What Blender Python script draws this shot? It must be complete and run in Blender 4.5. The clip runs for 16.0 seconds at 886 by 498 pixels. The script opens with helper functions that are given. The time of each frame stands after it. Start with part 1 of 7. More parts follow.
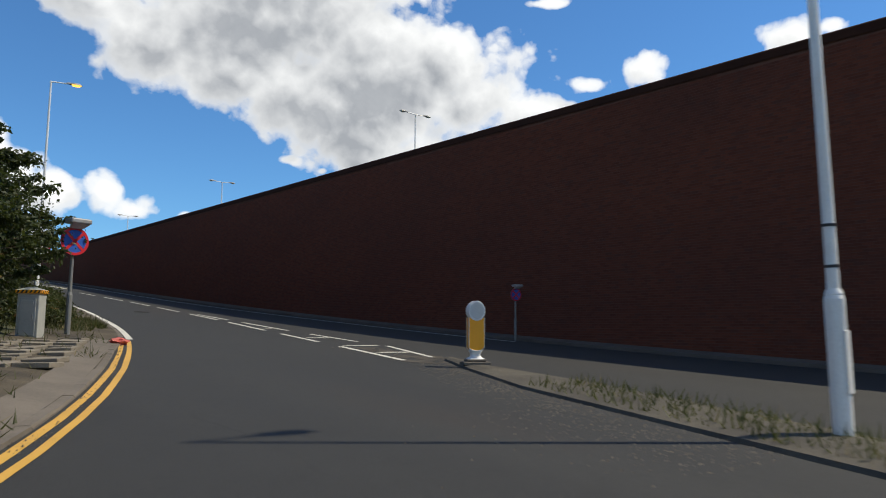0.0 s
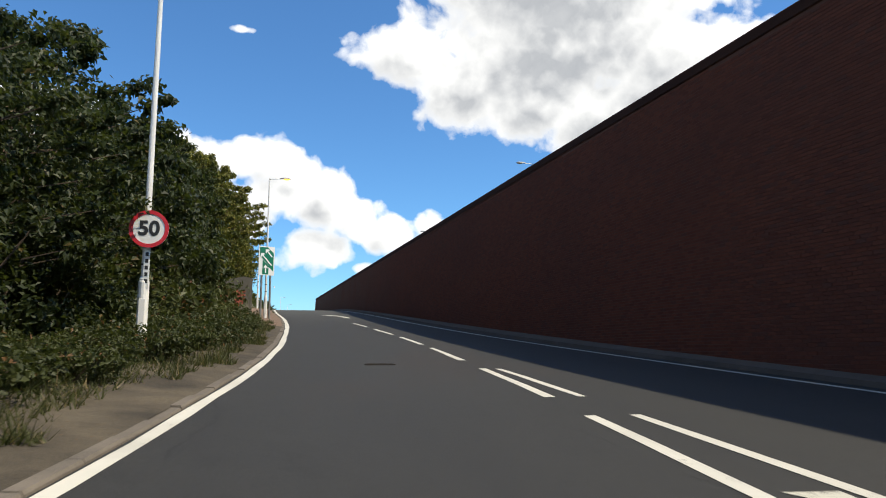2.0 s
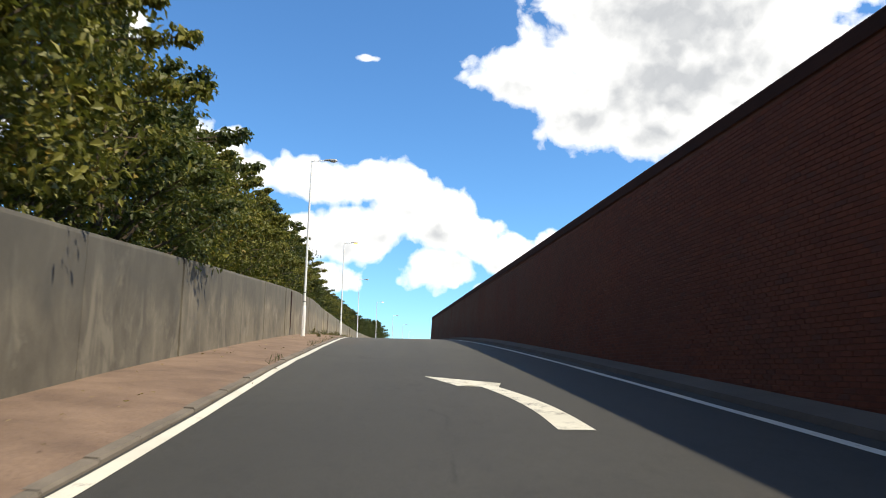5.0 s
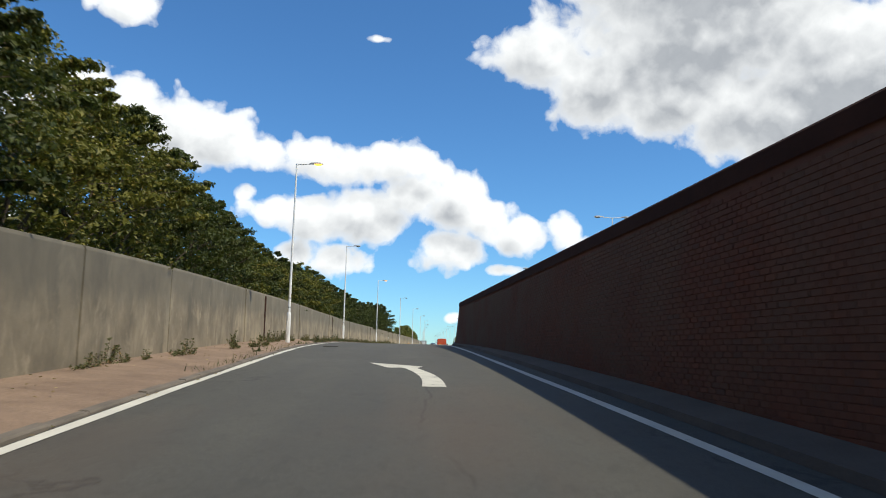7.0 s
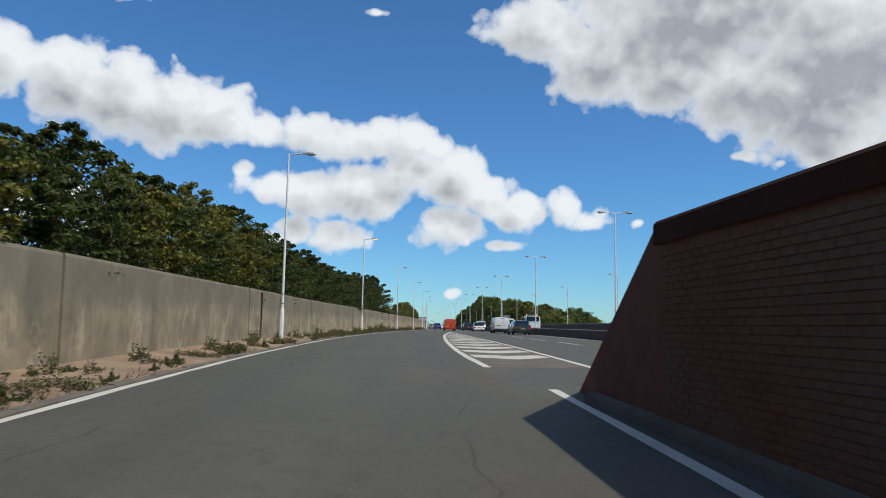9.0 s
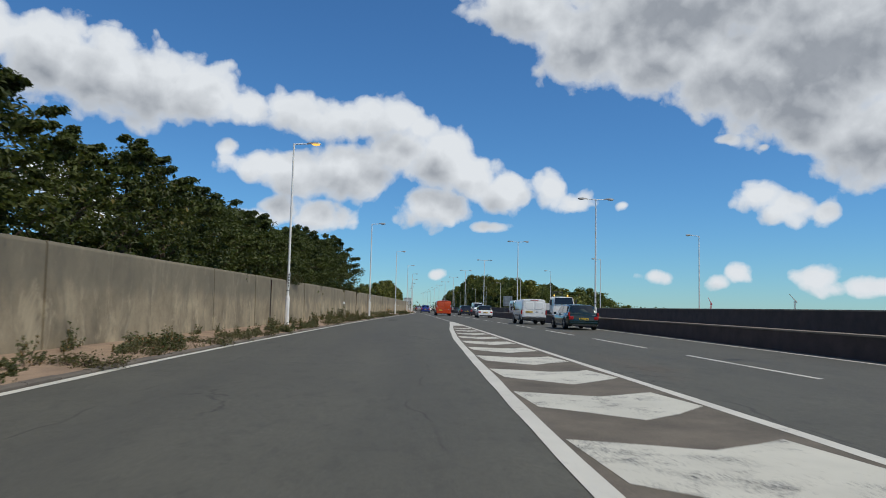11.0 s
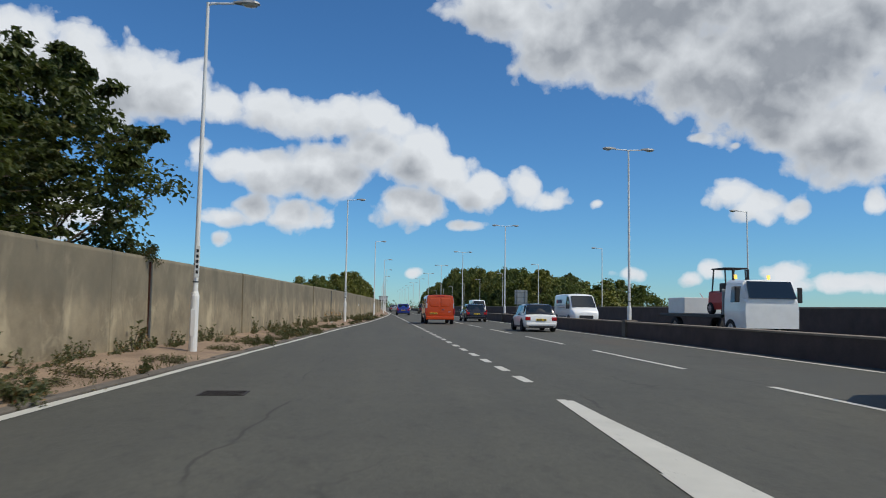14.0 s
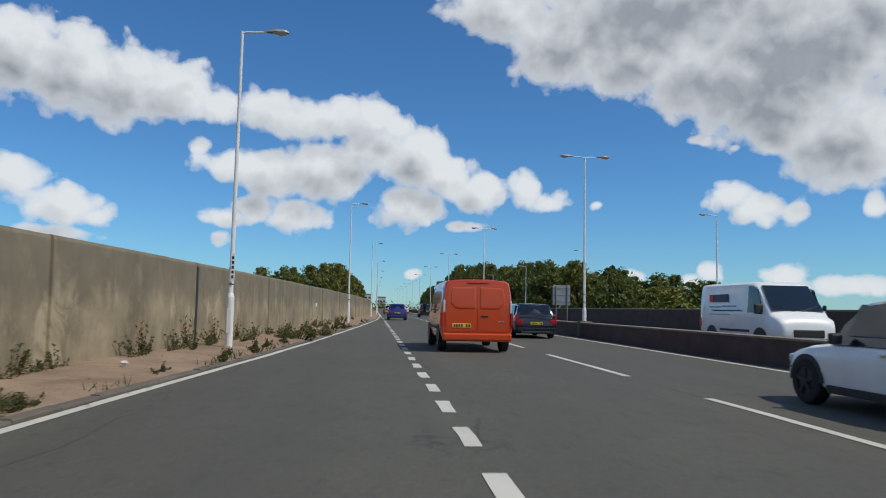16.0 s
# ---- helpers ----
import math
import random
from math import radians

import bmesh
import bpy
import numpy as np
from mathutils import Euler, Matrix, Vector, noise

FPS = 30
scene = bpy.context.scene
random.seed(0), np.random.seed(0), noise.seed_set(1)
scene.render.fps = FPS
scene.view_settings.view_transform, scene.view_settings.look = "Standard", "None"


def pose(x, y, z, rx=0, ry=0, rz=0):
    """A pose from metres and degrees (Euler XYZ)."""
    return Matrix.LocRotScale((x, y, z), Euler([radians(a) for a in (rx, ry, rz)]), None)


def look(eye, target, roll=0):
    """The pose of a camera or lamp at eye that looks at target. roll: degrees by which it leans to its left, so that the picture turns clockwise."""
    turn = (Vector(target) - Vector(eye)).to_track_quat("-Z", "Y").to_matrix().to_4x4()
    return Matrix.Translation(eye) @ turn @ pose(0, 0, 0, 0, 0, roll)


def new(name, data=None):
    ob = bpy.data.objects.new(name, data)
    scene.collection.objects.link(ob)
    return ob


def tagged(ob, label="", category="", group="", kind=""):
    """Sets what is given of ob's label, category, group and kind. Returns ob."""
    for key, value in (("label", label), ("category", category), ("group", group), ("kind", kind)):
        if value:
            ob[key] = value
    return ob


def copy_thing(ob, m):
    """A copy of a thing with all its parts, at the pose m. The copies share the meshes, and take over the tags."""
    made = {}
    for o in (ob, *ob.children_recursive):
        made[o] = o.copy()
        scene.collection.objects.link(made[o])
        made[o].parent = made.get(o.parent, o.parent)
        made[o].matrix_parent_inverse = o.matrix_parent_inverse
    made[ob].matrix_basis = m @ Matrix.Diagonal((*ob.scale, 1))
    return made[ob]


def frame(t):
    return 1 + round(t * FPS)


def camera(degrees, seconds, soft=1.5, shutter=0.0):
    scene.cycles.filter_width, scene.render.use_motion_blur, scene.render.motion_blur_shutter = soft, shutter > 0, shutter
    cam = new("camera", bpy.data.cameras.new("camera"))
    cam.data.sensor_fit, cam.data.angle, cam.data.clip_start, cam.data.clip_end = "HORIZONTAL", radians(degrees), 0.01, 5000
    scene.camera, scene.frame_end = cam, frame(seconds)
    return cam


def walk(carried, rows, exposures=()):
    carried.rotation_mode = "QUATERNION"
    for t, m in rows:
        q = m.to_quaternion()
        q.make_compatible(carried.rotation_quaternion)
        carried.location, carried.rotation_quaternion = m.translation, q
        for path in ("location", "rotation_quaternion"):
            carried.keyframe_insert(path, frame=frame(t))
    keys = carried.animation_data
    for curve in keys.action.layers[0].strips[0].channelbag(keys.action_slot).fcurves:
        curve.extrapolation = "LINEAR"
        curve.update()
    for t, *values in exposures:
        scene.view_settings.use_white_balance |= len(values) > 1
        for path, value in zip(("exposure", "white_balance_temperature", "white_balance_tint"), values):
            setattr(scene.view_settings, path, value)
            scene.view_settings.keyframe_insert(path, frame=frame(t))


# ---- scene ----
cam = camera(64.0, 16.0, soft=1.0, shutter=0.12)
PATH = [  # seconds, x, y, z, pitch, roll, yaw
    (0.0, -12.534, -219.990, -6.582, 6.36, -0.48, -37.89),
    (0.5, -9.940, -215.220, -6.391, 6.94, -0.46, -29.31),
    (1.0, -8.130, -210.604, -6.205, 7.39, -0.64, -22.47),
    (1.5, -6.671, -205.828, -5.989, 7.60, -0.10, -17.30),
    (2.0, -5.506, -200.575, -5.724, 8.21, 0.07, -12.85),
    (2.5, -4.753, -194.891, -5.398, 8.28, -0.66, -9.65),
    (3.0, -4.131, -188.877, -4.985, 8.58, -0.80, -7.39),
    (3.5, -3.733, -182.590, -4.537, 8.96, -0.84, -5.52),
    (4.0, -3.477, -176.161, -4.086, 9.08, -0.77, -4.35),
    (4.5, -3.300, -169.742, -3.596, 9.56, -0.84, -3.58),
    (5.0, -3.235, -163.072, -3.066, 9.72, -1.13, -3.19),
    (5.5, -3.151, -156.173, -2.486, 9.56, -1.35, -2.88),
    (6.0, -3.047, -149.099, -1.884, 9.21, -1.44, -2.59),
    (6.5, -2.966, -141.883, -1.302, 8.75, -1.41, -2.36),
    (7.0, -2.951, -134.561, -0.782, 8.24, -1.26, -2.24),
    (7.3, -2.992, -130.131, -0.516, 7.96, -1.12, -2.24),
    (7.5, -3.042, -127.168, -0.360, 7.76, -1.04, -2.26),
    (8.0, -3.162, -119.769, 0.019, 7.19, -1.19, -2.27),
    (8.2, -3.208, -116.808, 0.161, 7.09, -1.16, -2.26),
    (8.7, -3.305, -109.354, 0.453, 6.66, -1.09, -2.25),
    (9.2, -3.361, -101.832, 0.661, 6.02, -1.12, -2.29),
    (9.7, -3.362, -94.259, 0.802, 5.44, -1.22, -2.45),
    (10.3, -3.268, -85.127, 0.910, 5.16, -1.41, -2.92),
    (10.5, -3.212, -82.071, 0.937, 5.19, -1.47, -3.13),
    (11.0, -3.071, -74.285, 1.000, 4.77, -1.40, -3.52),
    (11.5, -2.914, -66.399, 1.037, 4.78, -1.35, -3.78),
    (12.0, -2.714, -58.711, 1.067, 4.82, -1.16, -3.85),
    (12.5, -2.492, -51.139, 1.095, 4.59, -1.34, -4.09),
    (13.0, -2.200, -43.715, 1.129, 4.58, -0.95, -4.44),
    (13.5, -1.902, -36.348, 1.161, 4.58, -0.98, -4.89),
    (14.0, -1.583, -29.093, 1.167, 4.69, -0.94, -5.40),
    (14.5, -1.203, -21.831, 1.153, 4.68, -0.92, -5.55),
    (15.0, -0.784, -14.648, 1.182, 4.72, -1.12, -5.64),
    (15.5, -0.375, -7.255, 1.212, 4.59, -1.12, -5.68),
    (16.0, 0.000, 0.000, 1.190, 4.78, -1.16, -5.47),
]

walk(cam, [(t, pose(x, y, z, 90 + p, r, w)) for t, x, y, z, p, r, w in PATH],
     [(0.0, 0.20, 6450, 8), (1.5, 0.46, 6550, 8), (3.0, 0.70, 6750, 8), (5.0, 0.80, 6750, 8), (7.3, 0.24, 6350, 7), (8.2, 0.12, 6250, 7), (10.3, -0.22, 6100, 8), (16.0, -0.24, 6100, 8)])

# ---- light ----
SUN_AZ, SUN_EL = radians(120), radians(55)
sun = new("sun", bpy.data.lights.new("sun", "SUN"))
sun.data.energy, sun.data.angle, sun.data.color = 3.8, radians(0.9), (1.0, 0.89, 0.70)
sun.matrix_world = look((0, 0, 60), (-60 * math.sin(SUN_AZ) * math.cos(SUN_EL), -60 * math.cos(SUN_AZ) * math.cos(SUN_EL), 60 - 60 * math.sin(SUN_EL)))


class Nodes:
    """Short hand for node trees."""

    def __init__(self, tree):
        self.t = tree
        self.t.nodes.clear()

    def add(self, kind, values=None, props=None):
        n = self.t.nodes.new(kind)
        for k, v in (props or {}).items():
            if k == "operation":
                n.operation = v
            elif k == "blend_type":
                n.blend_type = v
            elif k == "data_type":
                n.data_type = v
            elif k == "distance":
                n.distance = v
            elif k == "feature":
                n.feature = v
            elif k == "use_clamp":
                n.use_clamp = v
            elif k == "noise_dimensions":
                n.noise_dimensions = v
        for k, v in (values or {}).items():
            self.put(n, k, v)
        return n

    def put(self, n, k, v):
        if isinstance(v, bpy.types.NodeSocket):
            self.t.links.new(v, n.inputs[k])
        else:
            n.inputs[k].default_value = v

    def math(self, op, a, b=None, c=None, clamp=False):
        n = self.add("ShaderNodeMath", {}, {"operation": op, "use_clamp": clamp})
        for i, v in enumerate((a, b, c)):
            if v is not None:
                self.put(n, i, v)
        return n.outputs[0]

    def vmath(self, op, a, b=None):
        n = self.add("ShaderNodeVectorMath", {}, {"operation": op})
        self.put(n, 0, a)
        if b is not None:
            self.put(n, 1, b)
        return n.outputs[1] if op in ("LENGTH", "DOT_PRODUCT", "DISTANCE") else n.outputs[0]

    def noise(self, scale, detail=4.0, rough=0.55, vec=None, distort=0.0):
        n = self.add("ShaderNodeTexNoise", {"Scale": scale, "Detail": detail, "Roughness": rough, "Distortion": distort})
        if vec is not None:
            self.put(n, "Vector", vec)
        return n.outputs["Fac"]

    def ramp(self, v, stops):
        n = self.add("ShaderNodeValToRGB", {0: v})
        e = n.color_ramp.elements
        while len(e) < len(stops):
            e.new(0.5)
        for el, (p, c) in zip(e, stops):
            el.position = p
            el.color = (c, c, c, 1) if isinstance(c, (int, float)) else (*c, 1)
        return n.outputs[0]

    def mix(self, f, a, b, blend="MIX"):
        n = self.add("ShaderNodeMix", {}, {"data_type": "RGBA", "blend_type": blend})
        self.put(n, 0, f)
        for i, v in ((6, a), (7, b)):
            self.put(n, i, v if isinstance(v, bpy.types.NodeSocket) else (*v, 1))
        return n.outputs[2]

    def range(self, v, a, b, c=0.0, d=1.0):
        return self.add("ShaderNodeMapRange", {0: v, 1: a, 2: b, 3: c, 4: d}).outputs[0]


# ---- sky with cumulus clouds ----
world = bpy.data.worlds.new("sky")
scene.world = world
world.use_nodes = True
N = Nodes(world.node_tree)
sky = N.add("ShaderNodeTexSky")
sky.sky_type, sky.sun_disc, sky.sun_elevation, sky.sun_rotation = "NISHITA", False, SUN_EL, SUN_AZ
sky.air_density, sky.dust_density, sky.ozone_density = 1.0, 0.05, 3.0
way = N.add("ShaderNodeTexCoord").outputs["Generated"]
# cumulus banks: azimuth and elevation of the middle, half width and half height, in degrees
BANKS_LEFT = [(-26.5, 17.0, 4.2, 3.4), (-23.0, 16.5, 4.9, 3.4), (-19.2, 15.9, 5.1, 3.1), (-15.5, 15.7, 3.8, 2.5), (-12.6, 15.2, 2.9, 1.7), (-8.7, 14.9, 3.8, 1.9),
              (-5.1, 14.5, 3.8, 1.9), (-1.5, 15.2, 3.8, 1.9), (1.5, 14.4, 1.8, 1.4), (-13.8, 12.1, 1.2, 1.1), (-12.0, 10.8, 3.0, 1.5), (-8.3, 10.4, 4.0, 1.9),
              (-3.9, 10.9, 4.4, 2.5), (-0.3, 12.4, 3.8, 2.4), (-32.0, 17.5, 4.5, 3.0), (-38.0, 16.5, 4.0, 2.4)]
BANKS_MID = [(3.3, 12.0, 2.9, 2.7), (5.8, 10.7, 2.2, 2.0), (8.4, 9.4, 2.6, 1.7), (12.0, 9.7, 1.7, 1.9), (14.0, 8.6, 2.0, 1.1), (2.4, 8.1, 3.4, 1.8), (7.0, 6.6, 1.6, 0.5),
             (-11.8, 6.6, 2.2, 0.8), (-9.5, 7.5, 1.7, 1.2), (-6.5, 6.9, 2.7, 1.4), (-12.4, 5.0, 1.1, 0.8), (-26.0, 8.7, 2.2, 1.6), (-23.1, 6.8, 3.8, 1.6), (-21.0, 6.1, 1.8, 1.1),
             (-23.7, 4.8, 3.5, 0.7), (-29.5, 8.0, 3.0, 1.5), (-24.0, 24.4, 3.0, 1.5), (-3.7, 24.5, 1.3, 0.4)]
BANKS_HIGH = [(10.0, 23.3, 5.5, 2.8), (15.5, 20.9, 5.8, 3.6), (20.9, 19.8, 5.5, 3.7), (26.2, 18.1, 5.8, 4.0), (31.3, 15.4, 6.2, 4.0), (35.4, 12.6, 5.3, 3.9), (33.8, 19.8, 11.5, 5.9),
              (23.9, 23.4, 13.3, 4.6), (24.0, 27.9, 14.6, 5.5), (29.2, 17.6, 6.6, 5.0), (38.5, 21.1, 2.6, 2.7), (41.1, 18.5, 3.5, 2.3), (44.6, 17.6, 3.3, 1.7), (47.3, 17.3, 2.1, 0.8),
              (54.3, 20.1, 2.0, 1.6), (49.4, 19.1, 1.8, 0.8), (64.8, 21.0, 2.7, 1.2), (67.4, 21.2, 1.4, 0.6)]
BANKS_FAR = [(27.5, 8.9, 2.3, 1.4), (29.8, 8.1, 2.7, 1.6), (31.9, 7.5, 1.3, 1.2), (17.6, 8.4, 0.7, 0.5), (25.5, 13.1, 1.1, 0.5), (28.0, 12.4, 0.6, 0.4),
             (2.9, 2.7, 0.9, 0.5), (20.2, 2.8, 1.6, 0.7), (26.1, 3.1, 1.2, 1.2), (24.6, 2.4, 1.4, 0.8), (31.2, 2.9, 1.9, 1.1), (34.8, 2.1, 4.4, 0.8), (37.0, 7.8, 0.9, 1.1), (46.3, 25.3, 2.2, 0.4)]


def cloud_field(vec, fine):
    sep = N.add("ShaderNodeSeparateXYZ", {0: vec})
    az = N.math("ARCTAN2", sep.outputs[0], sep.outputs[1])
    el = N.math("ARCSINE", sep.outputs[2])
    flat = N.add("ShaderNodeCombineXYZ", {0: az, 1: el, 2: 0.0}).outputs[0]
    top = None
    for a, e, w, h in BANKS_LEFT + BANKS_MID + BANKS_HIGH + BANKS_FAR:
        d = N.vmath("SUBTRACT", flat, (radians(a), radians(e), 0))
        d = N.vmath("MULTIPLY", d, (1 / radians(w * 1.15), 1 / radians(h * 1.15), 0))
        v = N.math("SUBTRACT", 1.0, N.vmath("LENGTH", d))
        v = N.math("MULTIPLY", v, min(1.0, 0.42 + h / 6))
        top = v if top is None else N.math("SMOOTH_MAX", top, v, 0.08)
    # more cumulus all round and overhead, away from the banks
    broad = N.noise(2.6, 3.0, 0.5, vec)
    away = N.range(N.math("ABSOLUTE", N.math("SUBTRACT", az, radians(15))), radians(62), radians(85))
    high = N.range(el, radians(34), radians(44))
    rest = N.math("MULTIPLY", N.math("SUBTRACT", broad, 0.51), 3.5)
    rest = N.math("ADD", rest, N.range(N.math("MAXIMUM", away, high), 0.0, 1.0, -3.0, 0.0))
    top = N.math("MAXIMUM", top, rest)
    puff = N.noise(9.0, 2.0, 0.5, vec)
    lump = N.noise(30.0, fine, 0.55, vec, 0.25)
    # rounded heads, like a cauliflower's
    warped = N.vmath("ADD", vec, N.vmath("MULTIPLY", N.add("ShaderNodeTexNoise", {"Scale": 14.0, "Detail": 2.0, "Vector": vec}).outputs["Color"], (0.03, 0.03, 0.03)))
    head = N.add("ShaderNodeTexVoronoi", {"Vector": warped, "Scale": 24.0, "Detail": 1.0, "Roughness": 0.6}).outputs["Distance"]
    d = N.math("ADD", top, N.math("MULTIPLY", N.math("SUBTRACT", puff, 0.5), 0.40))
    d = N.math("ADD", d, N.math("MULTIPLY", N.math("SUBTRACT", 0.46, head), 0.30))
    return N.math("ADD", d, N.math("MULTIPLY", N.math("SUBTRACT", lump, 0.5), 0.60))


dens = cloud_field(way, 8.0)
lifted = N.vmath("NORMALIZE", N.vmath("ADD", way, (0.022, -0.009, 0.030)))
dens_up = cloud_field(lifted, 5.0)
cover = N.ramp(dens, [(0.0, 0.0), (0.06, 0.35), (0.16, 0.85), (0.30, 1.0)])
shade = N.range(N.math("SUBTRACT", dens_up, N.math("MULTIPLY", dens, 0.25)), -0.15, 0.55)
billow = N.noise(17.0, 6.0, 0.6, way, 0.3)
shade = N.math("MULTIPLY", shade, N.range(dens, 0.05, 0.60, 0.30, 1.0))
shade = N.math("ADD", N.math("MULTIPLY", shade, 0.95), N.math("MULTIPLY", N.math("SUBTRACT", billow, 0.5), 0.42), clamp=True)
cloud = N.mix(shade, (9.0, 8.95, 8.9), (3.5, 3.65, 3.95))
blue = N.mix(1.0, sky.outputs[0], (0.56, 0.91, 1.19), "MULTIPLY")
both = N.mix(cover, blue, cloud)
back = N.add("ShaderNodeBackground", {"Color": both, "Strength": 0.1})
out = N.add("ShaderNodeOutputWorld", {"Surface": back.outputs[0]})


# ---- materials ----
def material(name, color, rough=0.6, metal=0.0, spec=None):
    m = bpy.data.materials.new(name)
    m.use_nodes = True
    n = Nodes(m.node_tree)
    b = n.add("ShaderNodeBsdfPrincipled", {"Roughness": rough, "Metallic": metal})
    if color is not None:
        n.put(b, "Base Color", (*color, 1))
    if spec is not None:
        n.put(b, "Specular IOR Level", spec)
    n.add("ShaderNodeOutputMaterial", {"Surface": b.outputs[0]})
    return m, n, b


def bump(n, b, height, strength, dist=0.01):
    n.put(b, "Normal", n.add("ShaderNodeBump", {"Height": height, "Strength": strength, "Distance": dist}).outputs[0])


def where(n):
    return n.add("ShaderNodeNewGeometry").outputs["Position"]


def varied(name, color, amount=0.25, rough=0.6, metal=0.0, scale=3.0, fine=60.0, relief=0.1, spec=None):
    """A colour that varies in broad stains and in fine grain."""
    m, n, b = material(name, None, rough, metal, spec)
    p = where(n)
    f = n.math("ADD", n.math("MULTIPLY", n.noise(scale, 5.0, 0.6, p), 0.6), n.math("MULTIPLY", n.noise(fine, 3.0, 0.6, p), 0.4))
    lo = tuple(c * (1 - amount) for c in color)
    hi = tuple(min(1, c * (1 + amount)) for c in color)
    n.put(b, "Base Color", n.mix(n.range(f, 0.3, 0.7), lo, hi))
    if relief:
        bump(n, b, n.noise(fine, 4.0, 0.6, p), relief, 0.004)
    return m


def asphalt_material(name):
    m, n, b = material(name, None, 0.85)
    p = where(n)
    long = n.vmath("MULTIPLY", p, (0.9, 0.05, 0.9))
    patch = n.noise(0.35, 5.0, 0.6, p)
    tracks = n.noise(1.0, 3.0, 0.5, long)
    grain = n.noise(90.0, 3.0, 0.7, p)
    col = n.mix(n.range(patch, 0.35, 0.65), (0.046, 0.046, 0.045), (0.064, 0.063, 0.060))
    col = n.mix(n.range(tracks, 0.4, 0.7), col, (0.040, 0.040, 0.041))
    col = n.mix(n.math("MULTIPLY", n.range(grain, 0.35, 0.7), 0.65), col, (0.104, 0.102, 0.097))
    coarse = n.noise(17.0, 4.0, 0.75, p)
    col = n.mix(n.math("MULTIPLY", n.range(coarse, 0.40, 0.70), 0.5), col, (0.030, 0.030, 0.029))
    crack = n.add("ShaderNodeTexVoronoi", {"Vector": n.vmath("ADD", n.vmath("MULTIPLY", p, (0.5, 0.16, 0.5)), n.vmath("MULTIPLY", n.add("ShaderNodeTexNoise", {"Scale": 1.4, "Detail": 5.0, "Vector": p}).outputs["Color"], (0.9, 0.9, 0.9))), "Scale": 0.42}, {"feature": "DISTANCE_TO_EDGE"}).outputs["Distance"]
    lines = n.math("MULTIPLY", n.range(crack, 0.0, 0.012, 1.0, 0.0), n.range(n.noise(0.22, 2.0, 0.5, p), 0.56, 0.62))
    col = n.mix(n.math("MULTIPLY", lines, 0.7), col, (0.018, 0.018, 0.018))
    spots = n.add("ShaderNodeTexVoronoi", {"Vector": p, "Scale": 38.0}).outputs["Distance"]
    col = n.mix(n.math("MULTIPLY", n.range(spots, 0.10, 0.22, 1.0, 0.0), n.range(n.noise(1.3, 3.0, 0.6, p), 0.4, 0.65)), col, (0.15, 0.147, 0.14))
    mottle = n.noise(4.5, 6.0, 0.72, n.vmath("MULTIPLY", p, (1.0, 0.45, 1.0)))
    col = n.mix(n.math("MULTIPLY", n.range(mottle, 0.52, 0.72), 0.55), col, (0.030, 0.030, 0.030))
    seam_x = n.add("ShaderNodeSeparateXYZ", {0: n.vmath("ADD", p, n.vmath("MULTIPLY", n.add("ShaderNodeTexNoise", {"Scale": 0.25, "Detail": 5.0, "Vector": p}).outputs["Color"], (1.6, 0.0, 0.0)))}).outputs[0]
    seam = n.math("ABSOLUTE", n.math("SUBTRACT", n.math("FRACT", n.math("MULTIPLY", seam_x, 0.27)), 0.5))
    seam = n.math("MULTIPLY", n.range(seam, 0.002, 0.008, 1.0, 0.0), n.range(n.noise(0.4, 3.0, 0.6, p), 0.47, 0.55))
    col = n.mix(n.math("MULTIPLY", seam, 0.6), col, (0.022, 0.021, 0.020))
    rusty = n.range(n.noise(0.13, 4.0, 0.6, n.vmath("MULTIPLY", p, (1.6, 0.5, 1.0))), 0.60, 0.72)
    col = n.mix(n.math("MULTIPLY", rusty, 0.35), col, (0.085, 0.058, 0.044))
    # shade over the slip road's start is painted in, darker than the main road
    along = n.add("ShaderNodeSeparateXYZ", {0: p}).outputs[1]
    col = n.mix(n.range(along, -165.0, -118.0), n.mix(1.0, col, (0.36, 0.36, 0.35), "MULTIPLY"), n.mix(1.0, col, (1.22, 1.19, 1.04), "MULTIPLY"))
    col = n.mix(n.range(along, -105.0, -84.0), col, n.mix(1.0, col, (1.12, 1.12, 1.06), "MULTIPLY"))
    n.put(b, "Base Color", col)
    n.put(b, "Roughness", n.range(grain, 0.3, 0.7, 0.72, 0.95))
    bump(n, b, n.math("SUBTRACT", grain, n.math("MULTIPLY", lines, 1.2)), 0.5, 0.006)
    return m


def paint_material(name, color, wear=0.5):
    """Road paint, worn through to the asphalt in places."""
    m, n, b = material(name, None, 0.65)
    p = where(n)
    w = n.math("ADD", n.math("MULTIPLY", n.noise(2.2, 6.0, 0.7, p), 0.55), n.math("MULTIPLY", n.noise(30.0, 4.0, 0.7, p), 0.45))
    gone = n.range(w, wear + 0.06, wear + 0.16)
    dirt = n.range(n.noise(0.8, 5.0, 0.65, p), 0.35, 0.7)
    col = n.mix(n.math("MULTIPLY", dirt, 0.45), color, tuple(c * 0.62 for c in color))
    n.put(b, "Base Color", n.mix(gone, col, (0.06, 0.059, 0.056)))
    bump(n, b, n.noise(80.0, 3.0, 0.7, p), 0.3, 0.004)
    return m


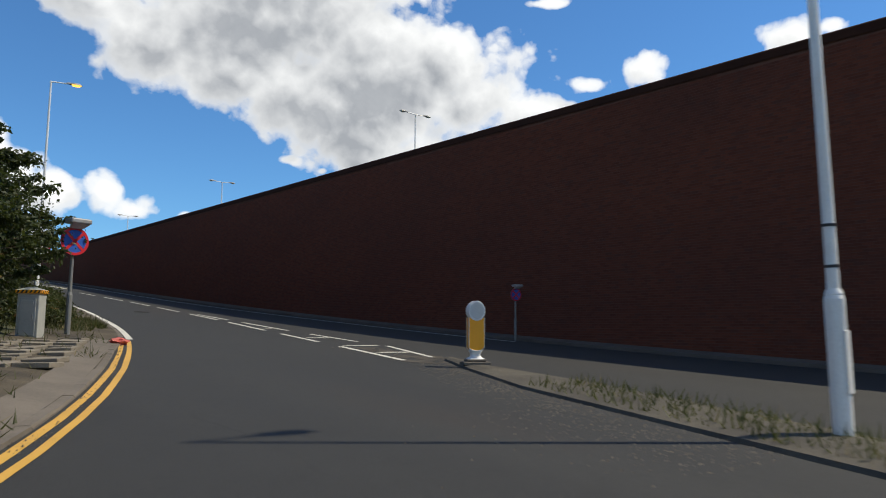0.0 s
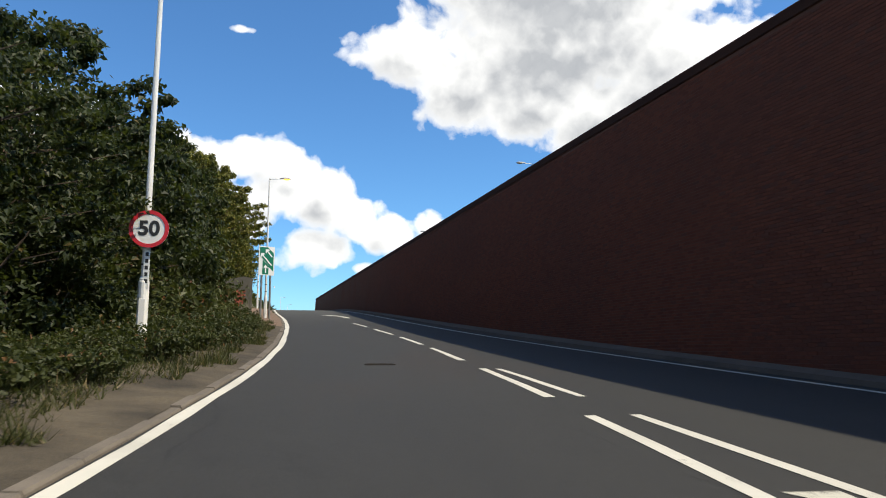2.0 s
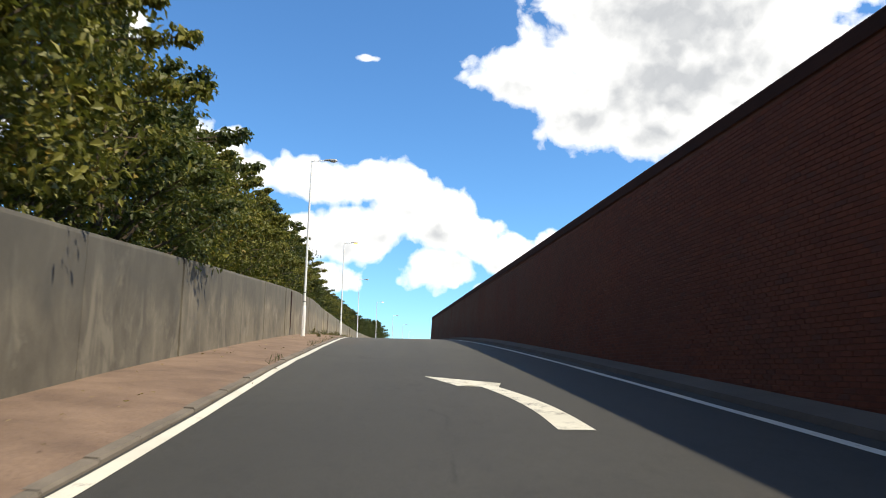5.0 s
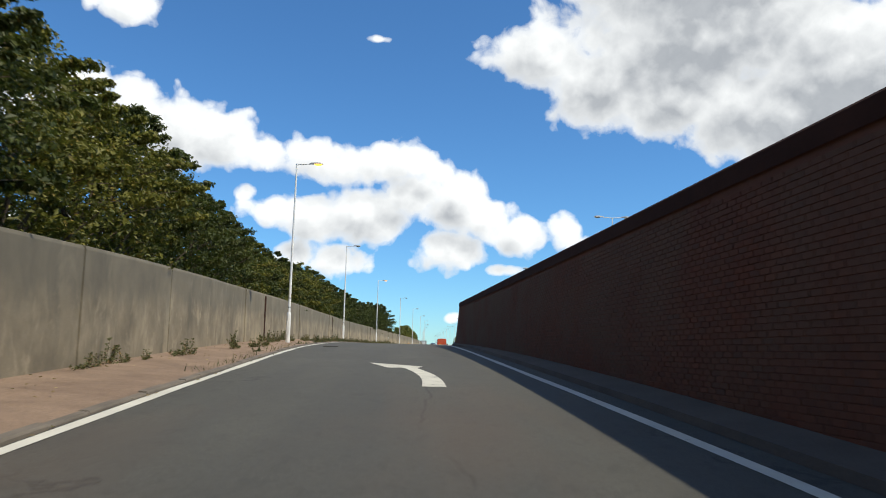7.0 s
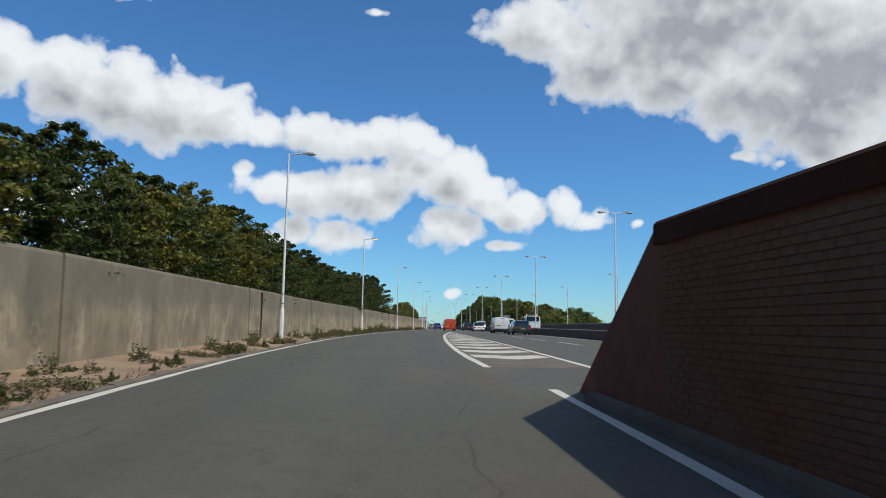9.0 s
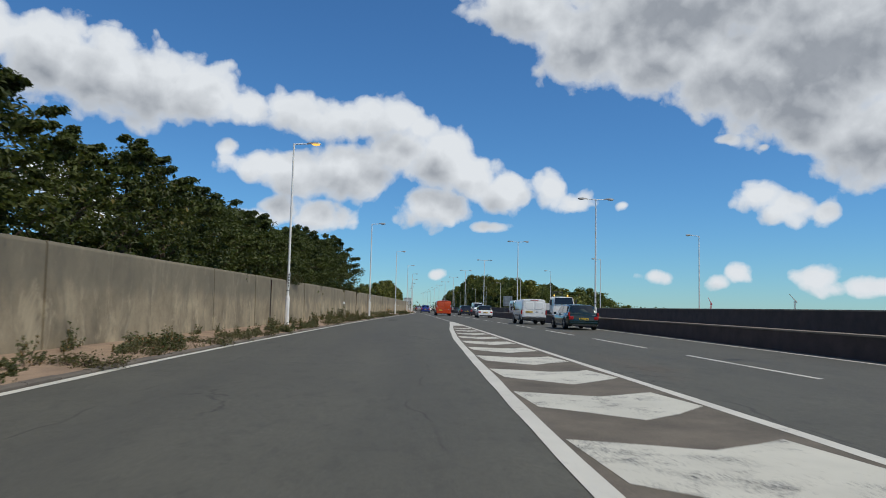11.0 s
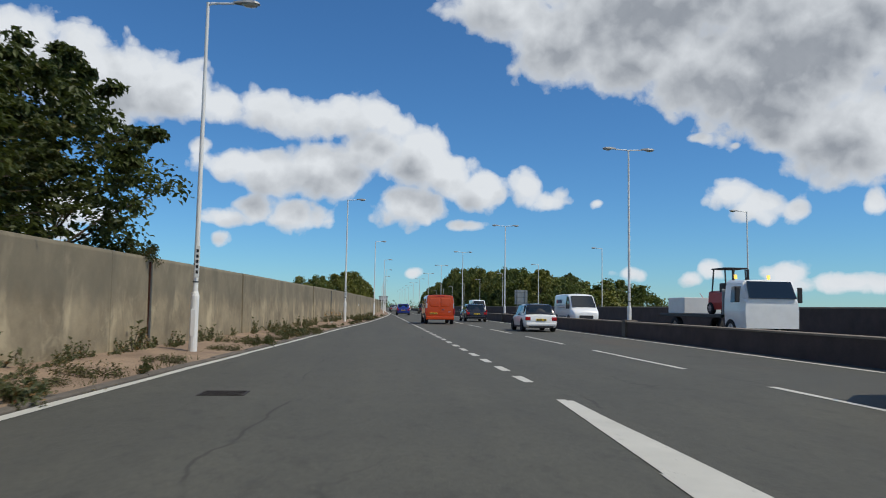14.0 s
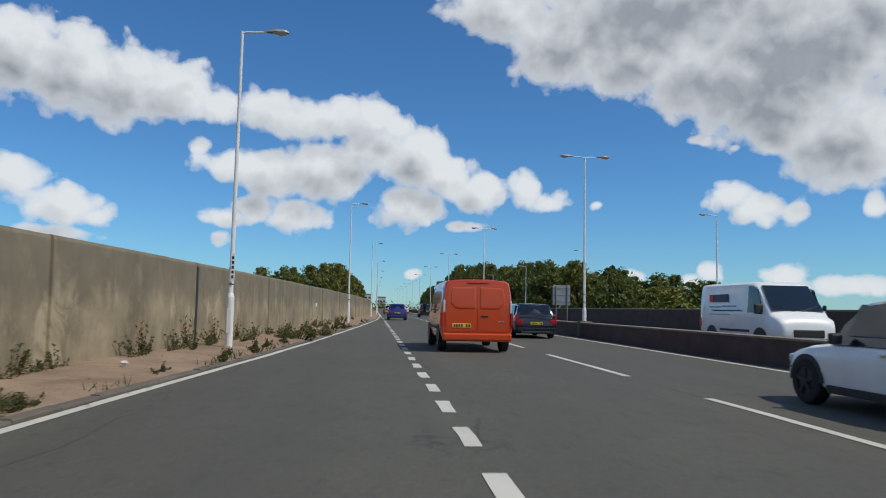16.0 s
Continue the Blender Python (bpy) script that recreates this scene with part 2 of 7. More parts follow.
def concrete_wall_material():
    m, n, b = material("weathered_concrete", None, 0.9)
    p = where(n)
    # streaks run down the face
    st = n.vmath("MULTIPLY", n.vmath("ADD", p, n.vmath("MULTIPLY", n.add("ShaderNodeTexNoise", {"Scale": 0.5, "Detail": 3.0, "Vector": p}).outputs["Color"], (1.2, 1.2, 1.2))), (0.8, 0.8, 0.16))
    streak = n.noise(1.6, 6.0, 0.65, st, 0.3)
    fine_streak = n.noise(6.0, 4.0, 0.6, st)
    blot = n.noise(0.9, 6.0, 0.62, p)
    grain = n.noise(45.0, 4.0, 0.65, p)
    col = n.mix(n.range(blot, 0.32, 0.68), (0.125, 0.107, 0.083), (0.28, 0.243, 0.188))
    col = n.mix(n.math("MULTIPLY", n.range(streak, 0.52, 0.72), 0.75), col, (0.075, 0.068, 0.058))
    col = n.mix(n.math("MULTIPLY", n.range(fine_streak, 0.62, 0.76), 0.55), col, (0.27, 0.25, 0.21))
    col = n.mix(n.math("MULTIPLY", n.range(grain, 0.4, 0.75), 0.3), col, (0.085, 0.077, 0.065))
    # each panel was cast apart and has its own tone
    own = n.add("ShaderNodeObjectInfo").outputs["Random"]
    col = n.mix(n.math("MULTIPLY", own, 0.45), col, n.mix(0.5, col, (0.10, 0.088, 0.068)))
    # black runs below the lip
    drip = n.noise(2.6, 4.0, 0.6, n.vmath("MULTIPLY", p, (1.0, 1.0, 0.07)))
    col = n.mix(n.math("MULTIPLY", n.range(drip, 0.66, 0.72), n.range(n.noise(0.7, 3.0, 0.6, p), 0.45, 0.6)), col, (0.035, 0.031, 0.027))
    # pale lime runs with ragged tops
    lime = n.noise(1.1, 5.0, 0.7, n.vmath("MULTIPLY", p, (1.0, 1.0, 0.55)), 0.6)
    col = n.mix(n.math("MULTIPLY", n.range(lime, 0.54, 0.66), 0.55), col, (0.36, 0.315, 0.245))
    # grey lichen under the top of the wall, ending in a ragged edge
    tall = n.add("ShaderNodeSeparateXYZ", {0: n.add("ShaderNodeTexCoord").outputs["Generated"]}).outputs[2]
    level = n.math("ADD", n.math("MULTIPLY_ADD", tall, 2.74, -0.5), n.math("MULTIPLY", n.noise(1.3, 5.0, 0.65, n.vmath("MULTIPLY", p, (1.0, 1.0, 0.35))), 1.5))
    col = n.mix(n.math("MULTIPLY", n.range(level, 1.85, 2.25), 0.62), col, (0.098, 0.092, 0.080))
    # weaker sun at the start is painted in as dim grey; sandier further on
    along = n.add("ShaderNodeSeparateXYZ", {0: p}).outputs[1]
    col = n.mix(n.range(along, -150.0, -105.0), n.mix(1.0, col, (0.60, 0.61, 0.60), "MULTIPLY"), n.mix(1.0, col, (1.30, 1.24, 1.06), "MULTIPLY"))
    col = n.mix(n.range(along, -60.0, -10.0), col, n.mix(1.0, col, (1.22, 1.20, 1.15), "MULTIPLY"))
    n.put(b, "Base Color", col)
    bump(n, b, n.math("ADD", n.math("MULTIPLY", grain, 0.4), blot), 0.35, 0.012)
    return m


def brick_material(name):
    m, n, b = material(name, None, 0.9, 0.0, 0.2)
    p = where(n)
    each = n.add("ShaderNodeNewGeometry").outputs["Random Per Island"]
    one = n.add("ShaderNodeObjectInfo").outputs["Random"]
    r = n.math("FRACT", n.math("ADD", each, n.math("MULTIPLY", one, 7.31)))
    col = n.ramp(r, [(0.0, (0.100, 0.030, 0.018)), (0.35, (0.126, 0.037, 0.020)), (0.7, (0.150, 0.044, 0.024)), (0.93, (0.108, 0.038, 0.024)), (1.0, (0.09, 0.036, 0.026))])
    soot = n.noise(0.16, 5.0, 0.6, n.vmath("MULTIPLY", p, (1, 1, 1.8)))
    col = n.mix(n.math("MULTIPLY", n.range(soot, 0.42, 0.7), 0.5), col, (0.070, 0.027, 0.020))
    # browner towards the wall's end, in uneven patches
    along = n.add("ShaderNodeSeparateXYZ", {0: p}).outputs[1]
    brown_end = n.math("MULTIPLY", n.range(along, -155.0, -108.0), n.range(n.noise(0.5, 5.0, 0.6, p), 0.25, 0.6))
    col = n.mix(n.math("MULTIPLY", brown_end, 0.9), col, (0.105, 0.080, 0.056))
    g = n.noise(70.0, 4.0, 0.65, p)
    col = n.mix(n.math("MULTIPLY", n.range(g, 0.5, 0.75), 0.35), col, (0.17, 0.06, 0.042))
    n.put(b, "Base Color", col)
    bump(n, b, g, 0.4, 0.004)
    return m


def dust_material(name, a, c, leaf=(0.10, 0.055, 0.02), far=None):
    m, n, b = material(name, None, 0.95)
    p = where(n)
    f = n.noise(0.9, 6.0, 0.65, p)
    g = n.noise(28.0, 5.0, 0.7, p)
    col = n.mix(n.range(f, 0.35, 0.65), a, c)
    col = n.mix(n.math("MULTIPLY", n.range(g, 0.45, 0.7), 0.5), col, tuple(x * 0.5 for x in a))
    lit = n.add("ShaderNodeTexVoronoi", {"Vector": p, "Scale": 9.0}).outputs["Distance"]
    col = n.mix(n.math("MULTIPLY", n.range(lit, 0.08, 0.14, 1.0, 0.0), n.range(n.noise(0.7, 2.0, 0.5, p), 0.5, 0.6)), col, leaf)
    if far:  # paler further along the road
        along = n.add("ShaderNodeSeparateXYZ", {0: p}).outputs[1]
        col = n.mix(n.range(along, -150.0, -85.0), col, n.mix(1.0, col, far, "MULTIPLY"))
    n.put(b, "Base Color", col)
    bump(n, b, n.math("ADD", f, n.math("MULTIPLY", g, 0.4)), 0.6, 0.03)
    return m


def leaf_material(name, dark, light, turn=(0.16, 0.13, 0.03), dry=0.05):
    m, n, b = material(name, None, 0.55, 0.0, 0.35)
    r = n.add("ShaderNodeNewGeometry").outputs["Random Per Island"]
    p = where(n)
    tree = n.noise(0.35, 3.0, 0.5, p)
    col = n.mix(n.math("ADD", n.math("MULTIPLY", r, 0.6), n.math("MULTIPLY", n.range(tree, 0.3, 0.7), 0.4)), dark, light)
    col = n.mix(n.range(r, 1.0 - dry, 1.0 - dry + 0.01), col, turn)
    n.put(b, "Base Color", col)
    # thin leaves let some light through
    t = n.add("ShaderNodeBsdfTranslucent", {"Color": n.mix(0.5, col, (0.16, 0.20, 0.03))})
    s = n.add("ShaderNodeMixShader", {0: 0.28, 1: b.outputs[0], 2: t.outputs[0]})
    for o in m.node_tree.nodes:
        if o.bl_idname == "ShaderNodeOutputMaterial":
            n.put(o, "Surface", s.outputs[0])
    return m


def car_paint(name, color, metal=0.35, rough=0.28):
    m, n, b = material(name, None, rough, metal)
    p = where(n)
    dirt = n.noise(2.0, 5.0, 0.6, p)
    n.put(b, "Base Color", n.mix(n.math("MULTIPLY", n.range(dirt, 0.45, 0.8), 0.25), color, tuple(0.5 * c + 0.05 for c in color)))
    n.put(b, "Coat Weight", 0.8)
    n.put(b, "Coat Roughness", 0.06)
    bump(n, b, n.noise(300.0, 2.0, 0.5, p), 0.02, 0.001)
    return m


ASPHALT = asphalt_material("asphalt")
WHITE_LINE = paint_material("white_road_paint", (0.60, 0.58, 0.51), 0.53)
WORN_WHITE = paint_material("worn_white_road_paint", (0.58, 0.56, 0.475), 0.47)
YELLOW_LINE = paint_material("yellow_road_paint", (0.60, 0.34, 0.05), 0.52)
CONCRETE = concrete_wall_material()
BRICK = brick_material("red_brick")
BARE_BRICK = varied("bare_red_brick", (0.30, 0.075, 0.045), 0.3, 0.9, 0, 5.0, 60, 0.4)
BRICK_DARK = varied("dark_brown_brick", (0.078, 0.054, 0.046), 0.35, 0.9, 0, 1.5, 40, 0.3)
MORTAR = varied("mortar", (0.120, 0.054, 0.038), 0.3, 0.95, 0, 2.0, 50, 0.3, 0.2)
COPING = varied("dark_coping_brick", (0.040, 0.016, 0.010), 0.35, 0.95, 0, 1.2, 30, 0.3, 0.15)
PALE_COPING = varied("brown_coping_stone", (0.22, 0.18, 0.135), 0.3, 0.9, 0, 1.5, 40, 0.3)
MARGIN = varied("dark_dusty_margin", (0.080, 0.066, 0.054), 0.4, 0.95, 0, 0.8, 40, 0.4)
KERB = varied("kerb_concrete", (0.125, 0.106, 0.085), 0.4, 0.9, 0, 1.2, 50, 0.3)
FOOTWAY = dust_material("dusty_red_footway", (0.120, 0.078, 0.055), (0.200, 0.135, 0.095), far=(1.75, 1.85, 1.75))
DIRT = dust_material("dry_earth", (0.034, 0.027, 0.018), (0.100, 0.080, 0.052))
GRASSY = dust_material("rough_grass_ground", (0.030, 0.036, 0.013), (0.065, 0.066, 0.027))
FIELD = dust_material("distant_field", (0.06, 0.075, 0.03), (0.12, 0.12, 0.05))
STEEL = varied("white_painted_steel", (0.76, 0.75, 0.72), 0.14, 0.42, 0.0, 1.5, 40, 0.05)
GALV = varied("galvanised_steel", (0.34, 0.35, 0.35), 0.2, 0.45, 0.7, 3.0, 60, 0.05)
GREY_POST = varied("grey_painted_post", (0.20, 0.20, 0.19), 0.2, 0.5, 0.2, 3.0, 60, 0.05)
DARK_METAL = varied("dark_metal", (0.035, 0.035, 0.037), 0.2, 0.5, 0.3, 3.0, 60, 0.05)
BARK = varied("bark", (0.085, 0.062, 0.042), 0.4, 0.95, 0, 6.0, 40, 0.8)


# ---- shape helpers ----
def part(name, bm, mat, parent=None, label="", smooth=False):
    me = bpy.data.meshes.new(name)
    bm.normal_update()
    bm.to_mesh(me)
    bm.free()
    for mt in (mat if isinstance(mat, (list, tuple)) else [mat]):
        me.materials.append(mt)
    if smooth:
        for poly in me.polygons:
            poly.use_smooth = True
    ob = new(name, me)
    if parent is not None:
        ob.parent = parent
    if label:
        ob["label"] = label
    return ob


def mesh_part(name, verts, faces, mat, parent=None, label=""):
    me = bpy.data.meshes.new(name)
    me.from_pydata(verts, [], faces)
    me.materials.append(mat)
    me.update()
    ob = new(name, me)
    if parent is not None:
        ob.parent = parent
    if label:
        ob["label"] = label
    return ob


def thing(name, label, category, group="", m=None, kind=""):
    ob = new(name)
    ob.empty_display_size = 0.2
    if m is not None:
        ob.matrix_world = m
    return tagged(ob, label, category, group, kind)


def box(bm, x0, y0, z0, x1, y1, z1, bevel=0.0):
    v = [bm.verts.new(c) for c in ((x0, y0, z0), (x1, y0, z0), (x1, y1, z0), (x0, y1, z0), (x0, y0, z1), (x1, y0, z1), (x1, y1, z1), (x0, y1, z1))]
    fs = [bm.faces.new([v[i] for i in q]) for q in ((3, 2, 1, 0), (4, 5, 6, 7), (0, 1, 5, 4), (1, 2, 6, 5), (2, 3, 7, 6), (3, 0, 4, 7))]
    if bevel:
        es = {e for f in fs for e in f.edges}
        bmesh.ops.bevel(bm, geom=list(es), offset=bevel, segments=2, affect="EDGES", profile=0.5)
    return v


def tube(bm, rows, n=12, caps=True):
    """A round bar through (point, radius) rows."""
    rings = []
    for i, (p, r) in enumerate(rows):
        p = Vector(p)
        a = Vector(rows[max(i - 1, 0)][0])
        c = Vector(rows[min(i + 1, len(rows) - 1)][0])
        d = (c - a)
        d = d.normalized() if d.length > 1e-6 else Vector((0, 0, 1))
        u = d.orthogonal().normalized() if abs(d.z) < 0.99 else Vector((1, 0, 0))
        u = (u - d * u.dot(d)).normalized()
        w = d.cross(u)
        rings.append([bm.verts.new(p + (u * math.cos(k * 2 * math.pi / n) + w * math.sin(k * 2 * math.pi / n)) * r) for k in range(n)])
    for a, c in zip(rings, rings[1:]):
        for k in range(n):
            bm.faces.new((a[k], a[(k + 1) % n], c[(k + 1) % n], c[k]))
    if caps:
        bm.faces.new(rings[0][::-1])
        bm.faces.new(rings[-1])
    return rings


def disc(bm, centre, axis, r, depth, n=28):
    """A flat round plate."""
    c, a = Vector(centre), Vector(axis).normalized()
    tube(bm, [(c - a * depth / 2, r), (c + a * depth / 2, r)], n)


def prism(bm, outline, depth_vec):
    """An outline (3D points) pushed along a vector."""
    d = Vector(depth_vec)
    a = [bm.verts.new(p) for p in outline]
    c = [bm.verts.new(Vector(p) + d) for p in outline]
    bm.faces.new(a)
    bm.faces.new(c[::-1])
    k = len(a)
    for i in range(k):
        bm.faces.new((a[i], c[i], c[(i + 1) % k], a[(i + 1) % k]))
    bmesh.ops.recalc_face_normals(bm, faces=bm.faces)


def table(points, soft=6.0):
    """A smooth function through (y, value) points."""
    ys = np.arange(-330.0, 900.0, 1.0)
    v = np.interp(ys, [p[0] for p in points], [p[1] for p in points])
    k = np.exp(-0.5 * (np.arange(-24, 25) / soft) ** 2)
    k /= k.sum()
    pad = np.concatenate([np.full(24, v[0]), v, np.full(24, v[-1])])
    v = np.convolve(pad, k, "valid")
    return lambda y: float(np.interp(y, ys, v))


# ---- the plan: the slip road climbs beside the brick wall and joins the main road, which runs along +y ----
road_z = table([(-330, -9.4), (-250, -8.7), (-220, -7.77), (-210.6, -7.39), (-200.6, -6.91), (-188.9, -6.18), (-176.2, -5.28), (-163, -4.26), (-149, -3.12),
                (-130.1, -1.71), (-119.8, -1.19), (-109, -0.78), (-94, -0.40), (-74, -0.19), (-58, -0.12), (-44, -0.06), (-29, -0.02), (0, 0), (900, 0)], 5.0)
edge_x = table([(-330, -75), (-262, -42), (-240, -26), (-226, -17.6), (-218, -13.4), (-212.7, -11.0), (-207.6, -9.45), (-202, -7.95), (-196.3, -6.95), (-190, -6.3), (-187.4, -5.98), (-180, -5.52),
                (-168, -5.26), (-160, -5.33), (-155.6, -5.48), (-146.9, -5.88), (-133, -6.2), (-120, -6.65), (-115.5, -6.95), (-105, -7.58), (-84, -8.02), (-65, -7.85), (-57, -7.6),
                (-43, -6.72), (-36, -6.3), (-13, -4.82), (-5, -4.2), (7.4, -3.38), (14.3, -2.78), (25, -2.0), (47, -0.75), (70, 0.25), (95, 0.6), (900, 0.6)], 2.5)
right_x = table([(-330, 12), (-230, 5.0), (-202, 3.6), (-190, 3.15), (-180, 2.35), (-170, 1.75), (-156, 1.15), (-141, 0.6), (-120, -0.62), (-112, -0.86), (-106, -0.92), (-92, -1.05), (900, -1.05)], 3.0)
WALL_A, WALL_B, WALL_S, WALL_E = -5.485, -0.04975, -260.0, -97.0


def wall_x(y):
    return WALL_A + WALL_B * y


def wall_top(y):
    return 1.406 + 0.00982 * (y + 139.5)


def main_z(y):
    return road_z(y) if y > -60 else min(0.0, (wall_top(y) - 2.2) * min(1.0, (-60 - y) / 33) + road_z(y) * max(0.0, 1 - (-60 - y) / 33))


GORE_R, LANE_X, REDGE_X, BARRIER_X, FAR_WALL_X = 0.89, 4.70, 8.66, 9.36, 21.6


def strip(name, rows, mat, kind="structure", parent=None, label=""):
    """A sheet through rows of points, all rows equally long."""
    verts = [tuple(p) for r in rows for p in r]
    w = len(rows[0])
    faces = [(i * w + j, i * w + j + 1, (i + 1) * w + j + 1, (i + 1) * w + j) for i in range(len(rows) - 1) for j in range(w - 1)]
    ob = mesh_part(name, verts, faces, mat, parent, label)
    if kind and parent is None:
        tagged(ob, kind=kind)
    return ob


def span(a, b, step):
    n = max(1, round((b - a) / step))
    return [a + (b - a) * i / n for i in range(n + 1)]


# ---- ground and carriageways ----
rows = []
for y in [-2500, -900, -500] + span(-330, 320, 4.0) + [500, 900, 2600]:
    e, z = edge_x(max(-330, min(y, 320))), road_z(y)
    r = []
    for x in (-2600, -900, -300, -120, -60, -40):
        r.append((x, y, -8.3 + 0.35 * noise.noise((x * 0.01, y * 0.01, 0))))
    wallish = max(0.0, min(1.0, (y + 175) / 12))
    for d, s in ((-24, 0.75), (-16, 0.45), (-10, 0.2), (-6.5, 0.06), (-4.5, 0.0), (-2.6, 0.0)):
        drop = s * (z + 8.3) * (0.4 + 0.6 * wallish)
        r.append((e + d, y, z + 0.12 - drop + 0.12 * noise.noise((e + d, y * 0.3, 3.1)) * (d < -3)))
    inner = max(wall_x(min(y, -92)) + 0.2, e + 2)
    r += [(e - 0.6, y, z - 0.3), (e + 1.0, y, z - 0.6), (inner, y, z - 0.7), (inner + 0.1, y, main_z(y) - 0.7)]
    for x, dz in ((22.3, -0.7), (24, -1.2), (32, -6.5), (60, -8.3), (140, -8.3), (320, -8.3), (900, -8.3), (2600, -8.3)):
        r.append((max(x, e + 10), y, main_z(y) + dz if dz > -2 else dz))
    rows.append(r)
ground = strip("ground", rows, FIELD)
tagged(ground, "rough grassy ground falling away from the raised road", "ground")

ramp_rows = []
for y in span(-330, -92, 1.5):
    e, w = edge_x(y) - (0.45 if y < -200 else 0.25), max(wall_x(y) + 0.1 + 0.7 * max(0.0, min(1.0, (y + 99) / 3)), edge_x(y) + 6)
    ramp_rows.append([(e + (w - e) * k / 8, y, road_z(y)) for k in range(9)])
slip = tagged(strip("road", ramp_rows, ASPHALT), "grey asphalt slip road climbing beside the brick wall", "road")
main_rows = []
for y in span(-92, 330, 1.5) + [420, 600, 900]:
    e = edge_x(y) - 0.25
    main_rows.append([(e + (BARRIER_X + 0.1 - e) * k / 14, y, road_z(y) if y > -60 else road_z(y) + (main_z(y) - road_z(y)) * max(0.0, min(1.0, ((e + (BARRIER_X + 0.1 - e) * k / 14) + 0.5) / 2.0))) for k in range(15)])
main = tagged(strip("road", main_rows, ASPHALT), "grey asphalt dual carriageway with a merging lane", "road")
deck_rows = [[(wall_x(y) + 0.35 + (BARRIER_X + 0.1 - wall_x(y) - 0.35) * k / 4, y, main_z(y) if k or y < -97 else road_z(y) - 0.004) for k in range(5)] for y in span(-330, -92, 4)]
deck = tagged(strip("road", deck_rows, ASPHALT), "grey asphalt main road behind the brick wall", "road")
opp_rows = [[(BARRIER_X + 0.2 + (FAR_WALL_X - BARRIER_X - 0.2) * k / 5, y, main_z(y)) for k in range(6)] for y in span(-330, 330, 4) + [420, 600, 900]]
opp = tagged(strip("road", opp_rows, ASPHALT), "grey asphalt opposite carriageway beyond the barrier", "road")


# ---- road markings ----
def ground_z(x, y):
    if y < -92:
        return road_z(y) if x < wall_x(y) else main_z(y)
    return road_z(y) if y > -60 else road_z(y) + (main_z(y) - road_z(y)) * max(0.0, min(1.0, (x + 0.5) / 2.0))


def line_mark(name, f, y0, y1, w, mat, parent, lift=0.006, step=1.5, jag=0.012):
    rows = []
    for y in span(y0, y1, step):
        x = f(y)
        a, c = x - w / 2 + random.uniform(-jag, jag), x + w / 2 + random.uniform(-jag, jag)
        rows.append([(a, y, ground_z(a, y) + lift), (c, y, ground_z(c, y) + lift)])
    return strip(name, rows, mat, "", parent)


def shape_mark(name, pts, mat, parent, lift=0.006):
    bm = bmesh.new()
    f = bm.faces.new([bm.verts.new((x, y, ground_z(x, y) + lift)) for x, y in pts])
    bmesh.ops.triangulate(bm, faces=[f])
    bmesh.ops.subdivide_edges(bm, edges=list(bm.edges), cuts=1)
    for v in bm.verts:
        v.co.z = ground_z(v.co.x, v.co.y) + lift
    return part(name, bm, mat, parent)


marks = thing("road_markings", "worn white and yellow painted road markings on asphalt", "road marking", kind="structure")
line_mark("edge_line", lambda y: edge_x(y) + 0.08, -201.5, 200, 0.16, WHITE_LINE, marks, jag=0.02)
for off in (-0.13, 0.05):
    line_mark("yellow_line", lambda y: edge_x(y) + off, -262, -202.0, 0.10, YELLOW_LINE, marks)
line_mark("edge_line", right_x, -203, -93, 0.16, WHITE_LINE, marks)
gore_l = table([(-95, -1.1), (-90, -1.55), (-82, -1.82), (-75, -1.80), (-67.4, -1.66), (-61.5, -1.48), (-48.7, -1.02), (-44.5, -0.76), (-39.2, -0.48), (-29.6, 0.25), (-20, 0.86), (0, 0.89)], 2.0)
line_mark("gore_line", gore_l, -88, -24.0, 0.20, WHITE_LINE, marks)
line_mark("gore_line", lambda y: GORE_R, -90, -20.0, 0.17, WHITE_LINE, marks)
shape_mark("gore_point", [(gore_l(-31.7) - 0.08, -31.7), (GORE_R + 0.05, -31.7), (GORE_R + 0.05, -26), (GORE_R + 0.02, -19.9), (GORE_R - 0.1, -19.9), (gore_l(-25) - 0.08, -25)], WHITE_LINE, marks)
y = -37.0
while y > -86:
    l, r = gore_l(y) + 0.16, GORE_R - 0.14
    w = r - l
    if w > 0.25:
        k = min(1.0, w / 2.0)
        j = [random.uniform(-0.09, 0.09) for _ in range(8)]
        shape = [(0.0, 1.15), (0.28, 0.98 + j[0]), (0.52, 0.72), (0.78, 1.0 + j[1]), (0.92, 1.22 + j[2]), (1.0, -0.2 + j[3]), (0.74, -0.75 + j[4]), (0.49, -1.32 + j[5]), (0.24, -0.8 + j[6]), (0.03, -0.38 + j[7])]
        shape_mark("chevron", [(l + w * u, y + v * (0.45 + 0.55 * k)) for u, v in shape], WORN_WHITE, marks)
    y -= 3.55
y = -17.8
while y < 78:
    line_mark("merge_dash", lambda q: GORE_R, y, y + 1.0, 0.17, WHITE_LINE, marks, step=0.5)
    y += 2.0
for k in range(-11, 30):
    y1 = 9.68 - 9.31 * k
    if y1 > -90:
        line_mark("lane_dash", lambda q: LANE_X, y1 - 6.1, y1, 0.14, WHITE_LINE, marks)
for k in range(1, 26):
    y1 = 9.68 + 9.31 * (k + 11)
    line_mark("lane_dash", lambda q: LANE_X, y1 - 6.1, y1, 0.14, WHITE_LINE, marks)
line_mark("edge_line", lambda q: REDGE_X, -92, 320, 0.16, WHITE_LINE, marks)
line_mark("edge_line", lambda q: GORE_R - 0.1, 80, 320, 0.14, WHITE_LINE, marks)
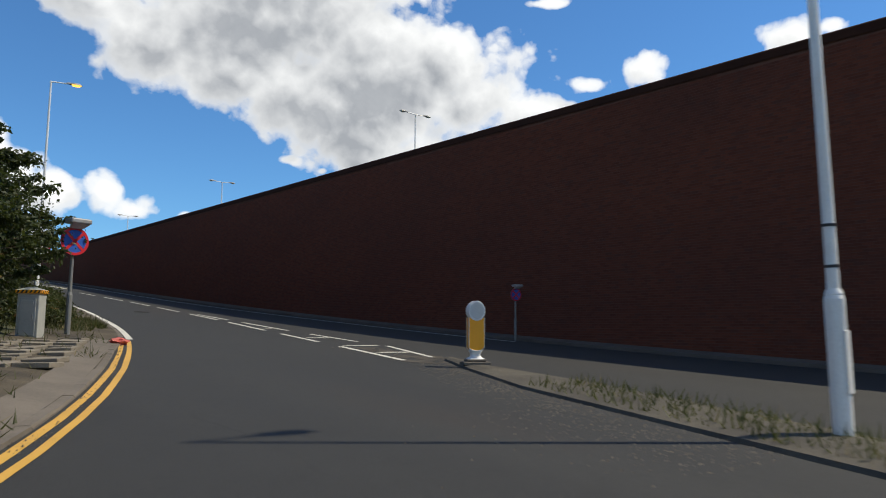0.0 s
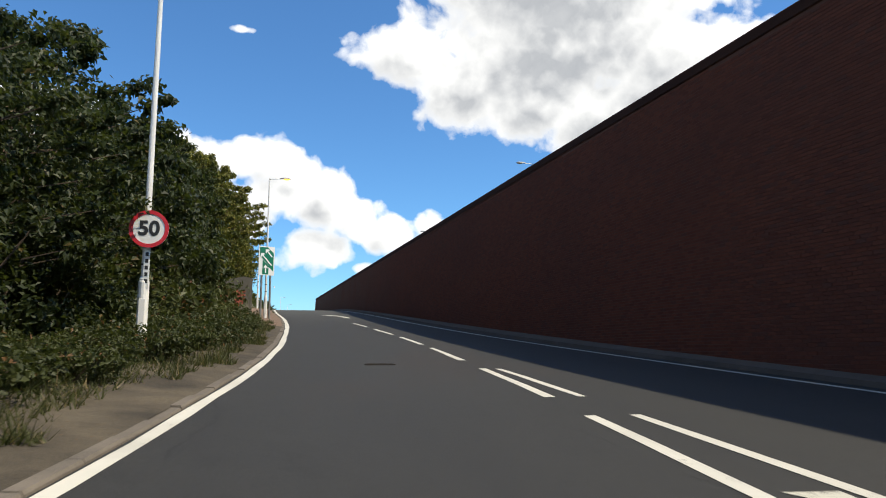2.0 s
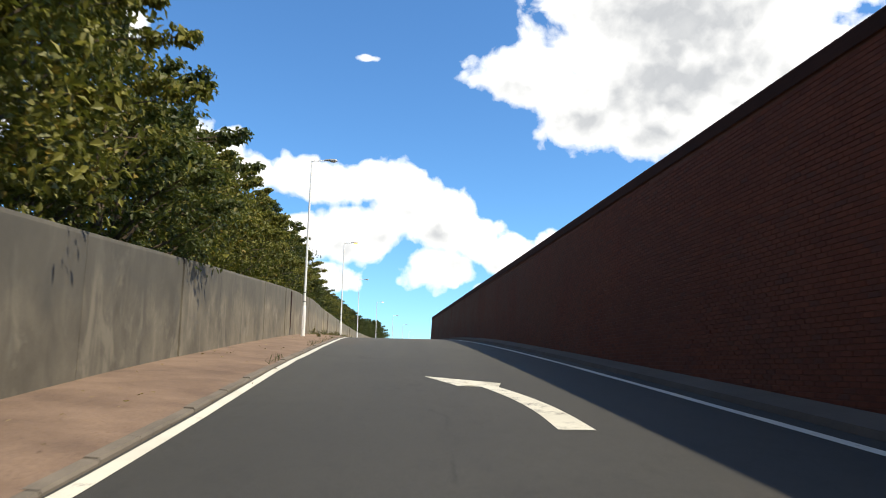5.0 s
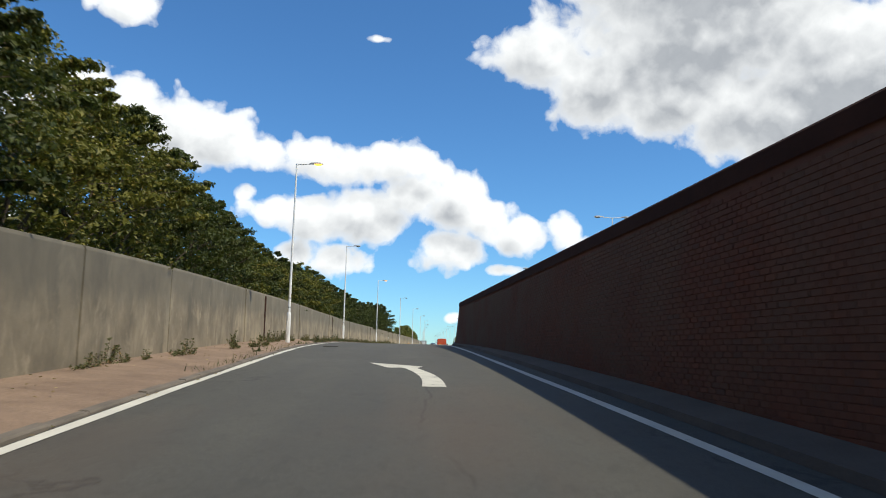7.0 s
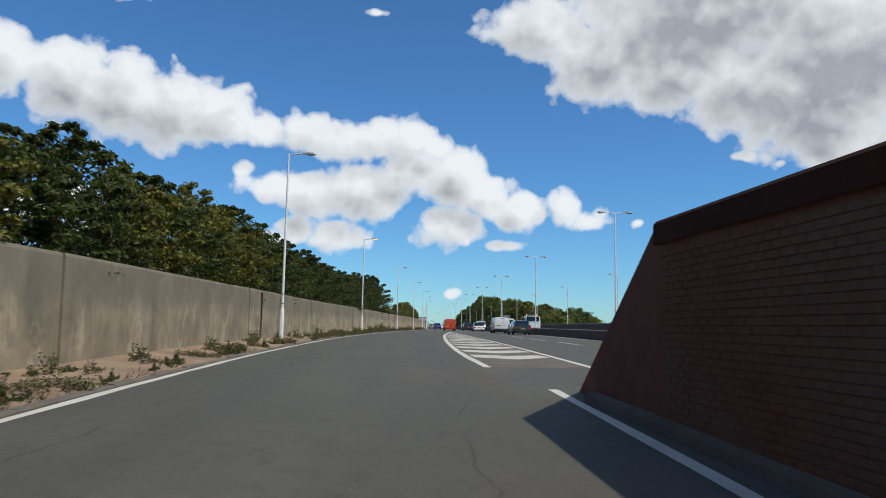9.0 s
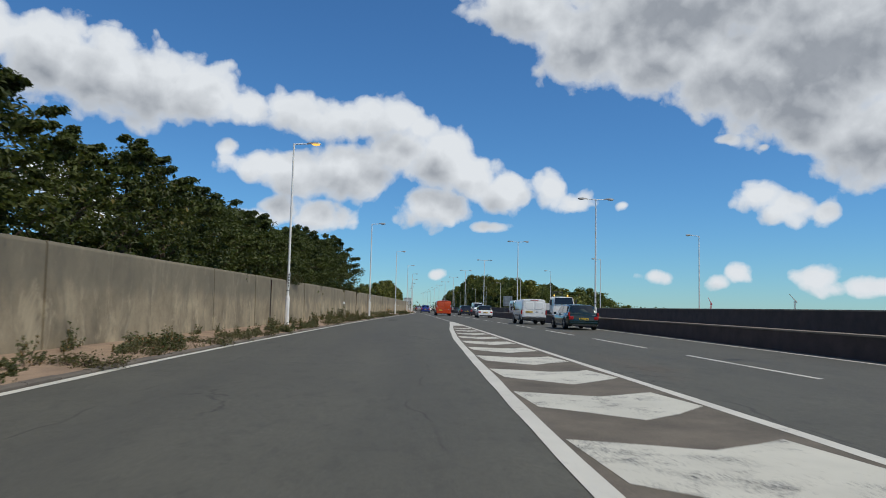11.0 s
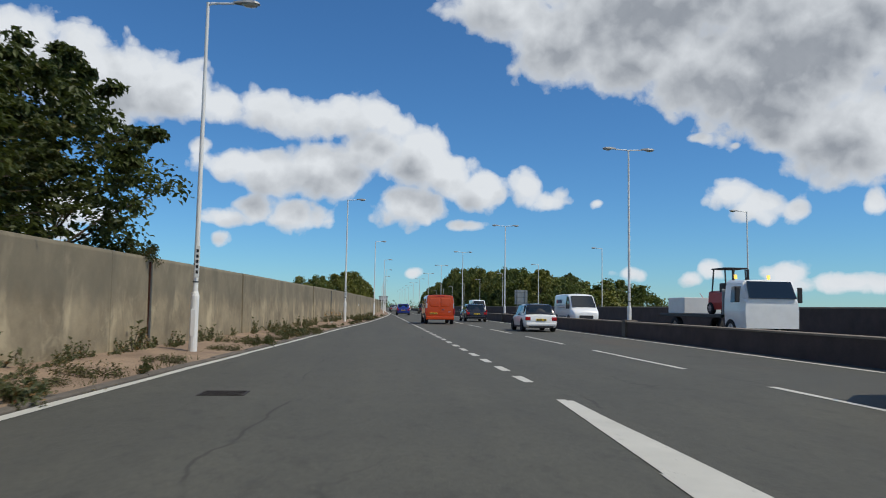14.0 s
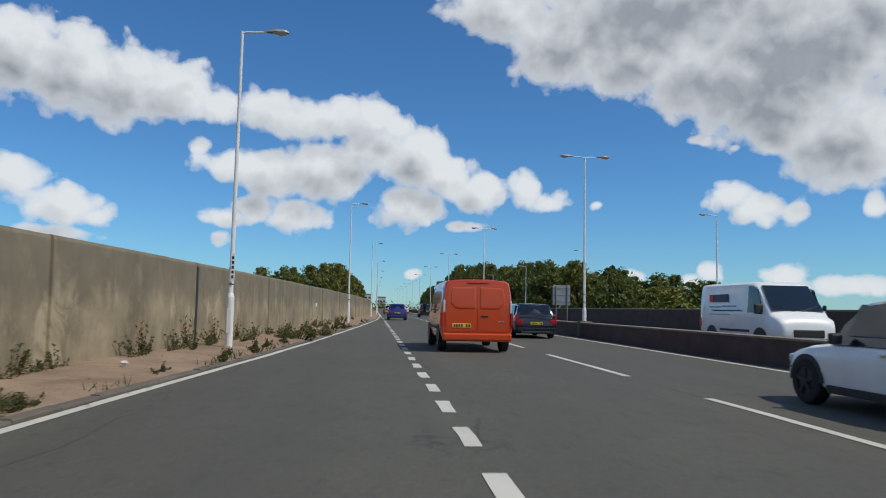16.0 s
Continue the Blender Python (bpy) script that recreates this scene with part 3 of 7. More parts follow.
line_mark("edge_line", lambda q: BARRIER_X + 1.0, -120, 320, 0.15, WHITE_LINE, marks, step=4)
for k in range(-12, 34):
    line_mark("lane_dash", lambda q: 14.6, k * 9.6, k * 9.6 + 6, 0.14, WHITE_LINE, marks, step=3)
# the slip road's centre line, double at first
centre_x = table([(-215, -5.6), (-208, -4.1), (-204.2, -3.5), (-202.0, -3.15), (-198.4, -2.72), (-192, -1.98), (-187, -1.68), (-181, -1.40), (-175, -1.36), (-169.7, -1.5), (-164, -1.75), (-158, -2.2)], 2.0)
for a, c in ((-207.9, -204.2), (-202.5, -199.3), (-197.7, -193.1), (-191.5, -187.3), (-185.4, -181.3), (-179.8, -175.7), (-174.0, -169.8), (-167.6, -163.4)):
    line_mark("centre_dash", centre_x, a, c, 0.15, WHITE_LINE, marks)
second_x = lambda q: centre_x(q) + float(np.interp(q, [-207.5, -204.2, -202.5, -197.7, -193.1, -187.4], [1.0, 1.4, 1.2, 0.8, 0.54, 0.30]))
for a, c in ((-207.4, -204.2), (-202.6, -199.4), (-197.7, -193.1), (-191.5, -187.4)):
    line_mark("centre_dash", second_x, a, c, 0.13, WHITE_LINE, marks)
for a in (-196.5, -201.0, -203.9, -206.0):
    shape_mark("hatch_bar", [(centre_x(a) + 0.2, a + 0.10), (second_x(a) - 0.12, a + 0.06), (second_x(a) - 0.15, a - 0.16), (centre_x(a) + 0.3, a - 0.10)], WORN_WHITE, marks)
GRIT_DARK = varied("crumbling_dark_asphalt", (0.056, 0.048, 0.038), 0.5, 0.95, 0, 3.0, 45, 0.8)
GRIT = varied("gritty_brown_asphalt", (0.120, 0.102, 0.078), 0.45, 0.95, 0, 1.6, 45, 0.6)
strip("gore_surface", [[(gore_l(q) + 0.05 + (GORE_R - gore_l(q) - 0.1) * k / 4, q, ground_z(gore_l(q) + (GORE_R - gore_l(q)) * k / 4, q) + 0.003) for k in range(5)] for q in span(-88, -33, 1.5)],
      GRIT, "", marks, "gritty brown worn asphalt between the lines")
for k in range(26):
    q = -204.6 - 4.2 * random.random() ** 0.8
    px = centre_x(q) + random.uniform(0.1, 1.15) * min(1.0, 0.35 + (-203.5 - q) * 0.25)
    rad = random.uniform(0.10, 0.30)
    shape_mark("worn_patch", [(px + rad * random.uniform(0.5, 1.1) * math.cos(t), q + 1.6 * rad * random.uniform(0.5, 1.1) * math.sin(t)) for t in (i * math.pi / 4 for i in range(8))], GRIT_DARK, marks, 0.003 + 0.00005 * k)


def bend_arrow(tx, ty):
    """A lane arrow that bends to the left; its tip lies at (tx, ty)."""
    left, right = [], []
    for k in range(13):
        u = k / 12
        cx, cy = tx + 1.44 - 0.85 * max(0.0, u - 0.15) ** 1.9, ty - 5.9 + 5.0 * u
        w = 0.20 - 0.07 * u
        left.append((cx - w, cy))
        right.append((cx + w, cy + 0.0))
    pts = right + [(right[-1][0] + 0.35, right[-1][1] - 0.15)] + [(tx, ty)] + [(left[-1][0] - 0.18, left[-1][1] - 0.75)] + left[::-1]
    shape_mark("lane_arrow", pts, WORN_WHITE, marks)


bend_arrow(-2.84, -149.65)
bend_arrow(-4.06, -116.9)


# ---- walls ----
brick_wall = thing("wall_brick", "long tall dark red brick retaining wall with dark coping, in shade", "wall", kind="structure")
bm = bmesh.new()
prev = None
for y in span(WALL_S, WALL_E, 6):
    x, zt = wall_x(y), wall_top(y)
    zb = road_z(y) - 0.8
    ring = [bm.verts.new(p) for p in ((x + 0.012, y, zb), (x + 0.012, y, zt - 0.05), (x + 0.45, y, zt - 0.05), (x + 0.45, y, zb))]
    if prev:
        for i in range(3):
            bm.faces.new((prev[i], prev[i + 1], ring[i + 1], ring[i]))
    else:
        bm.faces.new(ring[::-1])
    prev = ring
# the end of the wall slopes forward towards its foot
foot = [bm.verts.new(p) for p in ((wall_x(WALL_E) + 0.012, WALL_E + 4.6, road_z(WALL_E) - 0.4), (wall_x(WALL_E) + 0.45, WALL_E + 4.6, road_z(WALL_E) - 0.4))]
bm.faces.new((prev[1], prev[2], foot[1], foot[0]))
bm.faces.new((prev[0], prev[1], foot[0]))
bm.faces.new((prev[2], prev[3], foot[1]))
part("mortar_core", bm, MORTAR, brick_wall)
bm = bmesh.new()
prev = None
for y in span(WALL_S, WALL_E, 4):
    x, zt = wall_x(y), wall_top(y)
    ring = [bm.verts.new(p) for p in ((x - 0.03, y, zt - 0.27), (x - 0.02, y, zt - 0.04), (x + 0.02, y, zt), (x + 0.44, y, zt), (x + 0.48, y, zt - 0.27))]
    if prev:
        for i in range(4):
            bm.faces.new((prev[i], prev[i + 1], ring[i + 1], ring[i]))
    prev = ring
bm.faces.new(prev)
part("coping", bm, COPING, brick_wall, "dark coping along the wall's top")
plinth_l = lambda y: min(right_x(y) + 0.45, wall_x(y) - 0.10)
plinth_rows = [[(plinth_l(y), y, road_z(y) + 0.004), (plinth_l(y) + 0.02, y, road_z(y) + 0.10), (wall_x(y) + 0.02, y, road_z(y) + 0.16)] for y in span(-262, WALL_E + 2.5, 3)]
tagged(strip("kerb_verge", plinth_rows, MARGIN), "narrow dusty concrete margin at the foot of the wall", "verge")

# concrete parapet on the other side, cast in panels
left_wall = thing("wall_concrete", "long weathered grey concrete parapet wall with vertical stains", "wall", kind="structure")
WALL_OFF, PANEL = 2.08, 5.15
LEFT_S, LEFT_E = -168.5, 215.0


def lwx(y):
    return edge_x(y) - WALL_OFF + 0.62 * max(0.0, min(1.0, (-152 - y) / 16.5)) + 0.9 * max(0.0, min(1.0, (y - 60) / 60))


def left_top(y):
    base = road_z(y) + 2.24
    return base - 0.10 * max(0.0, min(1.0, (-150 - y) / 18))


y = LEFT_S
while y < LEFT_E - 1:
    y2 = min(y + PANEL, LEFT_E)
    shift = 0.022 * math.sin(y * 12.9898)
    bm = bmesh.new()
    prev = None
    for q in span(y + 0.012, y2 - 0.012, 1.3):
        x, zt, zb = lwx(q) + shift, left_top(q), road_z(q) - 0.5
        ring = [bm.verts.new(p) for p in ((x + 0.0, q, zb), (x - 0.038, q, zt - 0.09), (x - 0.04, q, zt - 0.07), (x - 0.06, q, zt - 0.015), (x - 0.11, q, zt), (x - 0.38, q, zt + 0.01), (x - 0.42, q, zt - 0.03), (x - 0.42, q, zb))]
        if prev:
            for i in range(7):
                bm.faces.new((prev[i], ring[i], ring[i + 1], prev[i + 1]))
        else:
            bm.faces.new(ring)
        prev = ring
    bm.faces.new(prev[::-1])
    bmesh.ops.recalc_face_normals(bm, faces=bm.faces)
    part("panel", bm, CONCRETE, left_wall)
    y = y2
# the splayed return at the wall's start
bm = bmesh.new()
x0, y0 = lwx(LEFT_S), LEFT_S
zt, zb = left_top(LEFT_S), road_z(LEFT_S) - 0.8
run = [(0.0, 0.0), (-0.38, -0.12), (-1.9, -0.5), (-4.6, -1.2)]
prev = None
for (dx, dy), h in zip(run, (zt, zt + 0.06, zt - 0.30, zt - 0.90)):
    ring = [bm.verts.new(p) for p in ((x0 + dx, y0 + dy - 0.02, zb), (x0 + dx, y0 + dy - 0.02, h), (x0 + dx - 0.1, y0 + dy + 0.38, h), (x0 + dx - 0.1, y0 + dy + 0.38, zb))]
    if prev:
        for i in range(3):
            bm.faces.new((prev[i], prev[i + 1], ring[i + 1], ring[i]))
    else:
        bm.faces.new(ring)
    prev = ring
bm.faces.new(prev[::-1])
bmesh.ops.recalc_face_normals(bm, faces=bm.faces)
ret = part("return_wall", bm, CONCRETE, left_wall)
# bare red bricks where the render has come off the return
bm = bmesh.new()
box(bm, 0, -0.012, 0, 0.215, 0.02, 0.066, 0.006)
bare = part("brick", bm, BARE_BRICK, ret)
spots_r = [(row, k) for row in range(11) for k in range(-3, 3) if (row, k) not in ((0, 2), (10, -3), (9, -3), (0, 1), (10, 2), (1, 2), (0, 0))]
for i, (row, k) in enumerate(spots_r):
    ob = bare
    if i:
        ob = new("brick", bare.data)
        ob.parent = ret
    dx = -1.02 + k * 0.226 + (row % 2) * 0.08
    ob.matrix_world = pose(x0 + dx, y0 - 0.064 + dx * 0.25, zt - 1.32 + row * 0.076, 0, 0, 14.0)

# footway strip between the kerb and the parapet; open verge before it
rows = [[(lwx(q) - 0.05, q, road_z(q) + 0.16), (lwx(q) + 0.7, q, road_z(q) + 0.13 + 0.02 * noise.noise((q * 0.8, 1, 0))), (edge_x(q) - 0.35, q, road_z(q) + 0.07 + 0.03 * noise.noise((q * 0.9, 5, 0))), (edge_x(q) - 0.13, q, road_z(q) + 0.045)] for q in span(LEFT_S, LEFT_E, 1.0)]
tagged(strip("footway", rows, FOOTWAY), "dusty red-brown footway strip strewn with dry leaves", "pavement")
rows = []
for q in span(-262, LEFT_S, 1.0):
    e, z = edge_x(q), road_z(q)
    w = 1 if q < -196 else max(0.45, 1 - (q + 196) / 20)
    rows.append([(e - 0.14 - float(np.interp(q, [-204.5, -201.5], [0.20, 0.0])), q, z + 0.04), (e - 0.36 - 0.7 * w, q, z + 0.12 + 0.06 * noise.noise((q * 0.7, 2, 0))), (e - 0.36 - 1.6 * w, q, z + 0.19 + 0.08 * noise.noise((q * 0.6, 4, 0))), (e - 0.36 - 2.9 * w, q, z + 0.22)])
tagged(strip("verge", rows, DIRT), "bare dry earth verge beside the kerb", "verge")
rows = []
for q in span(-262, LEFT_S + 0.5, 1.0):
    e, z = edge_x(q), road_z(q)
    w = 1 if q < -196 else max(0.45, 1 - (q + 196) / 20)
    a = e - 0.36 - 2.0 * w
    rows.append([(a, q, z + 0.21), (a - 1.0, q, z + 0.36 + 0.1 * noise.noise((q * 0.5, 7, 0))), (a - 2.5, q, z + 0.52 + 0.15 * noise.noise((q * 0.4, 9, 0))), (a - 9, q, z + 0.3)])
tagged(strip("verge", rows, GRASSY), "rough grass bank under the bushes", "verge")

kerb_o = lambda q: edge_x(q) - float(np.interp(q, [-204.5, -201.5], [0.20, 0.0]))
rows = [[(kerb_o(q) - 0.16, q, road_z(q) + 0.050), (kerb_o(q) - 0.40, q, road_z(q) + 0.085), (kerb_o(q) - 0.62, q, road_z(q) + 0.120)] for q in span(-222, -202.6, 0.8)]
tagged(strip("edging", rows, KERB), "worn concrete edging sunk in the verge", "edging")
kerb = thing("kerb", "dusty worn concrete kerb stones along the road's edge", "kerb", kind="structure")
kerb_h = lambda q: float(np.interp(q, [-185, -160], [0.04, 0.05]))
y = -213.0
stones = 0
while y < 58 and stones < 298:
    y2 = y + 0.91
    bm = bmesh.new()
    jz = random.uniform(-0.012, 0.012)
    ends = []
    for q in (y + 0.006, y2 - 0.006):
        e, z = kerb_o(q), road_z(q) + jz
        ends.append([bm.verts.new(p) for p in ((e - 0.03, q, z - 0.1), (e - 0.035, q, z + kerb_h(q) - 0.025), (e - 0.05, q, z + kerb_h(q)), (e - 0.16, q, z + kerb_h(q) + 0.005), (e - 0.17, q, z - 0.1))])
    for i in range(4):
        bm.faces.new((ends[0][i], ends[1][i], ends[1][i + 1], ends[0][i + 1]))
    bm.faces.new(ends[0])
    bm.faces.new(ends[1][::-1])
    part("kerbstone", bm, KERB, kerb)
    stones += 1
    y = y2
rows = [[(kerb_o(q) - 0.03, q, road_z(q) - 0.05), (kerb_o(q) - 0.04, q, road_z(q) + 0.04), (kerb_o(q) - 0.17, q, road_z(q) + 0.045)] for q in span(58, 215, 2)]
strip("kerb_run", rows, KERB, "", kerb)
rows = [[(kerb_o(q) - 0.03, q, road_z(q) - 0.05), (kerb_o(q) - 0.04, q, road_z(q) + 0.04), (kerb_o(q) - 0.17, q, road_z(q) + 0.045)] for q in span(-262, -213, 2)]
strip("kerb_run", rows, KERB, "", kerb)

# central barrier and the far parapet
barrier = thing("barrier", "low dark brown brick central barrier with thin sandy coping", "barrier", kind="structure")
far_wall = thing("wall_far", "dark brown brick parapet along the far side with pale coping", "wall", kind="structure")


def long_wall(owner, x, thick, height, y0, y1, step, mat, cope, cope_h=0.07):
    rows = [[(x, q, main_z(q) - 0.3), (x, q, main_z(q) + height - cope_h), (x + thick, q, main_z(q) + height - cope_h), (x + thick, q, main_z(q) - 0.3)] for q in span(y0, y1, step)]
    strip("wall_body", rows, mat, "", owner)
    rows = [[(x - 0.03, q, main_z(q) + height - cope_h - 0.01), (x - 0.03, q, main_z(q) + height - 0.012), (x, q, main_z(q) + height), (x + thick, q, main_z(q) + height), (x + thick + 0.03, q, main_z(q) + height - cope_h)] for q in span(y0, y1, step)]
    strip("coping", rows, cope, "", owner)


long_wall(barrier, BARRIER_X, 0.36, 0.68, -330, 330, 6, BRICK_DARK, PALE_COPING, 0.05)
long_wall(far_wall, FAR_WALL_X, 0.40, 1.50, -330, 330, 6, BRICK_DARK, PALE_COPING, 0.08)


# ---- street furniture ----
AMBER, an, ab = material("amber_lantern_bowl", (0.75, 0.42, 0.10), 0.25)
an.put(ab, "Emission Color", (1.0, 0.5, 0.08, 1))
an.put(ab, "Emission Strength", 1.6)
LENS = varied("clear_lantern_bowl", (0.45, 0.45, 0.43), 0.2, 0.2, 0.0, 8, 60, 0.0)
LANTERN_GREY = varied("grey_lantern_housing", (0.30, 0.30, 0.30), 0.2, 0.5, 0.1, 4, 60, 0.05)
SIGN_WHITE = varied("white_sign_sheet", (0.78, 0.78, 0.75), 0.07, 0.4, 0, 4, 80, 0.0)
SIGN_RED = varied("red_sign_sheet", (0.55, 0.02, 0.03), 0.12, 0.4, 0, 4, 80, 0.0)
SIGN_BLUE = varied("blue_sign_sheet", (0.03, 0.10, 0.42), 0.12, 0.4, 0, 4, 80, 0.0)
SIGN_GREEN = varied("green_sign_sheet", (0.0, 0.15, 0.075), 0.12, 0.4, 0, 4, 80, 0.0)
SIGN_BLACK = varied("black_sign_sheet", (0.02, 0.02, 0.02), 0.1, 0.5, 0, 4, 80, 0.0)
BOLLARD_YELLOW = varied("yellow_plastic", (0.95, 0.40, 0.008), 0.06, 0.38, 0, 2, 60, 0.03)
BOLLARD_WHITE = varied("white_plastic", (0.72, 0.72, 0.70), 0.08, 0.4, 0, 2, 60, 0.03)
CABINET_GREY = varied("grey_cabinet_paint", (0.36, 0.36, 0.33), 0.22, 0.6, 0, 2.5, 50, 0.1)


def lantern(parent, x, z, side, lit):
    """A flat street lantern at the arm's end, reaching to +x or -x."""
    bm = bmesh.new()
    pts = [(0.0, 0.045, 0.05), (0.10, 0.07, 0.075), (0.30, 0.125, 0.095), (0.50, 0.12, 0.085), (0.60, 0.06, 0.04)]
    rings = []
    for d, w, h in pts:
        rings.append([bm.verts.new((x + side * d, q * w, z + 0.015 + max(0.0, s) * h)) for q, s in ((-1, 0), (-0.8, 0.7), (0, 1), (0.8, 0.7), (1, 0))])
    for a, c in zip(rings, rings[1:]):
        for i in range(4):
            bm.faces.new((a[i], a[i + 1], c[i + 1], c[i]))
        bm.faces.new((a[4], a[0], c[0], c[4]))
    bm.faces.new(rings[0])
    bm.faces.new(rings[-1][::-1])
    bmesh.ops.recalc_face_normals(bm, faces=bm.faces)
    head = part("lantern", bm, LANTERN_GREY, parent, "grey street lantern")
    bm = bmesh.new()
    rings = []
    for d, w, h in ((0.20, 0.06, 0.01), (0.26, 0.10, 0.055), (0.40, 0.11, 0.075), (0.52, 0.09, 0.055), (0.57, 0.04, 0.01)):
        rings.append([bm.verts.new((x + side * d, q * w, z + 0.012 - s * h)) for q, s in ((-1, 0), (-0.75, 0.75), (0, 1), (0.75, 0.75), (1, 0))])
    for a, c in zip(rings, rings[1:]):
        for i in range(4):
            bm.faces.new((a[i], a[i + 1], c[i + 1], c[i]))
    bm.faces.new(rings[0])
    bm.faces.new(rings[-1][::-1])
    bmesh.ops.recalc_face_normals(bm, faces=bm.faces)
    part("bowl", bm, AMBER if lit else LENS, head, "glowing amber bowl" if lit else "clear bowl", smooth=True)


def street_lamp(height, arms, lit, label, group, base_h=1.25):
    lamp = thing("street_lamp", label, "street lamp", group)
    bm = bmesh.new()
    tube(bm, [((0, 0, -0.3), 0.095), ((0, 0, base_h), 0.095), ((0, 0, base_h + 0.10), 0.062)], 14)
    base = part("base", bm, STEEL, lamp)
    bm = bmesh.new()
    box(bm, -0.055, -0.104, 0.35, 0.055, -0.085, 0.95, 0.008)
    part("access_door", bm, STEEL, base)
    bm = bmesh.new()
    tube(bm, [((0, 0, base_h + 0.08), 0.060), ((0, 0, height * 0.6), 0.048), ((0, 0, height - 0.1), 0.036), ((0, 0, height + 0.04), 0.034)], 12)
    part("column", bm, STEEL, lamp)
    bm = bmesh.new()
    tube(bm, [((0, 0, base_h + 0.02), 0.080), ((0, 0, base_h + 0.05), 0.085), ((0, 0, base_h + 0.09), 0.070)], 14)
    part("collar", bm, STEEL, lamp)
    for zc in (1.55, 1.95):
        bm = bmesh.new()
        tube(bm, [((0, 0, zc), 0.064), ((0, 0, zc + 0.03), 0.064)], 12)
        part("strap", bm, DARK_METAL, lamp, "dark strap")
    for side in arms:
        bm = bmesh.new()
        tube(bm, [((0, 0, height - 0.02), 0.030), ((side * 0.10, 0, height + 0.02), 0.028), ((side * 0.62, 0, height + 0.045), 0.024)], 8)
        part("arm", bm, STEEL, lamp)
        lantern(lamp, side * 0.58, height + 0.035, side, lit)
    return lamp


proto_lit = street_lamp(8.05, (1,), True, "tall white painted steel street lamp with a glowing amber lantern", "street lamps along the wall")
proto_off = street_lamp(8.05, (1,), False, "tall white painted steel street lamp on the footway", "street lamps along the wall")
proto_two = street_lamp(8.30, (-1, 1), False, "tall white double-armed street lamp in the central barrier", "double street lamps")
proto_far = street_lamp(8.0, (-1,), False, "tall white street lamp behind the far parapet", "street lamps along the far wall")
lamp_spots = [(-7.9, -187.1, -5.95, True), (-6.37, -159.5, -3.95, True), (-7.71, -131.2, -1.72, False), (-8.56, -102.9, -0.55, True), (-9.03, -74.2, -0.10, False), (-7.95, -42.9, 0.04, True),
              (-5.65, -12.6, 0.08, False), (-3.6, 18.2, 0.12, False)]
for k, (x, y, z, lit) in enumerate(lamp_spots):
    src = proto_lit if lit else proto_off
    if k == 0:
        continue
    if k == 1:
        proto_lit.matrix_world = pose(x, y, z)
    elif k == 2:
        proto_off.matrix_world = pose(x, y, z)
    else:
        copy_thing(src, pose(x, y, z))
first_lamp = street_lamp(9.3, (1,), True, "taller white painted steel street lamp with a glowing amber lantern", "street lamps along the wall")
first_lamp.matrix_world = pose(-7.90, -187.12, -5.75)
for k in range(1, 8):
    y = 18.2 + 30.2 * k
    copy_thing(proto_off, pose(lwx(y) + 1.0, y, 0.1))
ymain = [-90.0 + 30.45 * k for k in range(14)]
proto_two.matrix_world = pose(9.54, ymain[0], main_z(ymain[0]))
for x, y, z in ((9.8, -127.9, -1.5), (10.2, -158.3, -2.05), (12.6, -184.7, -1.6), (14.2, -212.0, -1.6)):
    copy_thing(proto_two, pose(x, y, z))
for y in ymain[1:]:
    copy_thing(proto_two, pose(9.54, y, main_z(y)))
proto_far.matrix_world = pose(FAR_WALL_X + 0.9, -75.0, -0.3)
for k in range(1, 12):
    copy_thing(proto_far, pose(FAR_WALL_X + 0.9, -75.0 + 30 * k, -0.3))
# grey plinths that carry the double lamps in the barrier
for k, y in enumerate(ymain):
    bm = bmesh.new()
    box(bm, -0.30, -0.21, -0.1, 0.28, 0.21, 0.74, 0.02)
    p = part("lamp_plinth", bm, KERB)
    p.matrix_world = pose(9.56, y, main_z(y))
    tagged(p, "grey concrete plinth block set in the barrier", "plinth", "lamp plinths")
# a tall lamp stands in the splitter island
near_lamp = copy_thing(proto_off, pose(-5.30, -216.9, -7.52, 0, -2.5, 0))
tagged(near_lamp, "tall weathered white street lamp rising from the splitter island", "street lamp", "street lamps along the wall")


# ---- splitter island and its bollard ----
ISLAND_DIRT = dust_material("dark_island_dirt", (0.055, 0.048, 0.038), (0.10, 0.088, 0.066))
def island_half(y):
    mid = -3.70 - (-209.7 - y) * 0.27 if y < -209.7 else -3.70 + (y + 209.7) * 0.35
    return mid, 0.12 + 0.62 * max(0.0, min(1.0, (-208.4 - y) / 4.0))


rows = []
for y in span(-232, -208.2, 0.6):
    m, h = island_half(y)
    z = road_z(y)
    rows.append([(m - h - 0.04, y, z - 0.02), (m - h, y, z + 0.045), (m - h * 0.4, y, z + 0.08 + 0.02 * noise.noise((y, 1, 0))), (m + h * 0.4, y, z + 0.08 + 0.02 * noise.noise((y, 4, 0))), (m + h, y, z + 0.045), (m + h + 0.04, y, z - 0.02)])
island = tagged(strip("island", rows, ISLAND_DIRT), "kerbed splitter island with dirt and dry weeds", "island")
bol = thing("bollard", "yellow and white plastic traffic bollard standing on the island", "bollard", m=pose(-3.68, -209.62, -7.28, 0, 0, -28) @ Matrix.Diagonal((0.87, 0.87, 1.0, 1.0)))
bm = bmesh.new()
box(bm, -0.30, -0.24, 0.0, 0.30, 0.24, 0.07, 0.015)
box(bm, -0.22, -0.17, 0.07, 0.22, 0.17, 0.12, 0.02)
part("foot", bm, KERB, bol, "grey square foot")


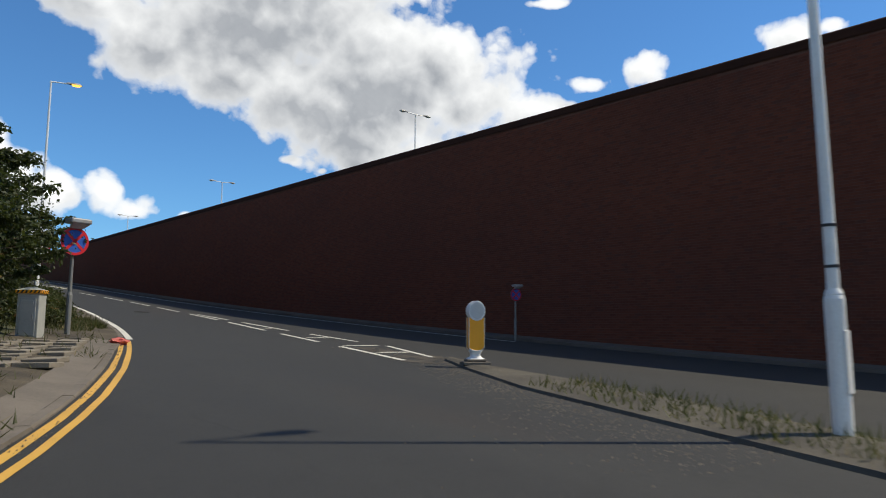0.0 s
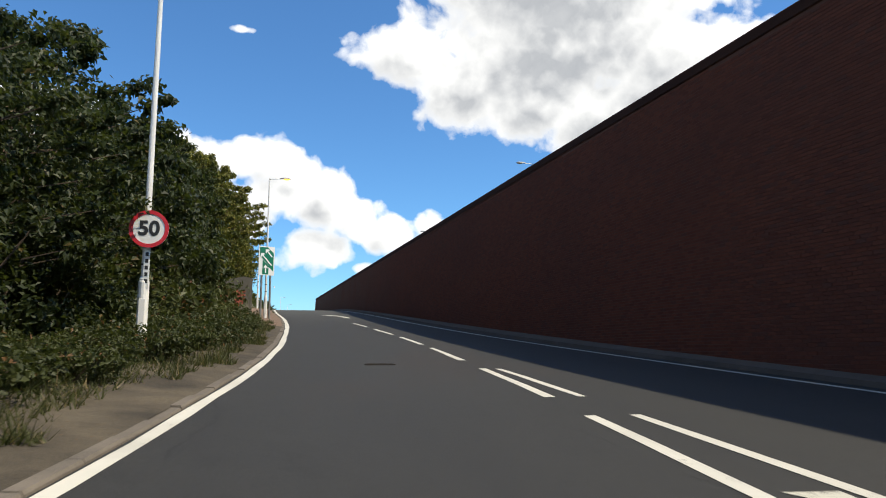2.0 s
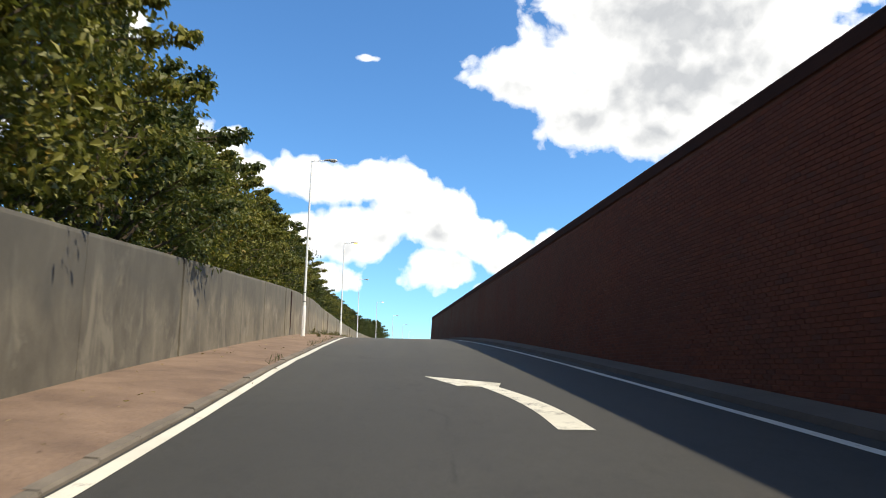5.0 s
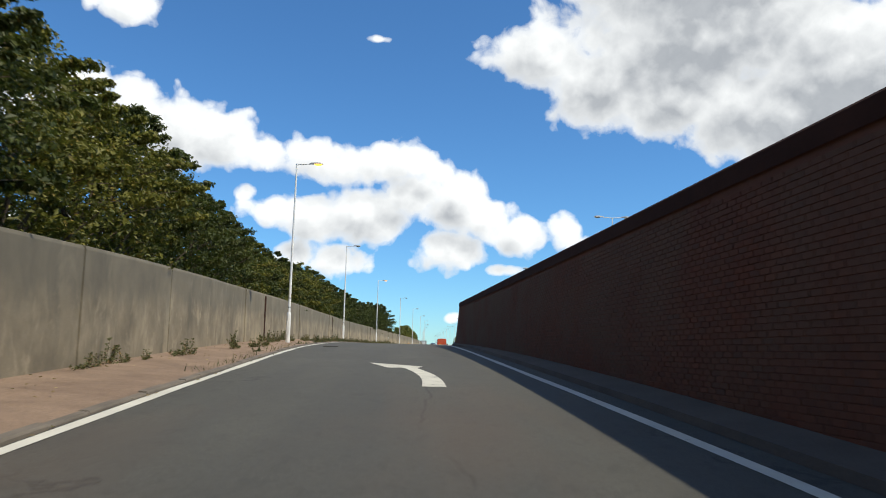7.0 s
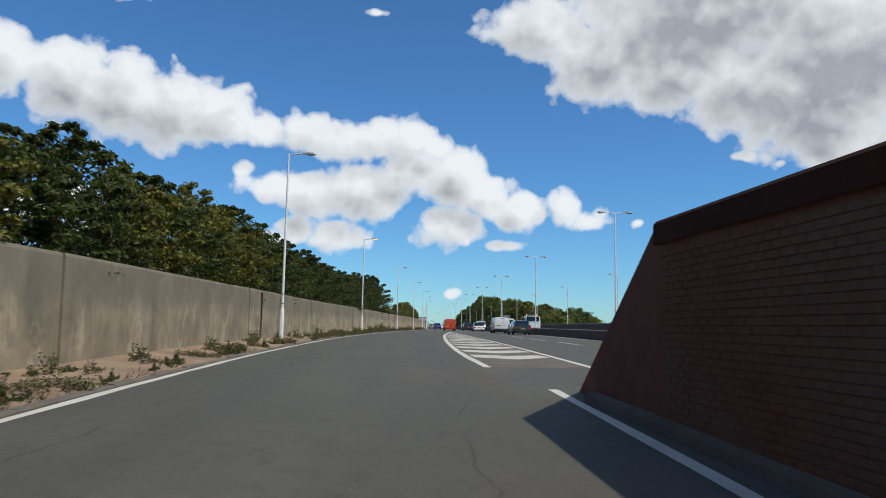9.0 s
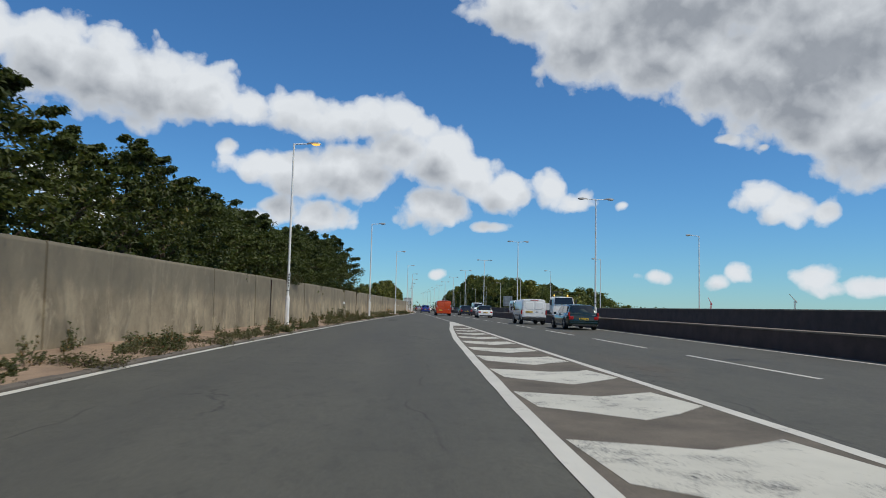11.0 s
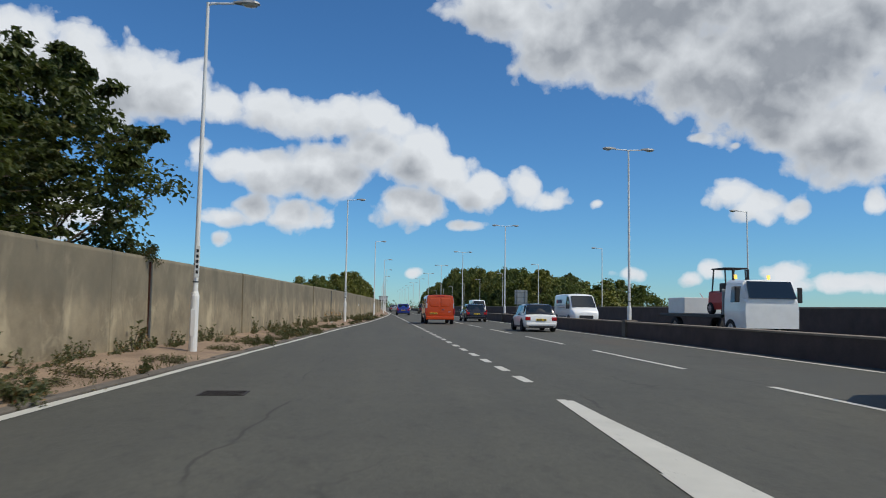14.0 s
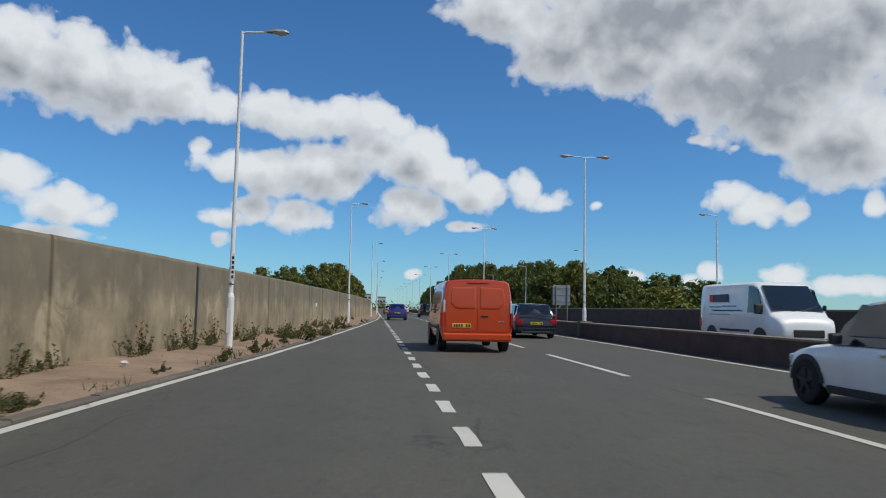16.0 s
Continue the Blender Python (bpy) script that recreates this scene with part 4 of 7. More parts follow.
bm = bmesh.new()
rings = []
for z, a, c in ((0.10, 0.21, 0.17), (0.125, 0.19, 0.15), (0.16, 0.125, 0.10), (0.20, 0.105, 0.085), (0.24, 0.12, 0.10), (0.29, 0.15, 0.12)):
    rings.append([bm.verts.new((math.copysign(abs(math.cos(t)) ** 0.5, math.cos(t)) * a, math.copysign(abs(math.sin(t)) ** 0.5, math.sin(t)) * c, z)) for t in (k * math.pi / 12 for k in range(24))])
for a, c in zip(rings, rings[1:]):
    for k in range(24):
        bm.faces.new((a[k], a[(k + 1) % 24], c[(k + 1) % 24], c[k]))
bm.faces.new(rings[0][::-1])
bm.faces.new(rings[-1])
part("neck", bm, BOLLARD_WHITE, bol, "white flared pedestal", smooth=True)
FACE_GREY = varied("pale_grey_sign_face", (0.50, 0.52, 0.52), 0.12, 0.5, 0, 3, 60, 0.02)
BW, BD = 0.172, 0.135
outline = [(BW, 0.90), (-BW, 0.90)] + [(-BW * math.cos(t), 0.36 - 0.085 * math.sin(t)) for t in (k * math.pi / 12 for k in range(13))]
bm = bmesh.new()
prism(bm, [(x, -BD, z) for x, z in outline], (0, 2 * BD, 0))
bmesh.ops.bevel(bm, geom=list(bm.edges), offset=0.006, segments=2, affect="EDGES")
shell = part("shell", bm, BOLLARD_YELLOW, bol, "bright yellow plastic shell")
for y in (-BD, BD):
    bm = bmesh.new()
    path = [(x, y, z) for x, z in outline[1:]] + [(BW, y, 0.90)]
    tube(bm, [(q, 0.007) for q in path], 6)
    part("piping", bm, BOLLARD_WHITE, shell, "thin white edge")
bm = bmesh.new()
disc(bm, (0, 0, 1.03), (0, 1, 0), 0.19, 2 * BD + 0.04, 36)
bmesh.ops.bevel(bm, geom=[e for e in bm.edges if abs(e.verts[0].co.y - e.verts[1].co.y) < 1e-5], offset=0.014, segments=3, affect="EDGES")
head = part("head", bm, BOLLARD_WHITE, bol, "round white drum-shaped head")
for sy in (-1, 1):
    bm = bmesh.new()
    disc(bm, (0, sy * (BD + 0.022), 1.03), (0, 1, 0), 0.158, 0.012, 36)
    part("face_plate", bm, FACE_GREY, head, "plain grey weathered sign face")


# ---- signs ----
def letters(text, size, mat, parent, m, name="lettering"):
    c = bpy.data.curves.new(name, "FONT")
    c.body, c.size, c.align_x, c.align_y, c.extrude, c.offset = text, size, "CENTER", "CENTER", 0.002, 0.012
    c.materials.append(mat)
    t = new(name, c)
    dg = bpy.context.evaluated_depsgraph_get()
    me = bpy.data.meshes.new_from_object(t.evaluated_get(dg))
    bpy.data.objects.remove(t)
    ob = new(name, me)
    ob.parent = parent
    ob.matrix_local = m
    return ob


def ring(bm, r0, r1, y, n=36):
    a = [[bm.verts.new((r * math.cos(k * 2 * math.pi / n), yy, r * math.sin(k * 2 * math.pi / n))) for k in range(n)] for r, yy in ((r0, y), (r1, y), (r1, y + 0.006), (r0, y + 0.006))]
    for i in range(4):
        p, q = a[i], a[(i + 1) % 4]
        for k in range(n):
            bm.faces.new((p[k], p[(k + 1) % n], q[(k + 1) % n], q[k]))
    bmesh.ops.recalc_face_normals(bm, faces=bm.faces)


limit = thing("speed_limit_sign", "round white red-bordered speed limit sign strapped to a lamp column", "road sign", m=pose(-7.84, -187.27, -3.56, 0, 0, 0))
bm = bmesh.new()
disc(bm, (0, 0, 0), (0, 1, 0), 0.335, 0.02, 36)
plate = part("plate", bm, SIGN_WHITE, limit)
bm = bmesh.new()
ring(bm, 0.27, 0.337, -0.018)
part("border", bm, SIGN_RED, limit, "red border")
letters("50", 0.36, SIGN_BLACK, limit, pose(0, -0.014, 0.0, 90, 0, 0))
bm = bmesh.new()
box(bm, -0.07, 0.0, -0.12, 0.07, 0.09, -0.08)
box(bm, -0.07, 0.0, 0.08, 0.07, 0.09, 0.12)
part("bracket", bm, GALV, limit)
tag = thing("number_plate_strip", "black and white vertical column tag strapped to the lamp", "column tag", m=pose(-7.86, -187.19, -4.25, 0, 0, 0))
bm = bmesh.new()
box(bm, -0.05, -0.012, -0.36, 0.05, 0.0, 0.36, 0.004)
part("strip", bm, SIGN_WHITE, tag)
for k in range(5):
    bm = bmesh.new()
    box(bm, -0.026, -0.016, -0.27 + k * 0.12, 0.026, -0.0125, -0.20 + k * 0.12)
    part("mark", bm, SIGN_BLACK, tag)

for x, y, z in ((-7.91, -42.99, 2.05), (-5.61, -12.69, 2.1), (-3.56, 18.11, 2.1)):
    copy_thing(tag, pose(x, y, z))


def clearway(m, label, lit_box=True):
    s = thing("no_stopping_sign", label, "road sign", "no stopping signs", m)
    bm = bmesh.new()
    tube(bm, [((0, 0.05, -0.3), 0.062), ((0, 0.05, 0.95), 0.062), ((0, 0.05, 1.02), 0.042), ((0, 0.05, 2.62), 0.040)], 12)
    part("post", bm, GREY_POST, s, "grey painted steel post")
    bm = bmesh.new()
    disc(bm, (0, -0.01, 2.19), (0, 1, 0), 0.325, 0.022, 36)
    part("plate", bm, SIGN_BLUE, s, "round blue plate")
    bm = bmesh.new()
    ring(bm, 0.265, 0.328, -0.028)
    for a in (45, 135):
        c, t = math.cos(radians(a)), math.sin(radians(a))
        pts = [(c * r - t * q, -0.025, t * r + c * q) for r, q in ((-0.27, -0.033), (0.27, -0.033), (0.27, 0.033), (-0.27, 0.033))]
        prism(bm, pts, (0, -0.002, 0))
    border = part("cross", bm, SIGN_RED, s, "red border and cross")
    border.location = (0, 0, 2.19)
    bm = bmesh.new()
    box(bm, -0.24, -0.30, 2.58, 0.24, 0.04, 2.70, 0.03)
    unit = part("light_unit", bm, LANTERN_GREY, s, "grey overhead sign light")
    bm = bmesh.new()
    prism(bm, [(-0.20, -0.27, 2.575), (0.20, -0.27, 2.575), (0.14, -0.10, 2.48), (-0.14, -0.10, 2.48)], (0, 0.10, 0.0))
    part("diffuser", bm, LENS, unit, "clear plastic diffuser")
    return s


clearway(pose(-9.28, -201.9, -6.85, 0, 0, 18), "round blue no stopping sign with red cross on grey post")
clearway(pose(4.10, -202.6, road_z(-202.6) + 0.1, 0, 0, -8) @ Matrix.Scale(0.66, 4), "blue no stopping sign on a post at the brick wall's foot")

cab = thing("street_cabinet", "weathered grey roadside cabinet with a black and yellow striped cap", "cabinet", m=pose(-10.2, -203.0, -6.90, 0, 0, -31) @ Matrix.Scale(0.80, 4))
bm = bmesh.new()
box(bm, -0.27, -0.22, -0.1, 0.27, 0.22, 1.20, 0.02)
body = part("body", bm, CABINET_GREY, cab)
bm = bmesh.new()
box(bm, -0.20, -0.238, 0.10, 0.20, -0.218, 1.10, 0.02)
door = part("door", bm, CABINET_GREY, cab)
bm = bmesh.new()
box(bm, -0.15, -0.25, 0.92, 0.15, -0.238, 1.02, 0.01)
part("vent", bm, CABINET_GREY, door)
bm = bmesh.new()
box(bm, 0.12, -0.255, 0.55, 0.15, -0.236, 0.66, 0.005)
part("lock", bm, GALV, door)
bm = bmesh.new()
box(bm, -0.31, -0.26, 1.20, 0.31, 0.26, 1.29, 0.012)
band = part("cap_band", bm, BOLLARD_YELLOW, cab, "yellow band with black stripes")
for k in range(6):
    bm = bmesh.new()
    x = -0.29 + k * 0.105
    prism(bm, [(x, -0.264, 1.21), (x + 0.05, -0.264, 1.21), (x + 0.09, -0.264, 1.28), (x + 0.04, -0.264, 1.28)], (0, 0.004, 0))
    part("stripe", bm, SIGN_BLACK, band)
for k in range(5):
    bm = bmesh.new()
    q = -0.25 + k * 0.105
    prism(bm, [(0.313, q, 1.21), (0.313, q + 0.05, 1.21), (0.313, q + 0.09, 1.28), (0.313, q + 0.04, 1.28)], (-0.004, 0, 0))
    part("stripe", bm, SIGN_BLACK, band)
bm = bmesh.new()
b0 = [bm.verts.new(p) for p in ((-0.31, -0.26, 1.29), (0.31, -0.26, 1.29), (0.31, 0.26, 1.29), (-0.31, 0.26, 1.29))]
b1 = [bm.verts.new(p) for p in ((-0.08, -0.06, 1.37), (0.08, -0.06, 1.37), (0.08, 0.06, 1.37), (-0.08, 0.06, 1.37))]
bm.faces.new(b0[::-1])
bm.faces.new(b1)
for k in range(4):
    bm.faces.new((b0[k], b0[(k + 1) % 4], b1[(k + 1) % 4], b1[k]))
part("roof", bm, CABINET_GREY, cab)

# the large green lane sign
lane_sign = thing("lane_sign", "tall white and green lane merging sign on two grey posts", "road sign", m=pose(-6.36, -160.27, -3.98, 0, 0, 21))
SW, SZ0, SZ1 = 0.45, 2.44, 4.05


def flat(bm, pts, y, t=0.004):
    prism(bm, [(x, y, z) for x, z in pts], (0, t, 0))


bm = bmesh.new()
r = 0.06
outline = []
for cx, cz, a0 in ((SW - r, SZ1 - r, 0), (-SW + r, SZ1 - r, 90), (-SW + r, SZ0 + r, 180), (SW - r, SZ0 + r, 270)):
    outline += [(cx + r * math.cos(radians(a0 + k * 18)), cz + r * math.sin(radians(a0 + k * 18))) for k in range(6)]
flat(bm, outline, -0.012, 0.024)
panel = part("panel", bm, SIGN_WHITE, lane_sign, "white panel")


def sp(u, v):
    return (-SW + u * 2 * SW, SZ1 - v * (SZ1 - SZ0))


def mark(name, pts, mat, y):
    bm = bmesh.new()
    flat(bm, [sp(u, v) for u, v in pts], y, 0.003)
    part(name, bm, mat, panel)


mark("green_field", [(0.05, 0.03), (0.55, 0.03), (0.93, 0.22), (0.93, 0.86), (0.62, 0.70), (0.62, 0.97), (0.24, 0.97), (0.24, 0.44), (0.05, 0.33)], SIGN_GREEN, -0.019)
for u0, v0, u1, v1 in ((0.84, 0.36, 0.42, 0.10), (0.82, 0.66, 0.12, 0.24)):
    d = Vector(((u1 - u0) * 0.9, (v1 - v0) * 1.61))
    d.normalize()
    q = Vector((-d.y, d.x))
    k = lambda s, o: (u0 + (d.x * s + q.x * o) / 0.9, v0 + (d.y * s + q.y * o) / 1.61)
    ln = math.hypot((u1 - u0) * 0.9, (v1 - v0) * 1.61)
    mark("arrow", [k(0, -0.035), k(ln - 0.16, -0.035), k(ln - 0.20, -0.12), k(ln - 0.12, -0.13), k(ln, 0.0), k(ln - 0.12, 0.13), k(ln - 0.20, 0.12), k(ln - 0.16, 0.035), k(0, 0.035)], SIGN_WHITE, -0.024)
mark("arrow", [(0.40, 0.93), (0.40, 0.74), (0.31, 0.77), (0.31, 0.72), (0.435, 0.635), (0.56, 0.72), (0.56, 0.77), (0.47, 0.74), (0.47, 0.93)], SIGN_WHITE, -0.024)
for k in range(5):
    u, v = 0.27 + k * 0.075, 0.455 + k * 0.048
    mark("dash", [(u, v), (u + 0.045, v + 0.028), (u + 0.045, v + 0.042), (u, v + 0.014)], SIGN_WHITE, -0.024)
for x in (-0.24, 0.26):
    bm = bmesh.new()
    tube(bm, [((x, 0.06, -0.3), 0.057), ((x, 0.06, 3.95), 0.057)], 14)
    post = part("post", bm, GREY_POST, lane_sign, "grey steel post")
    for z in (2.75, 3.70):
        bm = bmesh.new()
        box(bm, x - 0.075, 0.0, z - 0.03, x + 0.075, 0.125, z + 0.03, 0.005)
        part("clip", bm, GALV, post)

# back of a sign beyond the barrier, seen far ahead
back_sign = thing("sign_back", "grey back of a road sign on two posts beyond the barrier", "road sign", m=pose(19.6, 73.6, 0.0, 0, 0, 0))
bm = bmesh.new()
box(bm, -0.95, -0.02, 1.75, 0.95, 0.02, 3.85, 0.02)
part("panel", bm, GALV, back_sign)
for z in (2.1, 2.8, 3.5):
    bm = bmesh.new()
    box(bm, -0.93, -0.06, z - 0.03, 0.93, -0.02, z + 0.03)
    part("rail", bm, GREY_POST, back_sign)
for x in (-0.6, 0.6):
    bm = bmesh.new()
    tube(bm, [((x, -0.10, -0.2), 0.06), ((x, -0.10, 3.8), 0.06)], 10)
    part("post", bm, GREY_POST, back_sign)

# joint covers where the parapet breaks behind each lamp, and a small white plate on the wall
for k, (x, y, z, lit) in enumerate(lamp_spots[1:]):
    bm = bmesh.new()
    q = y + 0.55
    for off in ((-0.14, 0.0) if k < 4 else (0.0,)):
        half = 0.05 if k < 4 else 0.028
        box(bm, lwx(q) - 0.065, q + off - half, road_z(q) + 0.15, lwx(q) + 0.012, q + off + half, left_top(q) - 0.12, 0.01)
    p = part("joint_cover", bm, COPING if k < 6 else GREY_POST, left_wall, "dark stained joint strip")
bm = bmesh.new()
q = -19.2
box(bm, lwx(q) - 0.06, q - 0.50, road_z(q) + 1.16, lwx(q) + 0.012, q + 0.50, road_z(q) + 1.32, 0.004)
p = part("wall_plate", bm, SIGN_WHITE)
tagged(p, "small blank white plate fixed to the concrete wall", "plate")
bm = bmesh.new()
q = 40.0
box(bm, lwx(q) - 0.06, q - 0.30, road_z(q) + 1.14, lwx(q) + 0.012, q + 0.30, road_z(q) + 1.34, 0.004)
tagged(part("wall_plate", bm, SIGN_WHITE), "small blank white plate fixed to the concrete wall", "plate")

# drain gratings by the kerb
GRATE = varied("rusty_cast_iron", (0.045, 0.038, 0.033), 0.3, 0.8, 0.4, 8, 60, 0.3)
for x, y in ((-6.45, -104.6), (-3.55, -19.4), (-3.55, -186.2)):
    g = thing("drain_grate", "dark cast iron drain grating set flush in the asphalt", "drain", "drains", pose(x, y, road_z(y)))
    bm = bmesh.new()
    box(bm, -0.30, -0.24, -0.02, 0.30, 0.24, 0.008)
    part("frame", bm, GRATE, g)
    for k in range(7):
        bm = bmesh.new()
        box(bm, -0.26, -0.19 + k * 0.06, 0.008, 0.26, -0.165 + k * 0.06, 0.016)
        part("bar", bm, GRATE, g)

# broken paving slabs on the bare ground before the cabinet
slab_mat = varied("broken_paving_slab", (0.19, 0.165, 0.13), 0.3, 0.9, 0, 2.0, 50, 0.4)
rs = random.Random(12)
for i in range(5):
    for k in range(9):
        if rs.random() < 0.18:
            continue
        q = -208.6 + k * 0.62 + i * 0.1
        w, d = rs.uniform(0.20, 0.27), rs.uniform(0.24, 0.29)
        bm = bmesh.new()
        box(bm, -w, -d, -0.06, w, d, 0.02, 0.012)
        ob = part("paving_slab", bm, slab_mat)
        ob.matrix_world = pose(edge_x(q) - 1.05 - i * 0.56, q, road_z(q) + 0.165 + i * 0.012 + rs.uniform(-0.012, 0.012), rs.uniform(-2.5, 2.5), rs.uniform(-2.5, 2.5), -27 + rs.uniform(-5, 5))
        tagged(ob, "broken grey-brown paving slab sunk in dry earth", "paving slab", "paving slabs")

# litter
RED_PLASTIC = varied("faded_red_plastic", (0.48, 0.09, 0.07), 0.25, 0.6, 0, 6, 60, 0.2)
PALE_LITTER = varied("pale_litter", (0.62, 0.60, 0.56), 0.2, 0.7, 0, 6, 60, 0.2)


def crumpled(name, mat, size, label, m):
    bm = bmesh.new()
    bmesh.ops.create_icosphere(bm, subdivisions=3, radius=1.0)
    for v in bm.verts:
        d = 1 + 0.55 * noise.noise(v.co * 1.6 + Vector((size[0] * 9, m.translation.y, 0))) + 0.2 * noise.noise(v.co * 5)
        v.co = Vector((v.co.x * size[0] * d, v.co.y * size[1] * d, max(-0.02, v.co.z * size[2] * d + size[2] * 0.6)))
    ob = part(name, bm, mat)
    ob.matrix_world = m
    return tagged(ob, label, "litter")


crumpled("crumpled_bag", RED_PLASTIC, (0.22, 0.12, 0.09), "crumpled faded red plastic lying on the kerb", pose(-8.50, -203.2, road_z(-203.2) + 0.02, 0, 0, 30))
for x, y, s in ((-8.05, -194.4, 0.11), (-7.2, -172.6, 0.12), (-6.9, -176.2, 0.16), (-6.3, -180.0, 0.07), (-4.1, 12.3, 0.06), (-9.6, -88.5, 0.06)):
    crumpled("litter", PALE_LITTER, (s, s * 0.7, s * 0.5), "small scrap of pale litter on the verge", pose(x, y, road_z(y) + 0.17, 0, 0, random.uniform(0, 180)))


# ---- trees, bushes and weeds ----
LEAF_A = leaf_material("dark_green_leaves", (0.014, 0.024, 0.005), (0.086, 0.100, 0.018), (0.15, 0.12, 0.03), 0.03)
# the shade over the first bank is put into this leaf colour
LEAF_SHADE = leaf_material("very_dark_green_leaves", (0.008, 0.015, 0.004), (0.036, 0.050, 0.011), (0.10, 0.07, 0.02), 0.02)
LEAF_B = leaf_material("yellow_green_leaves", (0.040, 0.050, 0.008), (0.225, 0.205, 0.030), (0.20, 0.14, 0.02), 0.06)
LEAF_C = leaf_material("deep_green_leaves", (0.016, 0.028, 0.008), (0.098, 0.116, 0.026), (0.11, 0.10, 0.03), 0.02)
LEAF_DRY = leaf_material("weed_leaves", (0.060, 0.070, 0.030), (0.165, 0.165, 0.075), (0.22, 0.13, 0.05), 0.15)
LEAF_RED = leaf_material("bramble_leaves", (0.026, 0.034, 0.010), (0.080, 0.090, 0.025), (0.15, 0.055, 0.02), 0.06)
LEAF_FAR = leaf_material("distant_leaves", (0.070, 0.092, 0.024), (0.190, 0.210, 0.048), (0.13, 0.10, 0.03), 0.04)
LEAF_FAR_B = leaf_material("distant_olive_leaves", (0.100, 0.112, 0.026), (0.260, 0.252, 0.052), (0.15, 0.11, 0.03), 0.05)
DRY_GRASS = leaf_material("dry_grass", (0.022, 0.031, 0.008), (0.080, 0.082, 0.025), (0.18, 0.14, 0.07), 0.12)


def leaf_mesh(name, centres, spread, count, size, mat, rng, flat=0.25, parent=None, label="", droop=0.3, squash=0.75):
    """Many small folded leaves scattered in clumps about the given centres (x, y, z, radius)."""
    c = np.asarray(centres)
    idx = rng.integers(0, len(c), count)
    d = rng.normal(size=(count, 3))
    d /= np.linalg.norm(d, axis=1)[:, None]
    rad = c[idx, 3] * (0.12 + 1.15 * rng.random(count) ** 0.75)
    pos = c[idx, :3] + d * rad[:, None] * np.array([1, 1, squash]) * spread
    nrm = d * 0.5 + rng.normal(size=(count, 3)) * 0.5 + np.array([0, 0, flat])
    nrm /= np.linalg.norm(nrm, axis=1)[:, None]
    a = np.cross(nrm, rng.normal(size=(count, 3)))
    a /= np.linalg.norm(a, axis=1)[:, None] + 1e-9
    b = np.cross(nrm, a)
    s = size * (0.6 + 0.8 * rng.random(count))[:, None]
    a, b = a * s, b * s * 0.62
    fold = nrm * s * 0.18
    verts = np.empty((count, 4, 3))
    verts[:, 0] = pos - a
    verts[:, 1] = pos - b * 0.9 + fold
    verts[:, 2] = pos + a - np.array([0, 0, 1]) * s * droop
    verts[:, 3] = pos + b * 0.9 + fold
    faces = np.arange(count * 4).reshape(-1, 4)
    return mesh_part(name, verts.reshape(-1, 3).tolist(), faces.tolist(), mat, parent, label)


def tree(seed, height, width, leaves, size, mat, label, category="tree", name="tree", low=0.12, clumps=70, sparse=1.0, lean=0.0, flat=0.55, squash=0.5):
    rng = np.random.default_rng(seed)
    t = thing(name, label, category, "trees behind the wall")
    bm = bmesh.new()
    top = Vector((lean, 0, height * 0.86))
    stem = [Vector((0, 0, -0.6))]
    for k in range(1, 6):
        stem.append(Vector((lean * k / 5 + rng.normal() * 0.12, rng.normal() * 0.12, height * 0.86 * k / 5)))
    r0 = 0.028 * height
    tube(bm, [(p, r0 * (1 - 0.85 * i / 5)) for i, p in enumerate(stem)], 8)
    centres = []
    for k in range(clumps):
        u = (k + rng.random()) / clumps
        z = height * (low + (0.97 - low) * u)
        shape = math.sin(math.pi * min(1.0, 0.18 + 0.80 * u)) ** 0.7 * (1.0 if u < 0.75 else 1.05 - (u - 0.75) * 1.6)
        ang = k * 2.399 + rng.normal() * 0.5
        rr = width * 0.5 * max(0.1, shape) * (0.35 + 0.65 * rng.random() ** 0.5) * rng.uniform(0.8, 1.2)
        c = (math.cos(ang) * rr + lean * u, math.sin(ang) * rr, z, width * rng.uniform(0.075, 0.155))
        centres.append(c)
        if k % 3 == 0:
            s = stem[min(5, max(1, int(u * 5)))]
            mid = (s + Vector(c[:3])) / 2 + Vector((0, 0, 0.1 * height * rng.random() - 0.2))
            tube(bm, [(s - Vector((0, 0, 0.25)), r0 * 0.30 * (1.1 - u)), (mid, r0 * 0.18 * (1.1 - u) + 0.008), (Vector(c[:3]), 0.008)], 5, False)
    for k in range(int(clumps * 0.45)):  # sprigs that break the outline
        u, ang = rng.uniform(0.25, 1.0), rng.uniform(0, 2 * math.pi)
        shape = math.sin(math.pi * min(1.0, 0.18 + 0.80 * u)) ** 0.7 * (1.0 if u < 0.75 else 1.05 - (u - 0.75) * 1.6)
        rr = width * 0.5 * max(0.12, shape) * rng.uniform(1.05, 1.32)
        tip = Vector((math.cos(ang) * rr + lean * u, math.sin(ang) * rr, height * (low + (1.02 - low) * u) + rng.uniform(0.0, 0.4)))
        root = Vector((tip.x * 0.6, tip.y * 0.6, tip.z - 0.3))
        tube(bm, [(root, 0.014), (tip, 0.004)], 4, False)
        for q in (0.7, 1.0):
            p = root.lerp(tip, q)
            centres.append((p.x, p.y, p.z, width * rng.uniform(0.025, 0.055)))
    part("trunk", bm, BARK, t, "brown trunk with bare limbs")
    leaf_mesh("crown", centres, sparse, leaves, size, mat, rng, flat, t, "uneven leafy crown", 0.3, squash)
    return t


def place(src, m):
    """A copy at the full pose m, whatever the size of the source."""
    return copy_thing(src, m @ Matrix.Diagonal((1 / src.scale.x, 1 / src.scale.y, 1 / src.scale.z, 1)))


